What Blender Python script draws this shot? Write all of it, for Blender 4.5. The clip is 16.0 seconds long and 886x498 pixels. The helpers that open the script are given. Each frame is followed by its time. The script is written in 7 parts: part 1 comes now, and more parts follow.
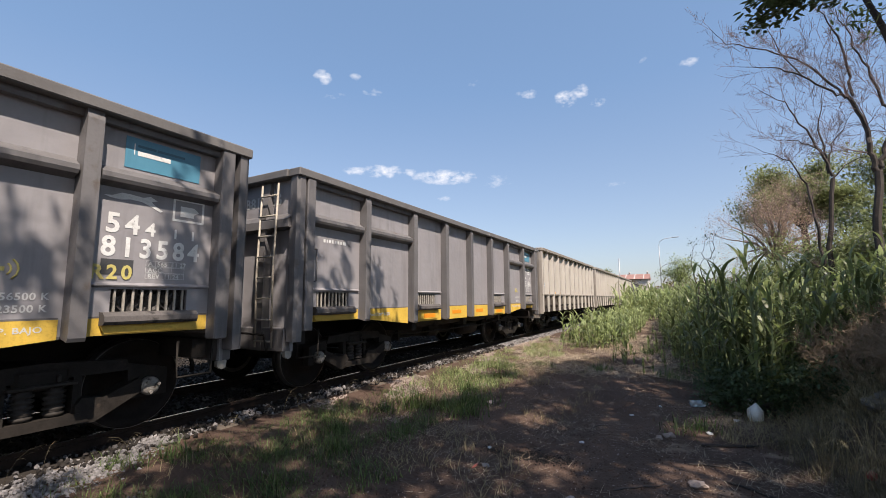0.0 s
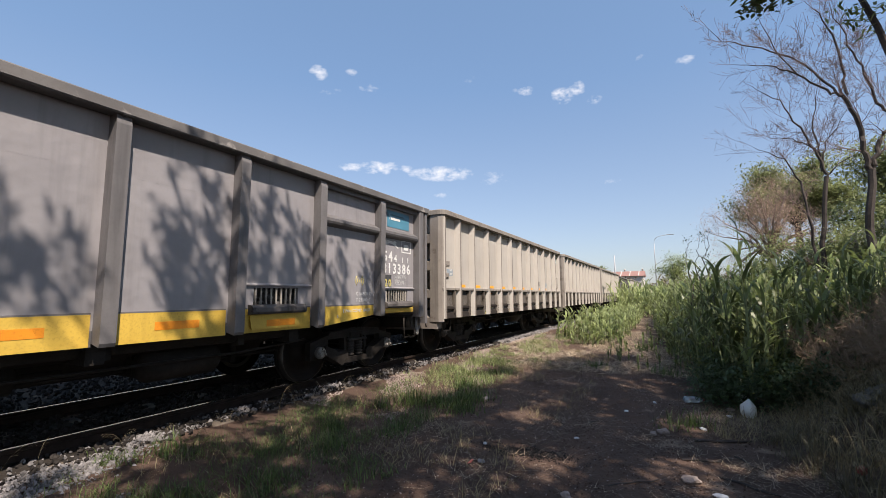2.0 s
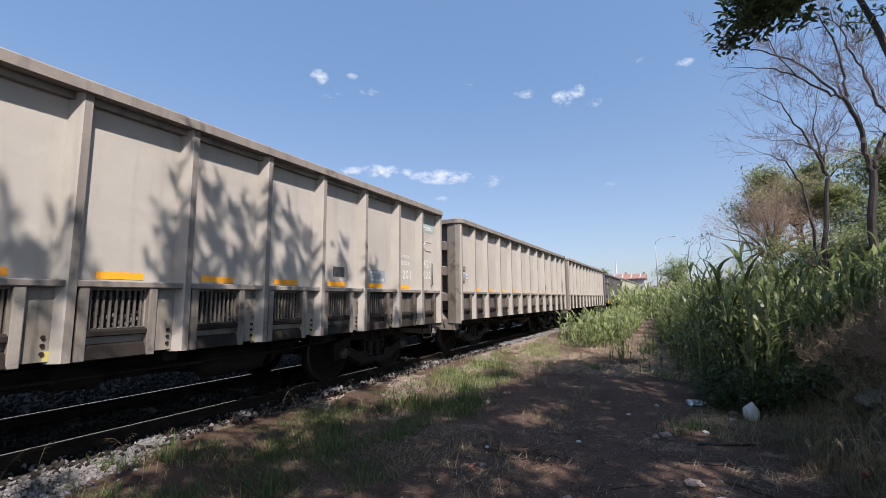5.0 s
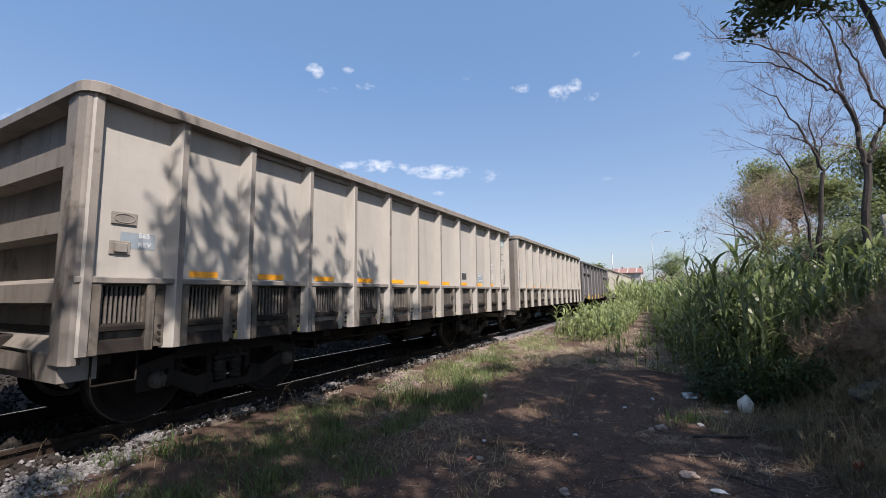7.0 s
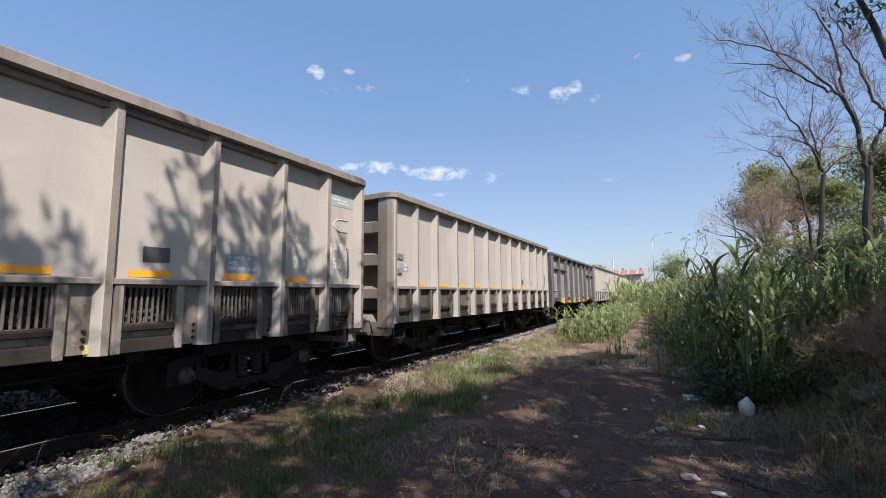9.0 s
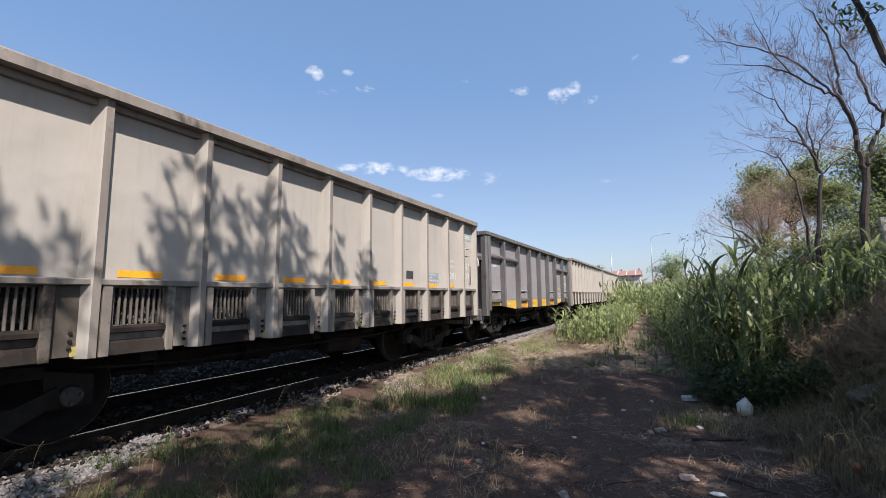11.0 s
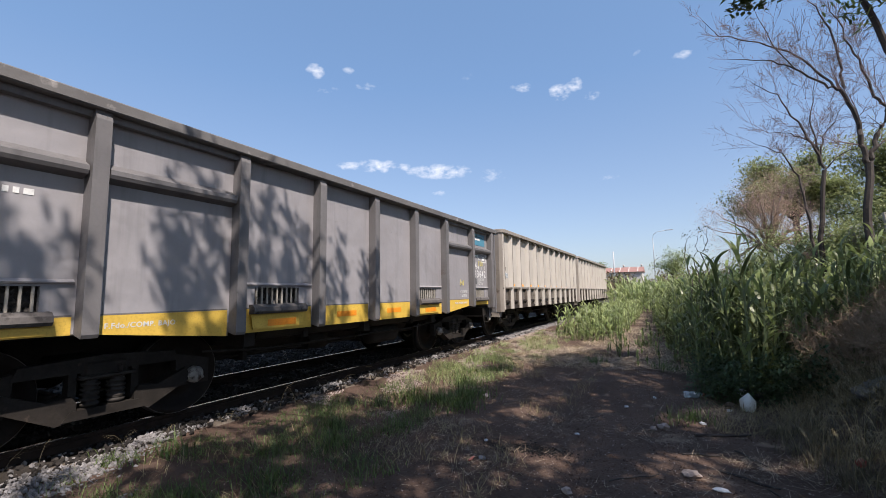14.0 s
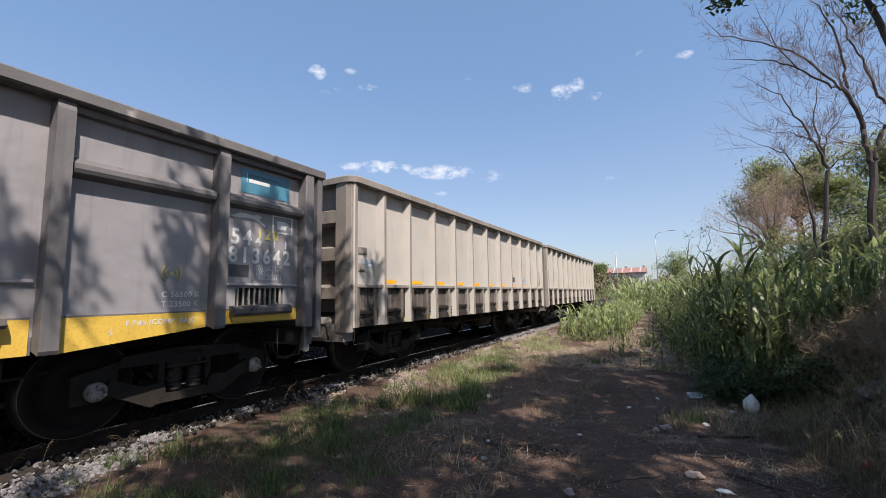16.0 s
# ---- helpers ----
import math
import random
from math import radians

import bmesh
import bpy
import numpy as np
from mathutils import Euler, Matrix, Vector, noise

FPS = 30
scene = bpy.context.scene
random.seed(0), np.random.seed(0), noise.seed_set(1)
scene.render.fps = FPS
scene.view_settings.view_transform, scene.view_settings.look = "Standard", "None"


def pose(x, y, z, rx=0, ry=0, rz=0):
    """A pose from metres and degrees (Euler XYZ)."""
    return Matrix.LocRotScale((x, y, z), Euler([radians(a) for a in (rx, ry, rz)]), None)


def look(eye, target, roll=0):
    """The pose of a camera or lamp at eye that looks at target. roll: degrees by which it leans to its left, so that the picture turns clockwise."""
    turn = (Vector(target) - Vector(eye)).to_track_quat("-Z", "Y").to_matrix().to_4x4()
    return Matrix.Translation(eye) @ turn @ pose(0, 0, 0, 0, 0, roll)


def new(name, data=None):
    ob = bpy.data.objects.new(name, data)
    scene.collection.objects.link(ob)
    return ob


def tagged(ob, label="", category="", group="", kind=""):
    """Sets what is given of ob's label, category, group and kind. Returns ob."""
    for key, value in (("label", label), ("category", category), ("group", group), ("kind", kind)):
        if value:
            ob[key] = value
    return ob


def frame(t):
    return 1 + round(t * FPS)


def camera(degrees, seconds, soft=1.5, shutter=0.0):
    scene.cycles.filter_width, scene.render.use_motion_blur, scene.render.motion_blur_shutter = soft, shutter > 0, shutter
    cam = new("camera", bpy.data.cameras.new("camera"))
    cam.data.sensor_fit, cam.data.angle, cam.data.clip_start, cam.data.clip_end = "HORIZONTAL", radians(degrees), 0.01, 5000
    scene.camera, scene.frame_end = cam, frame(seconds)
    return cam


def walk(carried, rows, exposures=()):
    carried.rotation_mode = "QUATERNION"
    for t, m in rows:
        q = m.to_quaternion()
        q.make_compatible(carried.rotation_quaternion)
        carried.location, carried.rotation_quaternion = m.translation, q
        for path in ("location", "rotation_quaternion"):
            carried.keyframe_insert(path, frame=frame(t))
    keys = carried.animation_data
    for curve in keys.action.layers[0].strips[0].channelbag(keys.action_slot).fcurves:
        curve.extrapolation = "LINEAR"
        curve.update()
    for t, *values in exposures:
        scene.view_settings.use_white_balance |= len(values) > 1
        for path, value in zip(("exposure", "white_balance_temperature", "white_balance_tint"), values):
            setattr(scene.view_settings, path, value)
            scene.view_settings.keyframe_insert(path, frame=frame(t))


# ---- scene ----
TRAIN_LEVEL = 0.22                     # rail head above the path
TRACK_X = -5.64                        # middle of the track
EYE = (0.0, 0.0, 1.45)


def aim(yaw, pitch, roll):
    a, b = radians(28.04 + yaw), radians(6.09 + pitch)
    way = Vector((-math.sin(a) * math.cos(b), math.cos(a) * math.cos(b), math.sin(b)))
    return look(EYE, Vector(EYE) + way, -0.70 + roll)


# small sway of the hand-held camera: seconds, turn, tilt, lean
SWAY = [
    (0.0, 0.79, 0.72, 0.27),
    (0.5, 0.29, 0.71, 0.26),
    (1.0, 0.27, 0.59, 0.35),
    (1.5, 0.09, 0.29, 0.32),
    (2.0, 0.27, 0.27, 0.34),
    (2.5, 0.69, 0.40, 0.25),
    (3.0, 0.49, 0.43, 0.16),
    (3.5, 0.36, 0.48, 0.10),
    (4.0, 0.53, 0.69, 0.30),
    (6.5, 0.08, 0.36, -0.05),
    (7.0, 0.00, 0.00, -0.00),
    (7.5, 0.17, -0.04, -0.10),
    (8.0, -0.02, 0.16, -0.06),
    (8.5, 0.28, 0.17, -0.19),
    (9.0, 0.07, 0.19, 0.07),
    (11.5, -0.12, 0.34, 0.05),
    (12.0, 0.10, 0.40, 0.16),
    (12.5, 0.26, 0.30, 0.28),
    (13.0, 0.55, 0.44, 0.35),
    (13.5, 0.26, 0.23, 0.06),
    (14.0, 0.14, -0.03, -0.26),
    (14.5, -0.09, 0.28, -0.08),
    (15.0, 0.21, 0.31, 0.00),
    (15.5, -0.00, 0.33, -0.01),
    (16.0, 0.41, 0.05, -0.26),
]
cam = camera(92.5, 16.0, soft=0.6)
# the camera's own slow drift of exposure and white balance: seconds, stops, kelvin, tint
DRIFT = [(0.0, 0.74, 6760, 14), (3.1, 0.74, 6740, 14), (3.9, 0.71, 6360, 14), (6.5, 0.66, 6300, 14), (9.0, 0.71, 6340, 14), (13.5, 0.73, 6380, 14), (16.0, 0.71, 6480, 14)]
walk(cam, [(t, aim(a, b, c)) for t, a, b, c in SWAY], DRIFT)

# ---- light ----
SUN = Vector((0.54, -0.33, 0.80)).normalized()
sun = new("sun", bpy.data.lights.new("sun", "SUN"))
sun.data.energy, sun.data.angle, sun.data.color = 5.0, radians(0.55), (1.0, 0.918, 0.825)
sun.matrix_world = look((20, -15, 40), Vector((20, -15, 40)) - SUN)
world = bpy.data.worlds.new("sky")
scene.world = world
world.use_nodes = True
wt = world.node_tree
wn = wt.nodes
wn.clear()


def wnode(kind, operation="", data_type=""):
    n = wn.new(kind)
    if operation:
        n.operation = operation
    if data_type:
        n.data_type = data_type
    return n


w_out, w_bg, w_sky = wnode("ShaderNodeOutputWorld"), wnode("ShaderNodeBackground"), wnode("ShaderNodeTexSky")
w_sky.sky_type, w_sky.sun_disc = "NISHITA", False
w_sky.sun_elevation = math.asin(SUN.z)
w_sky.sun_rotation = math.atan2(SUN.x, SUN.y)
w_sky.air_density, w_sky.dust_density, w_sky.ozone_density, w_sky.altitude = 1.0, 1.4, 1.4, 50
w_bg.inputs["Strength"].default_value = 0.112
w_tc = wnode("ShaderNodeTexCoord")
# small fair-weather clouds: direction, half width, half height, weight
CLOUDS = [
    (-45.36, 27.93, 1.53, 1.24, 1.00),
    (-41.02, 28.38, 1.24, 0.76, 0.62),
    (-38.53, 26.81, 2.29, 0.86, 0.60),
    (-16.63, 26.25, 1.62, 0.86, 0.85),
    (-18.18, 26.39, 0.95, 0.57, 0.60),
    (-11.76, 25.20, 2.0, 1.5, 0.90),
    (-9.89, 25.81, 1.53, 1.15, 0.90),
    (-7.75, 24.20, 1.53, 0.86, 0.75),
    (3.05, 26.50, 1.91, 0.95, 0.62),
    (-2.76, 27.95, 1.91, 0.76, 0.50),
    (-40.94, 16.92, 2.86, 0.95, 0.85),
    (-36.93, 17.09, 3.63, 1.34, 1.00),
    (-33.53, 16.95, 1.72, 0.95, 0.75),
    (-28.61, 16.45, 5.92, 1.43, 0.95),
    (-21.22, 15.66, 3.82, 1.53, 0.60),
    (-28.65, 13.61, 1.53, 0.67, 0.80),
    (-6.09, 14.08, 2.48, 0.76, 0.55),
    (-73.03, 16.70, 3.24, 2.29, 0.80),
    (-24.85, 28.22, 3.82, 1.34, 0.50),
    (-43.69, 25.93, 2.86, 0.95, 0.50),
]


def wmath(op, a, b=None, c=None):
    n = wnode("ShaderNodeMath", operation=op)
    for i, v in enumerate((a, b, c)):
        if v is None:
            continue
        if isinstance(v, (int, float)):
            n.inputs[i].default_value = v
        else:
            wt.links.new(v, n.inputs[i])
    return n.outputs[0]


w_noise = wnode("ShaderNodeTexNoise")
w_noise.inputs["Scale"].default_value, w_noise.inputs["Detail"].default_value = 36.0, 8.0
w_noise.inputs["Roughness"].default_value = 0.62
w_map = wnode("ShaderNodeMapping")
w_map.inputs["Scale"].default_value = (1, 1, 1.7)
wt.links.new(w_tc.outputs["Generated"], w_map.inputs["Vector"])
wt.links.new(w_map.outputs[0], w_noise.inputs["Vector"])
w_total = None
for az, el, hw, hh, weight in CLOUDS:
    a, e = radians(az), radians(el)
    fwd = Vector((math.sin(a) * math.cos(e), math.cos(a) * math.cos(e), math.sin(e)))
    right = Vector((math.cos(a), -math.sin(a), 0))
    up = right.cross(fwd)
    terms = []
    for axis, half in ((right, hw), (up, hh)):
        dot = wnode("ShaderNodeVectorMath", operation="DOT_PRODUCT")
        wt.links.new(w_tc.outputs["Generated"], dot.inputs[0])
        dot.inputs[1].default_value = axis / radians(half)
        terms.append(dot.outputs["Value"])
    dotf = wnode("ShaderNodeVectorMath", operation="DOT_PRODUCT")
    wt.links.new(w_tc.outputs["Generated"], dotf.inputs[0])
    dotf.inputs[1].default_value = fwd
    r2 = wmath("ADD", wmath("MULTIPLY", terms[0], terms[0]), wmath("MULTIPLY", terms[1], terms[1]))
    blob = wmath("MAXIMUM", wmath("SUBTRACT", 1.0, r2), 0.0)
    blob = wmath("MULTIPLY", blob, wmath("GREATER_THAN", dotf.outputs["Value"], 0.5))
    blob = wmath("MULTIPLY", blob, weight)
    w_total = blob if w_total is None else wmath("MAXIMUM", w_total, blob)
w_cut = wnode("ShaderNodeMapRange")
w_cut.inputs["From Min"].default_value, w_cut.inputs["From Max"].default_value = 0.36, 1.0
w_cut.inputs["To Max"].default_value = 0.85
wt.links.new(wmath("MULTIPLY", w_total, wmath("MULTIPLY_ADD", w_noise.outputs[0], 2.3, -0.42)), w_cut.inputs["Value"])
w_even = wnode("ShaderNodeMix", data_type="RGBA")
w_even.inputs["Factor"].default_value = 0.45
wt.links.new(w_sky.outputs[0], w_even.inputs[6])
# pale dusty air low down, clearer blue above
w_haze = wnode("ShaderNodeMix", data_type="RGBA")
w_haze.inputs[6].default_value, w_haze.inputs[7].default_value = (2.30, 2.70, 3.45, 1), (1.22, 2.33, 4.05, 1)
w_axes = wnode("ShaderNodeSeparateXYZ")
wt.links.new(w_tc.outputs["Generated"], w_axes.inputs[0])
wt.links.new(wmath("MINIMUM", wmath("MAXIMUM", wmath("DIVIDE", w_axes.outputs[2], 0.45), 0.0), 1.0), w_haze.inputs["Factor"])
wt.links.new(w_haze.outputs[2], w_even.inputs[7])
w_mix = wnode("ShaderNodeMix", data_type="RGBA")
wt.links.new(w_cut.outputs[0], w_mix.inputs["Factor"])
wt.links.new(w_even.outputs[2], w_mix.inputs[6])
w_mix.inputs[7].default_value = (6.0, 6.15, 6.4, 1)
wt.links.new(w_mix.outputs[2], w_bg.inputs["Color"])
wt.links.new(w_bg.outputs[0], w_out.inputs["Surface"])


# ---- materials ----
def surface(name, dark, light, scale=4.0, fine=60.0, rough=0.7, bump=0.02, metal=0.0, streak=0.0, stain=None, stain_at=0.6, random_tint=0.0, translucent=0.0, spread=0.25, grain=1.0, gloss=0.5, dent=0.0):
    m = bpy.data.materials.new(name)
    m.use_nodes = True
    nt = m.node_tree
    n, l = nt.nodes, nt.links
    bsdf = n["Principled BSDF"]
    tc = n.new("ShaderNodeTexCoord")
    info = n.new("ShaderNodeObjectInfo")
    shift = n.new("ShaderNodeVectorMath")
    shift.operation = "MULTIPLY_ADD"
    l.new(info.outputs["Random"], shift.inputs[0])
    shift.inputs[1].default_value = (7.0, 3.0, 5.0)
    l.new(tc.outputs["Object"], shift.inputs[2])
    src = shift.outputs[0]

    def noise_tex(s, detail=5.0, stretch=None):
        t = n.new("ShaderNodeTexNoise")
        t.inputs["Scale"].default_value, t.inputs["Detail"].default_value, t.inputs["Roughness"].default_value = s, detail, 0.6
        if stretch:
            mp = n.new("ShaderNodeMapping")
            mp.inputs["Scale"].default_value = stretch
            l.new(src, mp.inputs["Vector"])
            l.new(mp.outputs[0], t.inputs["Vector"])
        else:
            l.new(src, t.inputs["Vector"])
        return t.outputs[0]

    def ramp(v, lo, hi):
        r = n.new("ShaderNodeMapRange")
        r.inputs["From Min"].default_value, r.inputs["From Max"].default_value = lo, hi
        l.new(v, r.inputs["Value"])
        return r.outputs[0]

    def mix(f, a, b):
        x = n.new("ShaderNodeMix")
        x.data_type = "RGBA"
        for sock, v in ((x.inputs["Factor"], f), (x.inputs[6], a), (x.inputs[7], b)):
            if isinstance(v, tuple):
                sock.default_value = (*v, 1) if len(v) == 3 else v
            elif isinstance(v, float):
                sock.default_value = v
            else:
                l.new(v, sock)
        return x.outputs[2]

    big, small = noise_tex(scale), noise_tex(fine, 4.0)
    col = mix(ramp(big, 0.5 - spread, 0.5 + spread), tuple(dark), tuple(light))
    half = tuple(0.5 * (a + b) * 0.72 for a, b in zip(dark, light))
    speck = n.new("ShaderNodeMath")
    speck.operation = "MULTIPLY"
    speck.inputs[1].default_value = grain
    l.new(ramp(small, 0.50, 0.80), speck.inputs[0])
    col = mix(speck.outputs[0], col, half)
    if streak:
        s = noise_tex(7.0, 4.0, (1.0, 1.0, 0.09))
        x = n.new("ShaderNodeMath")
        x.operation = "MULTIPLY"
        x.inputs[1].default_value = streak
        l.new(ramp(s, 0.52, 0.72), x.inputs[0])
        col = mix(x.outputs[0], col, tuple(v * 0.5 for v in dark))
    if stain:
        col = mix(ramp(noise_tex(scale * 1.7, 9.0), stain_at, stain_at + 0.10), col, tuple(stain))
    if random_tint:
        hsv = n.new("ShaderNodeHueSaturation")
        geo = n.new("ShaderNodeNewGeometry")
        r = n.new("ShaderNodeMapRange")
        r.inputs["To Min"].default_value, r.inputs["To Max"].default_value = 1 - random_tint, 1 + random_tint
        l.new(geo.outputs["Random Per Island"], r.inputs["Value"])
        l.new(r.outputs[0], hsv.inputs["Value"])
        l.new(col, hsv.inputs["Color"])
        col = hsv.outputs[0]
    l.new(col, bsdf.inputs["Base Color"])
    rr = n.new("ShaderNodeMapRange")
    rr.inputs["To Min"].default_value, rr.inputs["To Max"].default_value = max(rough - 0.12, 0.05), min(rough + 0.12, 1.0)
    l.new(small, rr.inputs["Value"])
    l.new(rr.outputs[0], bsdf.inputs["Roughness"])
    bsdf.inputs["Metallic"].default_value = metal
    bsdf.inputs["Specular IOR Level"].default_value = gloss
    if bump:
        b = n.new("ShaderNodeBump")
        b.inputs["Strength"].default_value, b.inputs["Distance"].default_value = 0.6, bump
        l.new(small, b.inputs["Height"])
        l.new(b.outputs[0], bsdf.inputs["Normal"])
        if dent:
            d = n.new("ShaderNodeBump")
            d.inputs["Strength"].default_value, d.inputs["Distance"].default_value = 1.0, dent
            l.new(noise_tex(1.7, 3.0), d.inputs["Height"])
            l.new(d.outputs[0], b.inputs["Normal"])
    if translucent:
        t = n.new("ShaderNodeBsdfTranslucent")
        l.new(col, t.inputs["Color"])
        ms = n.new("ShaderNodeMixShader")
        ms.inputs[0].default_value = translucent
        l.new(bsdf.outputs[0], ms.inputs[1])
        l.new(t.outputs[0], ms.inputs[2])
        l.new(ms.outputs[0], n["Material Output"].inputs["Surface"])
    return m


GREY = surface("grey_paint", (0.208, 0.198, 0.203), (0.262, 0.250, 0.256), 0.9, 45, 0.5, 0.001, dent=0.03, streak=0.34, stain=(0.135, 0.122, 0.115), stain_at=0.72, grain=0.15)
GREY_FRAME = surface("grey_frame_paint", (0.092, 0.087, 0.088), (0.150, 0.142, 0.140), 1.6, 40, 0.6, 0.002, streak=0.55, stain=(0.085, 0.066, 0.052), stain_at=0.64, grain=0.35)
CHIPPED = surface("chipped_grey_rail_paint", (0.085, 0.080, 0.078), (0.135, 0.128, 0.122), 2.5, 40, 0.7, 0.002, stain=(0.27, 0.25, 0.235), stain_at=0.60, grain=0.5)
CREAM = surface("cream_paint", (0.345, 0.318, 0.278), (0.410, 0.380, 0.338), 0.8, 40, 0.55, 0.001, dent=0.018, streak=0.22, stain=(0.30, 0.255, 0.195), stain_at=0.72, grain=0.10)
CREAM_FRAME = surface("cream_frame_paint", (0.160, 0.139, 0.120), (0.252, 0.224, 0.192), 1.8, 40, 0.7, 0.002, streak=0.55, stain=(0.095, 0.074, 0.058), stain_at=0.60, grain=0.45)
CREAM_BAR = surface("sooty_bar_paint", (0.060, 0.052, 0.045), (0.150, 0.133, 0.115), 4, 50, 0.7, 0.001)
LADDER = surface("weathered_tan_paint", (0.26, 0.23, 0.185), (0.42, 0.38, 0.31), 6, 50, 0.6, 0.002, stain=(0.15, 0.11, 0.08), stain_at=0.58)
CREAM_SOOT = surface("soot_streaked_cream_paint", (0.040, 0.033, 0.027), (0.165, 0.142, 0.117), 2.2, 40, 0.85, 0.003, streak=1.0, stain=(0.022, 0.018, 0.015), stain_at=0.55, grain=0.5, gloss=0.25)
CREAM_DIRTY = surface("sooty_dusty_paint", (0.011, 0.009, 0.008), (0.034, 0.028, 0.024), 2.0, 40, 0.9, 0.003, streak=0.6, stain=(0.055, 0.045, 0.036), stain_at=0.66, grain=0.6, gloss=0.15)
CREAM_LOW = surface("streaked_cream_paint", (0.115, 0.098, 0.080), (0.310, 0.280, 0.238), 1.9, 40, 0.75, 0.002, streak=1.0, stain=(0.045, 0.037, 0.031), stain_at=0.57, grain=0.4)
YELLOW = surface("yellow_paint", (0.50, 0.325, 0.048), (0.62, 0.412, 0.068), 3.0, 50, 0.55, 0.001, streak=0.25, stain=(0.40, 0.19, 0.03), stain_at=0.66)
ORANGE = surface("reflective_orange", (0.78, 0.315, 0.012), (0.85, 0.37, 0.018), 3.0, 50, 0.4, 0.0, stain=(0.5, 0.22, 0.02), stain_at=0.74)
DEEP_ORANGE = surface("deep_orange_paint", (0.62, 0.20, 0.01), (0.72, 0.27, 0.015), 3.0, 50, 0.5, 0.0, stain=(0.45, 0.2, 0.03), stain_at=0.70)
WHITE_PAINT = surface("white_paint", (0.52, 0.52, 0.50), (0.68, 0.68, 0.66), 6, 60, 0.6, 0.0, stain=(0.30, 0.29, 0.27), stain_at=0.62)
FAINT_PAINT = surface("faded_white_paint", (0.42, 0.42, 0.41), (0.56, 0.56, 0.54), 6, 60, 0.6, 0.0, stain=(0.2, 0.2, 0.19), stain_at=0.60)
FADED_CREAM = surface("worn_pale_stencil_paint", (0.50, 0.49, 0.46), (0.62, 0.61, 0.58), 9, 60, 0.6, 0.0, stain=(0.37, 0.34, 0.29), stain_at=0.56)
DULL_YELLOW = surface("faded_yellow_paint", (0.40, 0.34, 0.10), (0.52, 0.45, 0.15), 6, 60, 0.6, 0.0, stain=(0.2, 0.18, 0.12), stain_at=0.60)
TEAL = surface("teal_sign_paint", (0.055, 0.185, 0.265), (0.075, 0.225, 0.310), 5, 60, 0.45, 0.0, streak=0.2, grain=0.2)
TEAL_DARK = surface("dark_teal_lettering", (0.03, 0.10, 0.145), (0.04, 0.125, 0.175), 5, 60, 0.45, 0.0)
PALE_TEAL = surface("faded_teal_paint", (0.25, 0.33, 0.315), (0.33, 0.385, 0.355), 5, 60, 0.55, 0.0, streak=0.2)
LIP = surface("coal_dusted_steel", (0.050, 0.044, 0.041), (0.125, 0.112, 0.104), 5, 50, 0.8, 0.004, stain=(0.025, 0.021, 0.019), stain_at=0.55)
PLATE = surface("dark_plate", (0.035, 0.036, 0.038), (0.06, 0.06, 0.06), 8, 60, 0.5, 0.001)
BLUE_GREY = surface("blue_grey_patch", (0.20, 0.24, 0.27), (0.27, 0.30, 0.32), 6, 60, 0.55, 0.0)
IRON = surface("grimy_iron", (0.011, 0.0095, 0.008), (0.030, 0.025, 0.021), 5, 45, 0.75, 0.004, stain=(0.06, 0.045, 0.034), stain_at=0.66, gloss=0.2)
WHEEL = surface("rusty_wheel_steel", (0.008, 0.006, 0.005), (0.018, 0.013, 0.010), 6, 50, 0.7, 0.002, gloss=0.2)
TREAD = surface("bright_worn_steel", (0.58, 0.56, 0.54), (0.72, 0.70, 0.68), 6, 80, 0.24, 0.0, metal=1.0)
WORN = surface("dull_worn_steel", (0.10, 0.092, 0.085), (0.22, 0.205, 0.19), 6, 80, 0.42, 0.001, metal=0.7)
RUST = surface("rusty_rail_steel", (0.014, 0.009, 0.007), (0.038, 0.025, 0.018), 7, 60, 0.85, 0.003, gloss=0.2)
LIGHT_IRON = surface("weathered_light_paint", (0.45, 0.42, 0.36), (0.60, 0.57, 0.50), 6, 50, 0.6, 0.002, stain=(0.22, 0.17, 0.12), stain_at=0.60)
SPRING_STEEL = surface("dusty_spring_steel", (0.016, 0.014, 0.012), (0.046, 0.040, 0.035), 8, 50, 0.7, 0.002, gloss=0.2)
GRATE_BAR = surface("worn_pale_bar_paint", (0.20, 0.182, 0.155), (0.36, 0.335, 0.29), 6, 50, 0.6, 0.001, stain=(0.10, 0.08, 0.06), stain_at=0.62)
DARK_CAP = surface("dark_bearing_steel", (0.030, 0.026, 0.022), (0.095, 0.083, 0.070), 9, 50, 0.6, 0.002)
CAP = surface("greasy_bearing_steel", (0.11, 0.10, 0.088), (0.33, 0.315, 0.285), 9, 50, 0.6, 0.002, stain=(0.04, 0.033, 0.027), stain_at=0.54)
RUBBER = surface("black_rubber", (0.015, 0.015, 0.015), (0.035, 0.033, 0.03), 8, 60, 0.75, 0.001)
# black coal; the pale stain paints highlights of sunlit lumps
COAL = surface("highlighted_coal", (0.016, 0.015, 0.015), (0.105, 0.095, 0.088), 26, 70, 0.5, 0.015, stain=(0.16, 0.14, 0.125), stain_at=0.62, random_tint=0.5)
WOOD = surface("old_sleeper_wood", (0.060, 0.046, 0.035), (0.15, 0.12, 0.09), 5, 30, 0.9, 0.006)
SOIL = surface("trodden_dark_soil", (0.052, 0.032, 0.024), (0.128, 0.085, 0.063), 1.4, 38, 0.95, 0.06, stain=(0.22, 0.158, 0.115), stain_at=0.62, gloss=0.2)
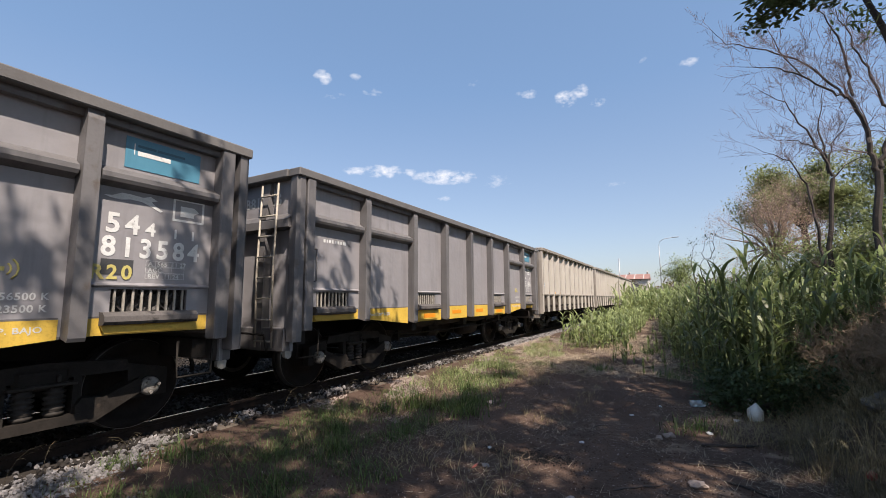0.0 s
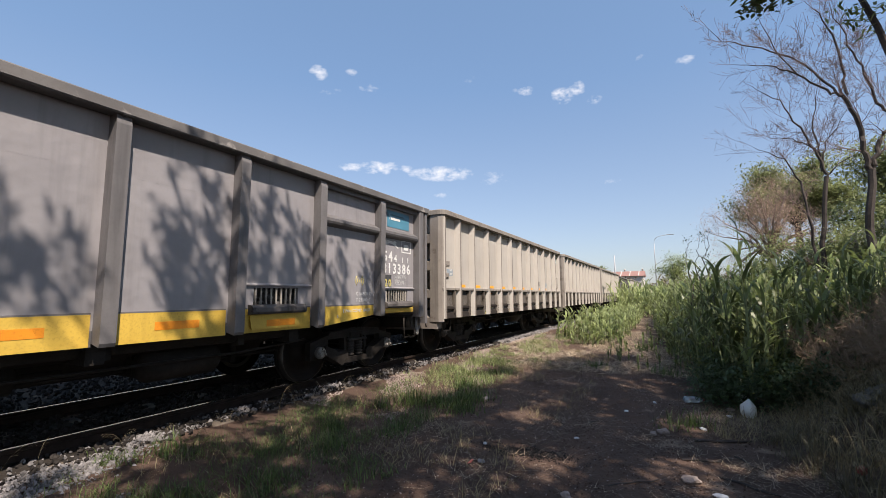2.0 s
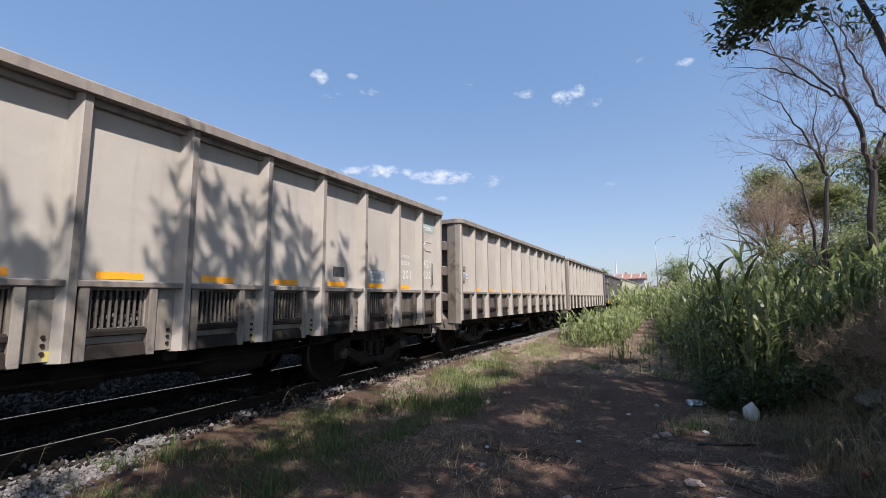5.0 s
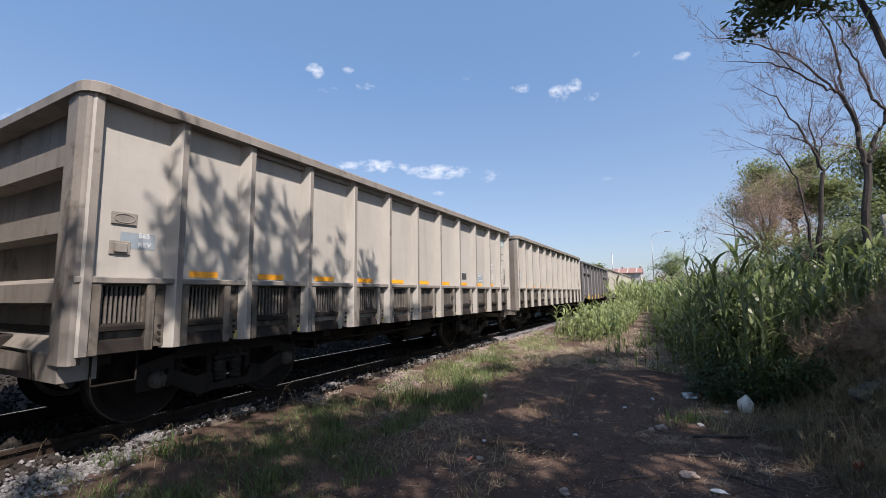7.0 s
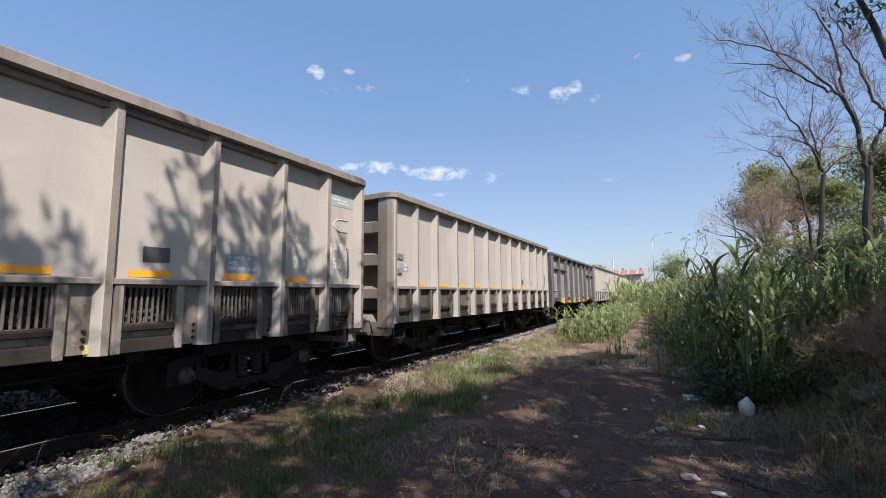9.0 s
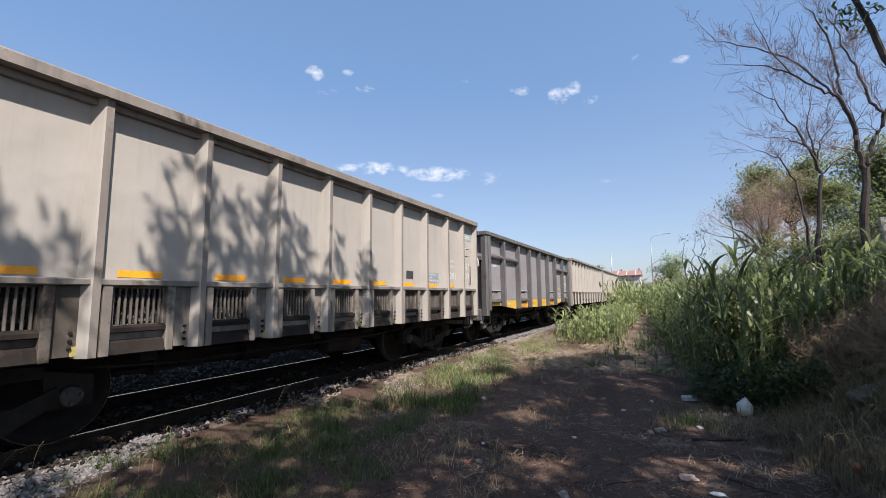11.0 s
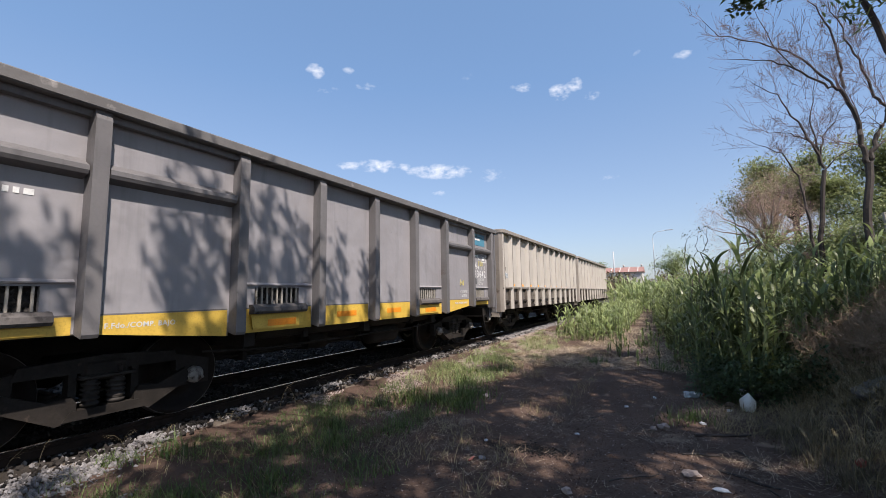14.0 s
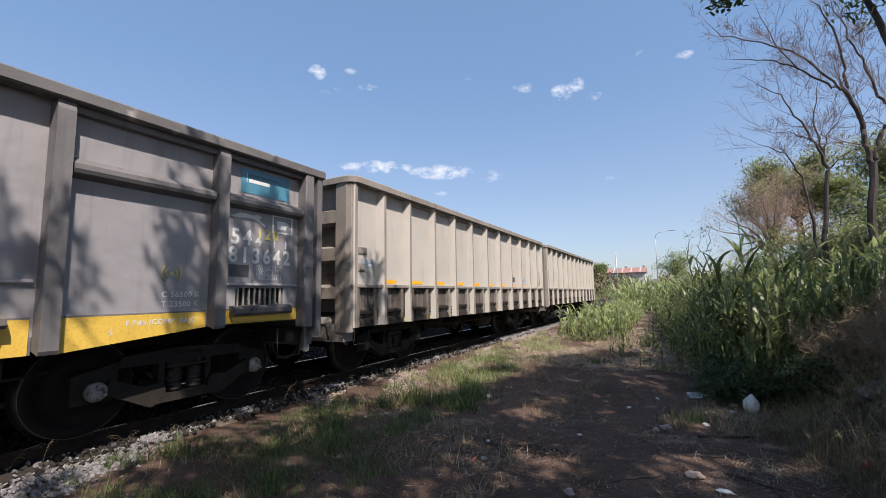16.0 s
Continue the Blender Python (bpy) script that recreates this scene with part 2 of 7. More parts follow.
# bed tone lowered so its colour carries the shade under the train
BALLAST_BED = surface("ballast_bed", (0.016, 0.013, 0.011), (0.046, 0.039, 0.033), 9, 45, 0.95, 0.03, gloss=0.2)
STONE = surface("pale_ballast_stone", (0.100, 0.093, 0.090), (0.225, 0.213, 0.210), 6, 40, 0.9, 0.006, random_tint=0.42)
# oily stone and coal; shade beneath the wagons is also in this tone
DARK_STONE = surface("oil_and_shade_dark_stone", (0.014, 0.012, 0.011), (0.042, 0.037, 0.033), 6, 40, 0.9, 0.006, random_tint=0.4, gloss=0.2)
BOULDER = surface("lichened_grey_stone", (0.075, 0.066, 0.054), (0.175, 0.158, 0.134), 7, 40, 0.95, 0.05, stain=(0.20, 0.19, 0.165), stain_at=0.62)
PINK_STONE = surface("pinkish_stone", (0.24, 0.19, 0.16), (0.36, 0.29, 0.25), 8, 40, 0.9, 0.01)
GRASS = surface("fresh_grass", (0.066, 0.110, 0.030), (0.136, 0.180, 0.055), 0.8, 20, 0.6, 0.0, random_tint=0.6, translucent=0.42)
DRY_GRASS = surface("dry_grass", (0.20, 0.16, 0.085), (0.33, 0.27, 0.15), 0.8, 20, 0.8, 0.0, random_tint=0.35, translucent=0.25)
GREY_GRASS = surface("seeding_grey_green_grass", (0.092, 0.078, 0.042), (0.175, 0.138, 0.078), 0.8, 20, 0.7, 0.0, random_tint=0.4, translucent=0.3)
STRAW = surface("straw_litter", (0.24, 0.185, 0.125), (0.42, 0.34, 0.24), 2, 20, 0.9, 0.0, random_tint=0.4)
REED = surface("sorghum_leaf", (0.108, 0.146, 0.046), (0.228, 0.262, 0.098), 0.5, 15, 0.42, 0.0, random_tint=0.6, translucent=0.40)
YOUNG_REED = surface("young_sorghum_leaf", (0.21, 0.27, 0.095), (0.34, 0.38, 0.17), 0.5, 15, 0.45, 0.0, random_tint=0.35, translucent=0.45)
REED_STALK = surface("sorghum_stalk", (0.10, 0.13, 0.05), (0.17, 0.19, 0.08), 1, 15, 0.6, 0.0, random_tint=0.3)
BUSH_LEAF = surface("dark_weed_leaf", (0.035, 0.062, 0.022), (0.065, 0.10, 0.035), 1, 15, 0.6, 0.0, random_tint=0.3, translucent=0.3)
LEAF = surface("tree_leaf", (0.185, 0.215, 0.085), (0.285, 0.315, 0.14), 0.8, 15, 0.5, 0.0, random_tint=0.4, translucent=0.48)
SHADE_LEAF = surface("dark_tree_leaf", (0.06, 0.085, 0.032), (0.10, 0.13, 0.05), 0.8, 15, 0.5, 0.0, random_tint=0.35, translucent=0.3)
BROWN_LEAF = surface("dry_brown_leaf", (0.36, 0.26, 0.185), (0.50, 0.38, 0.29), 0.8, 15, 0.8, 0.0, random_tint=0.35, translucent=0.4)
BARK = surface("grey_brown_bark", (0.026, 0.020, 0.017), (0.064, 0.051, 0.043), 6, 40, 0.9, 0.01)
TWIG = surface("pinkish_twig", (0.095, 0.064, 0.060), (0.170, 0.120, 0.114), 3, 30, 0.9, 0.0)
BROWN_TWIG = surface("dead_brown_twig", (0.19, 0.13, 0.085), (0.32, 0.235, 0.155), 3, 30, 0.9, 0.0)
PALE_TWIG = surface("pale_dry_twig", (0.20, 0.15, 0.125), (0.30, 0.235, 0.20), 3, 30, 0.9, 0.0)
BLOCK = surface("concrete_block", (0.27, 0.255, 0.235), (0.38, 0.36, 0.335), 2.5, 40, 0.95, 0.006, stain=(0.2, 0.19, 0.17), stain_at=0.62)
MORTAR = surface("mortar", (0.22, 0.21, 0.195), (0.30, 0.285, 0.26), 5, 40, 0.95, 0.004)
SHED = surface("teal_sheet_steel", (0.13, 0.24, 0.28), (0.19, 0.31, 0.34), 1.5, 30, 0.5, 0.002, streak=0.2)
ROOF_RED = surface("red_roof_sheet", (0.22, 0.12, 0.10), (0.30, 0.17, 0.14), 1.0, 10, 0.8, 0.0, streak=0.3)
PALE_WALL = surface("pale_plaster", (0.42, 0.40, 0.37), (0.55, 0.53, 0.50), 0.8, 10, 0.9, 0.0)
GALV = surface("galvanised_steel", (0.30, 0.31, 0.32), (0.40, 0.41, 0.42), 3, 30, 0.5, 0.001, metal=0.4)
PLASTIC_WHITE = surface("white_plastic_film", (0.66, 0.66, 0.61), (0.78, 0.78, 0.73), 5, 30, 0.4, 0.001, translucent=0.2, grain=0.1)
PLASTIC_DARK = surface("black_plastic_film", (0.018, 0.018, 0.022), (0.05, 0.045, 0.05), 6, 30, 0.35, 0.004)
PAPER = surface("dirty_paper", (0.45, 0.46, 0.47), (0.60, 0.60, 0.60), 8, 40, 0.8, 0.0)
RED_SCRAP = surface("red_plastic", (0.26, 0.055, 0.04), (0.36, 0.085, 0.06), 8, 40, 0.5, 0.0)
PINK_SPRAY = surface("mauve_spray_paint", (0.36, 0.20, 0.26), (0.46, 0.28, 0.33), 4, 30, 0.7, 0.0)
BLUE_SPRAY = surface("pale_blue_spray_paint", (0.25, 0.42, 0.48), (0.35, 0.52, 0.56), 4, 30, 0.7, 0.0)
DARK_SPRAY = surface("dark_spray_paint", (0.09, 0.09, 0.12), (0.14, 0.13, 0.17), 4, 30, 0.7, 0.0)

bottle_plastic = bpy.data.materials.new("clear_bottle_plastic")
bottle_plastic.use_nodes = True
bp = bottle_plastic.node_tree.nodes["Principled BSDF"]
bp.inputs["Base Color"].default_value = (0.78, 0.86, 0.9, 1)
bp.inputs["Roughness"].default_value = 0.18
bp.inputs["Transmission Weight"].default_value = 0.7


# ---- mesh helpers ----
def box(bm, x0, x1, y0, y1, z0, z1, bevel=0.0):
    vs = [bm.verts.new((x, y, z)) for x in (x0, x1) for y in (y0, y1) for z in (z0, z1)]
    fs = [bm.faces.new([vs[i] for i in q]) for q in ((0, 1, 3, 2), (4, 6, 7, 5), (0, 4, 5, 1), (2, 3, 7, 6), (0, 2, 6, 4), (1, 5, 7, 3))]
    if bevel:
        es = list({e for f in fs for e in f.edges})
        bmesh.ops.bevel(bm, geom=es, offset=bevel, segments=1, affect="EDGES")
    return fs


def prism(bm, outline, axis, a, b):
    """An outline (pairs of the two other axes, in the order x, y, z) drawn out along an axis from a to b."""
    def point(p, v):
        q = list(p)
        q.insert(axis, v)
        return q
    lo = [bm.verts.new(point(p, a)) for p in outline]
    hi = [bm.verts.new(point(p, b)) for p in outline]
    n = len(outline)
    for i in range(n):
        bm.faces.new((lo[i], lo[(i + 1) % n], hi[(i + 1) % n], hi[i]))
    bm.faces.new(lo[::-1])
    bm.faces.new(hi)
    bmesh.ops.recalc_face_normals(bm, faces=bm.faces[:])


def tube(bm, points, radius, seg=6, closed=False):
    pts = [Vector(p) for p in points]
    rings = []
    for i, p in enumerate(pts):
        a = pts[i - 1] if (i or closed) else p
        b = pts[(i + 1) % len(pts)] if (i < len(pts) - 1 or closed) else p
        d = (b - a).normalized()
        u = d.cross(Vector((0, 0, 1)) if abs(d.z) < 0.9 else Vector((1, 0, 0))).normalized()
        v = d.cross(u)
        r = radius[i] if isinstance(radius, (list, tuple)) else radius
        rings.append([bm.verts.new(p + (u * math.cos(k * 6.28319 / seg) + v * math.sin(k * 6.28319 / seg)) * r) for k in range(seg)])
    loops = list(zip(rings, rings[1:])) + ([(rings[-1], rings[0])] if closed else [])
    for r0, r1 in loops:
        for k in range(seg):
            f = bm.faces.new((r0[k], r0[(k + 1) % seg], r1[(k + 1) % seg], r1[k]))
            f.smooth = True
    if not closed:
        bm.faces.new(rings[0][::-1])
        bm.faces.new(rings[-1])


def lathe(bm, profile, seg, axis_x=True):
    """profile: (along, radius) turned round the x axis (or z)."""
    rings = []
    for s, r in profile:
        ring = []
        for k in range(seg):
            a = k * 2 * math.pi / seg
            p = (s, r * math.cos(a), r * math.sin(a)) if axis_x else (r * math.cos(a), r * math.sin(a), s)
            ring.append(bm.verts.new(p))
        rings.append(ring)
    for r0, r1 in zip(rings, rings[1:]):
        for k in range(seg):
            f = bm.faces.new((r0[k], r0[(k + 1) % seg], r1[(k + 1) % seg], r1[k]))
            f.smooth = True
    bm.faces.new(rings[0][::-1])
    bm.faces.new(rings[-1])
    bmesh.ops.recalc_face_normals(bm, faces=bm.faces[:])


def mesh_of(name, build, *args):
    bm = bmesh.new()
    build(bm, *args)
    me = bpy.data.meshes.new(name)
    bm.to_mesh(me)
    bm.free()
    return me


STORE = {}


def kept(key, build, *args):
    if key not in STORE:
        STORE[key] = mesh_of(str(key[0]) if isinstance(key, tuple) else key, build, *args)
    return STORE[key]


def part(name, me, material, parent=None, label="", at=None):
    ob = new(name, me)
    if not me.materials:
        me.materials.append(material)
    if parent is not None:
        ob.parent = parent
    if at is not None:
        ob.matrix_basis = at
    return tagged(ob, label) if label else ob


def raw_mesh(name, verts, faces, material, smooth=False):
    me = bpy.data.meshes.new(name)
    me.from_pydata([tuple(v) for v in verts], [], faces)
    me.materials.append(material)
    if smooth:
        me.shade_smooth()
    return me


def lettering(text, size, align="LEFT", squeeze=1.0):
    key = ("lettering", text, size, align, squeeze)
    if key not in STORE:
        cu = bpy.data.curves.new("lettering", "FONT")
        cu.body, cu.size, cu.align_x, cu.extrude, cu.space_character, cu.offset = text, size, align, 0.001, 1.08, size * (0.026 if size > 0.1 else 0.018)
        cu.resolution_u = 3
        ob = bpy.data.objects.new("lettering", cu)
        scene.collection.objects.link(ob)
        me = bpy.data.meshes.new_from_object(ob.evaluated_get(bpy.context.evaluated_depsgraph_get()))
        bpy.data.objects.remove(ob)
        me.name = "lettering"
        me.transform(Matrix.Diagonal((squeeze, 1, 1, 1)))
        me.materials.clear()
        STORE[key] = me
    return STORE[key]


SIDE = Matrix(((0, 0, 1, 0), (1, 0, 0, 0), (0, 1, 0, 0), (0, 0, 0, 1)))      # writes on a face that looks along +x
END = Matrix(((1, 0, 0, 0), (0, 0, -1, 0), (0, 1, 0, 0), (0, 0, 0, 1)))      # writes on a face that looks along -y

# ---- ground and track ----
def smooth(a, b, v):
    t = min(max((v - a) / (b - a), 0.0), 1.0)
    return t * t * (3 - 2 * t)


def ground_z(x, y):
    z = 0.035 * noise.noise((x * 0.9, y * 0.9, 0)) + 0.012 * noise.noise((x * 4, y * 4, 3))
    bank = smooth(0.7, 3.4, x + 0.25 * noise.noise((y * 0.5, 2, 1)) - 0.05 * max(y - 6, 0)) * (1.05 - 0.5 * smooth(7, 14, y))
    shoulder = smooth(-3.2, -4.1, x) * smooth(-8.2, -7.4, x) * 0.05
    return z * smooth(-4.0, -3.2, x) + bank + shoulder + 0.02 * smooth(-2, -3.5, x)


def grid_axis(near0, near1, step, far):
    a = list(np.arange(near0, near1 + step / 2, step))
    v, s = near1, step
    while v < far:
        s *= 1.35
        v += s
        a.append(v)
    v, s = near0, step
    lo = []
    while v > -far:
        s *= 1.35
        v -= s
        lo.append(v)
    return lo[::-1] + a


def build_ground():
    xs, ys = grid_axis(-5.0, 6.0, 0.12, 1500), grid_axis(-2.0, 16.0, 0.14, 2500)
    verts = [(x, y, ground_z(x, y) if abs(x) < 60 and -60 < y < 200 else 0.0) for y in ys for x in xs]
    nx = len(xs)
    faces = [(j * nx + i, j * nx + i + 1, (j + 1) * nx + i + 1, (j + 1) * nx + i) for j in range(len(ys) - 1) for i in range(nx - 1)]
    ob = part("ground", raw_mesh("ground", verts, faces, SOIL, True), SOIL)
    tagged(ob, "trodden dark soil path with pale dusty patches beside the track", "ground", kind="structure")


def build_track():
    top = TRAIN_LEVEL
    outline = [(TRACK_X - 7.2, -0.06), (TRACK_X - 6.2, top - 0.16), (TRACK_X + 1.02, top - 0.13), (TRACK_X + 1.42, -0.03), (TRACK_X + 1.3, -0.2), (TRACK_X - 3.9, -0.2)]
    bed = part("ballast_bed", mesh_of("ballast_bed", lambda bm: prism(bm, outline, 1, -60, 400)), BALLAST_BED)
    tagged(bed, "low bed of dark oily ballast under the rails", "ballast", kind="structure")
    head = [(-0.035, 0), (0.035, 0), (0.036, -0.03), (0.010, -0.045), (0.009, -0.11), (0.06, -0.125), (0.06, -0.14), (-0.06, -0.14), (-0.06, -0.125), (-0.009, -0.11), (-0.010, -0.045), (-0.036, -0.03)]
    for side in (0.75, -0.75):
        rail = tagged(new("rail"), "long steel rail, rusty with a bright worn top", "rail", "rails", "structure")
        rail.matrix_basis = pose(TRACK_X + side, 0, top)
        part("rail_web", kept("rail_web", lambda bm: prism(bm, head, 1, -60, 400)), RUST, rail)
        part("rail_head", kept("rail_head", lambda bm: box(bm, -0.022, 0.010, -60, 400, 0.0005, 0.004)), TREAD, rail, "bright worn running surface")
    sl = kept("sleeper", lambda bm: box(bm, -1.25, 1.25, -0.12, 0.12, -0.16, 0.0, 0.012))
    for k in range(60):
        m = pose(TRACK_X + 0.08 * noise.noise((k, 0.3, 0)), -3.0 + 0.68 * k, top - 0.135, 0, 0, 2.0 * noise.noise((k, 7, 0)))
        s = part("sleeper", sl, WOOD, at=m)
        tagged(s, "weathered split timber sleeper under the rails", "sleeper", "sleepers under the rails", "structure")


def stone_mesh(name, count, place, size, material, seed):
    rnd = random.Random(seed)
    base = [Vector(v) for v in ((1, 0, 0), (-1, 0, 0), (0, 1, 0), (0, -1, 0), (0, 0, 1), (0, 0, -1), (.65, .65, .5), (-.6, .7, .4), (.6, -.7, .45), (-.7, -.6, .5))]
    # a rough ten-cornered lump
    bm = bmesh.new()
    for b in base:
        bm.verts.new(b)
    bmesh.ops.convex_hull(bm, input=bm.verts[:])
    bm.verts.index_update()
    fs = [[v.index for v in f.verts] for f in bm.faces]
    cs = [v.co.copy() for v in bm.verts]
    bm.free()
    verts, faces = [], []
    for _ in range(count):
        x, y, z = place(rnd)
        s = size * rnd.uniform(0.5, 1.35)
        m = Euler((rnd.uniform(0, 6.3), rnd.uniform(0, 6.3), rnd.uniform(0, 6.3))).to_matrix() @ Matrix.Diagonal((s, s * rnd.uniform(.6, 1), s * rnd.uniform(.5, .9)))
        o = len(verts)
        verts += [m @ (c * rnd.uniform(0.75, 1.15)) + Vector((x, y, z)) for c in cs]
        faces += [[i + o for i in f] for f in fs]
    return raw_mesh(name, verts, faces, material)


def build_ballast():
    def shoulder(r):
        y = -1 + 16 * r.random() ** 1.5
        u = r.random()
        while noise.noise((y * 1.3, u * 1.6, 5)) + 0.5 * noise.noise((y * 4, u * 3, 8)) < -0.05 + 0.35 * (u < 0.3) or u < 0.08:
            y, u = -1 + 16 * r.random() ** 1.5, r.random()
        x = TRACK_X + 0.84 + (0.62 + 0.55 * smooth(3.4, 1.9, y)) * u + (0.10 * math.sin(y * 1.7) + 0.16 * noise.noise((y * 2, 1, 1))) * u
        return x, y, max(TRAIN_LEVEL - 0.12 - 0.26 * max(u - 0.25, 0), 0.015) + 0.012 * r.random()

    def heap(r):
        u, a = r.random() ** 0.5, r.uniform(0, 6.283)
        return -4.30 + 0.44 * u * math.cos(a) - 0.12 * u * math.sin(a), 1.45 + 1.1 * u * math.sin(a), 0.03 + 0.075 * (1 - u) + 0.015 * r.random()

    def grit(r):
        while True:
            x, y = r.uniform(-4.4, -2.9), 4.2 + 11 * r.random()
            if noise.noise((x * 1.5, y * 0.9, 41)) + 0.5 * noise.noise((x * 5, y * 4, 2)) > 0.05 + 0.35 * max(x + 3.9, 0):
                return x, y, ground_z(x, y) + 0.003

    def foot(r):
        y = -1 + 16 * r.random() ** 1.5
        return TRACK_X + 0.80 + 0.45 * r.random() ** 1.5, y, TRAIN_LEVEL - 0.125 + 0.012 * r.random()

    def far_shoulder(r):
        y = 12 + 60 * r.random() ** 1.6
        u = r.random()
        return TRACK_X + 0.86 + 0.85 * u, y, max(TRAIN_LEVEL - 0.12 - 0.26 * max(u - 0.25, 0), 0.0)

    def middle(r):
        y = -1 + 22 * r.random()
        return TRACK_X + -6.0 + 6.8 * r.random() ** 0.6, y, TRAIN_LEVEL - 0.13 + 0.01 * r.random()

    for name, n, fn, size, mat, seed, label in (
            ("ballast_stones", 13000, shoulder, 0.021, STONE, 3, "loose pale grey ballast stones along the near rail"),
            ("ballast_stones", 2600, heap, 0.019, STONE, 7, "heap of clean pale ballast stones beside the rail"),
            ("gravel_patches", 7000, grit, 0.012, PINK_STONE, 9, "patches of pale gravel trodden into the verge"),
            ("ballast_stones", 500, foot, 0.026, STONE, 16, "pale ballast stones strewn against the near rail"),
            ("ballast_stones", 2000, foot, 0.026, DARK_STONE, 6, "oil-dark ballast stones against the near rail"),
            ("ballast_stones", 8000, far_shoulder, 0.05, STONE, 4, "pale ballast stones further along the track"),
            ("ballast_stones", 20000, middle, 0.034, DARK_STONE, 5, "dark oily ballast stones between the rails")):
        tagged(part(name, stone_mesh(name, n, fn, size, mat, seed), mat), label, "ballast", kind="stuff")


def build_heap():
    """The loose stones that lie nearest, one by one."""
    heap = tagged(new("ballast_heap"), "loose clean pale ballast stones heaped beside the rail", "ballast", kind="structure")
    kinds = [stone_mesh("stone", 1, lambda r: (0, 0, 0), 0.028, STONE, 60 + k) for k in range(8)]
    rnd = random.Random(12)
    for k in range(280):
        u, a = rnd.random() ** 0.5, rnd.uniform(0, 6.283)
        x, y = -4.30 + 0.46 * u * math.cos(a) - 0.14 * u * math.sin(a), 1.45 + 1.15 * u * math.sin(a)
        part("stone", kinds[k % 8], STONE, heap, at=pose(x, y, 0.045 + 0.08 * (1 - u), rnd.uniform(0, 360), rnd.uniform(0, 360), rnd.uniform(0, 360)))


build_ground()
build_track()
build_ballast()
build_heap()

# ---- the train ----
LENGTH = 10.2
WHEEL_R = 0.43


def coal_sheet(bm, x, y0, y1, z0, z1, seed):
    rnd = random.Random(seed)
    n, m = max(int((y1 - y0) / 0.035), 2), max(int((z1 - z0) / 0.035), 2)
    g = [[bm.verts.new((x + 0.045 + rnd.uniform(-0.045, 0.022), y0 + (y1 - y0) * i / n, z0 + (z1 - z0) * j / m)) for j in range(m + 1)] for i in range(n + 1)]
    for i in range(n):
        for j in range(m):
            bm.faces.new((g[i][j], g[i + 1][j], g[i + 1][j + 1], g[i][j + 1]))


def coal_heap(bm, z):
    rnd = random.Random(8)
    n, m = 60, 20
    g = [[bm.verts.new((-1.44 + 2.88 * j / m, 0.2 + (LENGTH - 0.4) * i / n, z + 0.18 * math.sin(math.pi * j / m) + rnd.uniform(-.03, .03))) for j in range(m + 1)] for i in range(n + 1)]
    for i in range(n):
        for j in range(m):
            bm.faces.new((g[i][j], g[i][j + 1], g[i + 1][j + 1], g[i + 1][j]))


def side_panel(bm, holes, y0, y1, z0, z1, x0, x1):
    """One side sheet cut through at its openings: holes are (y0, y1, z0, z1)."""
    ys = sorted({y0, y1, *(h[0] for h in holes), *(h[1] for h in holes)})
    zs = sorted({z0, z1, *(h[2] for h in holes), *(h[3] for h in holes)})
    solid = set()
    for i in range(len(ys) - 1):
        for j in range(len(zs) - 1):
            cy, cz = (ys[i] + ys[i + 1]) / 2, (zs[j] + zs[j + 1]) / 2
            if not any(a < cy < b and c < cz < d for a, b, c, d in holes):
                solid.add((i, j))
    at = {}

    def vert(i, j, k):
        if (i, j, k) not in at:
            at[i, j, k] = bm.verts.new(((x0, x1)[k], ys[i], zs[j]))
        return at[i, j, k]
    for i, j in solid:
        bm.faces.new([vert(i, j, 1), vert(i + 1, j, 1), vert(i + 1, j + 1, 1), vert(i, j + 1, 1)])
        bm.faces.new([vert(i, j, 0), vert(i, j + 1, 0), vert(i + 1, j + 1, 0), vert(i + 1, j, 0)])
        for (p, q), (c, d) in (((-1, 0), ((i, j), (i, j + 1))), ((1, 0), ((i + 1, j), (i + 1, j + 1))), ((0, -1), ((i, j), (i + 1, j))), ((0, 1), ((i, j + 1), (i + 1, j + 1)))):
            if (i + p, j + q) not in solid:
                bm.faces.new([vert(*c, 0), vert(*d, 0), vert(*d, 1), vert(*c, 1)])
    bmesh.ops.recalc_face_normals(bm, faces=bm.faces[:])


def spring_mesh(bm):
    prof = [(0.0, 0.055)]
    for k in range(5):
        prof += [(0.02 + 0.042 * k, 0.075), (0.035 + 0.042 * k, 0.075), (0.045 + 0.042 * k, 0.052)]
    prof.append((0.235, 0.07))
    lathe(bm, prof, 10, False)


def side_frame_mesh(bm):
    # cast frame: top bar, two sloping arms, spring seat and axle boxes, in the bogie's own space
    for s in (1, -1):
        prism(bm, [(s * 0.97, 0.33), (s * 0.97, 0.58), (s * 0.62, 0.66), (s * 0.62, 0.54), (s * 0.66, 0.33)], 0, -0.05, 0.05)
        prism(bm, [(s * 0.74, 0.40), (s * 0.70, 0.52), (s * 0.42, 0.40), (s * 0.26, 0.42), (s * 0.22, 0.36), (s * 0.22, 0.22), (s * 0.36, 0.20)], 0, -0.07, 0.10)
        prism(bm, [(s * 0.27, 0.30), (s * 0.27, 0.66), (s * 0.21, 0.66), (s * 0.21, 0.30)], 0, -0.05, 0.05)
    prism(bm, [(-0.64, 0.60), (0.64, 0.60), (0.60, 0.70), (0.0, 0.74), (-0.60, 0.70)], 0, -0.06, 0.06)
    prism(bm, [(-0.32, 0.22), (0.32, 0.22), (0.26, 0.30), (-0.26, 0.30)], 0, -0.11, 0.11)


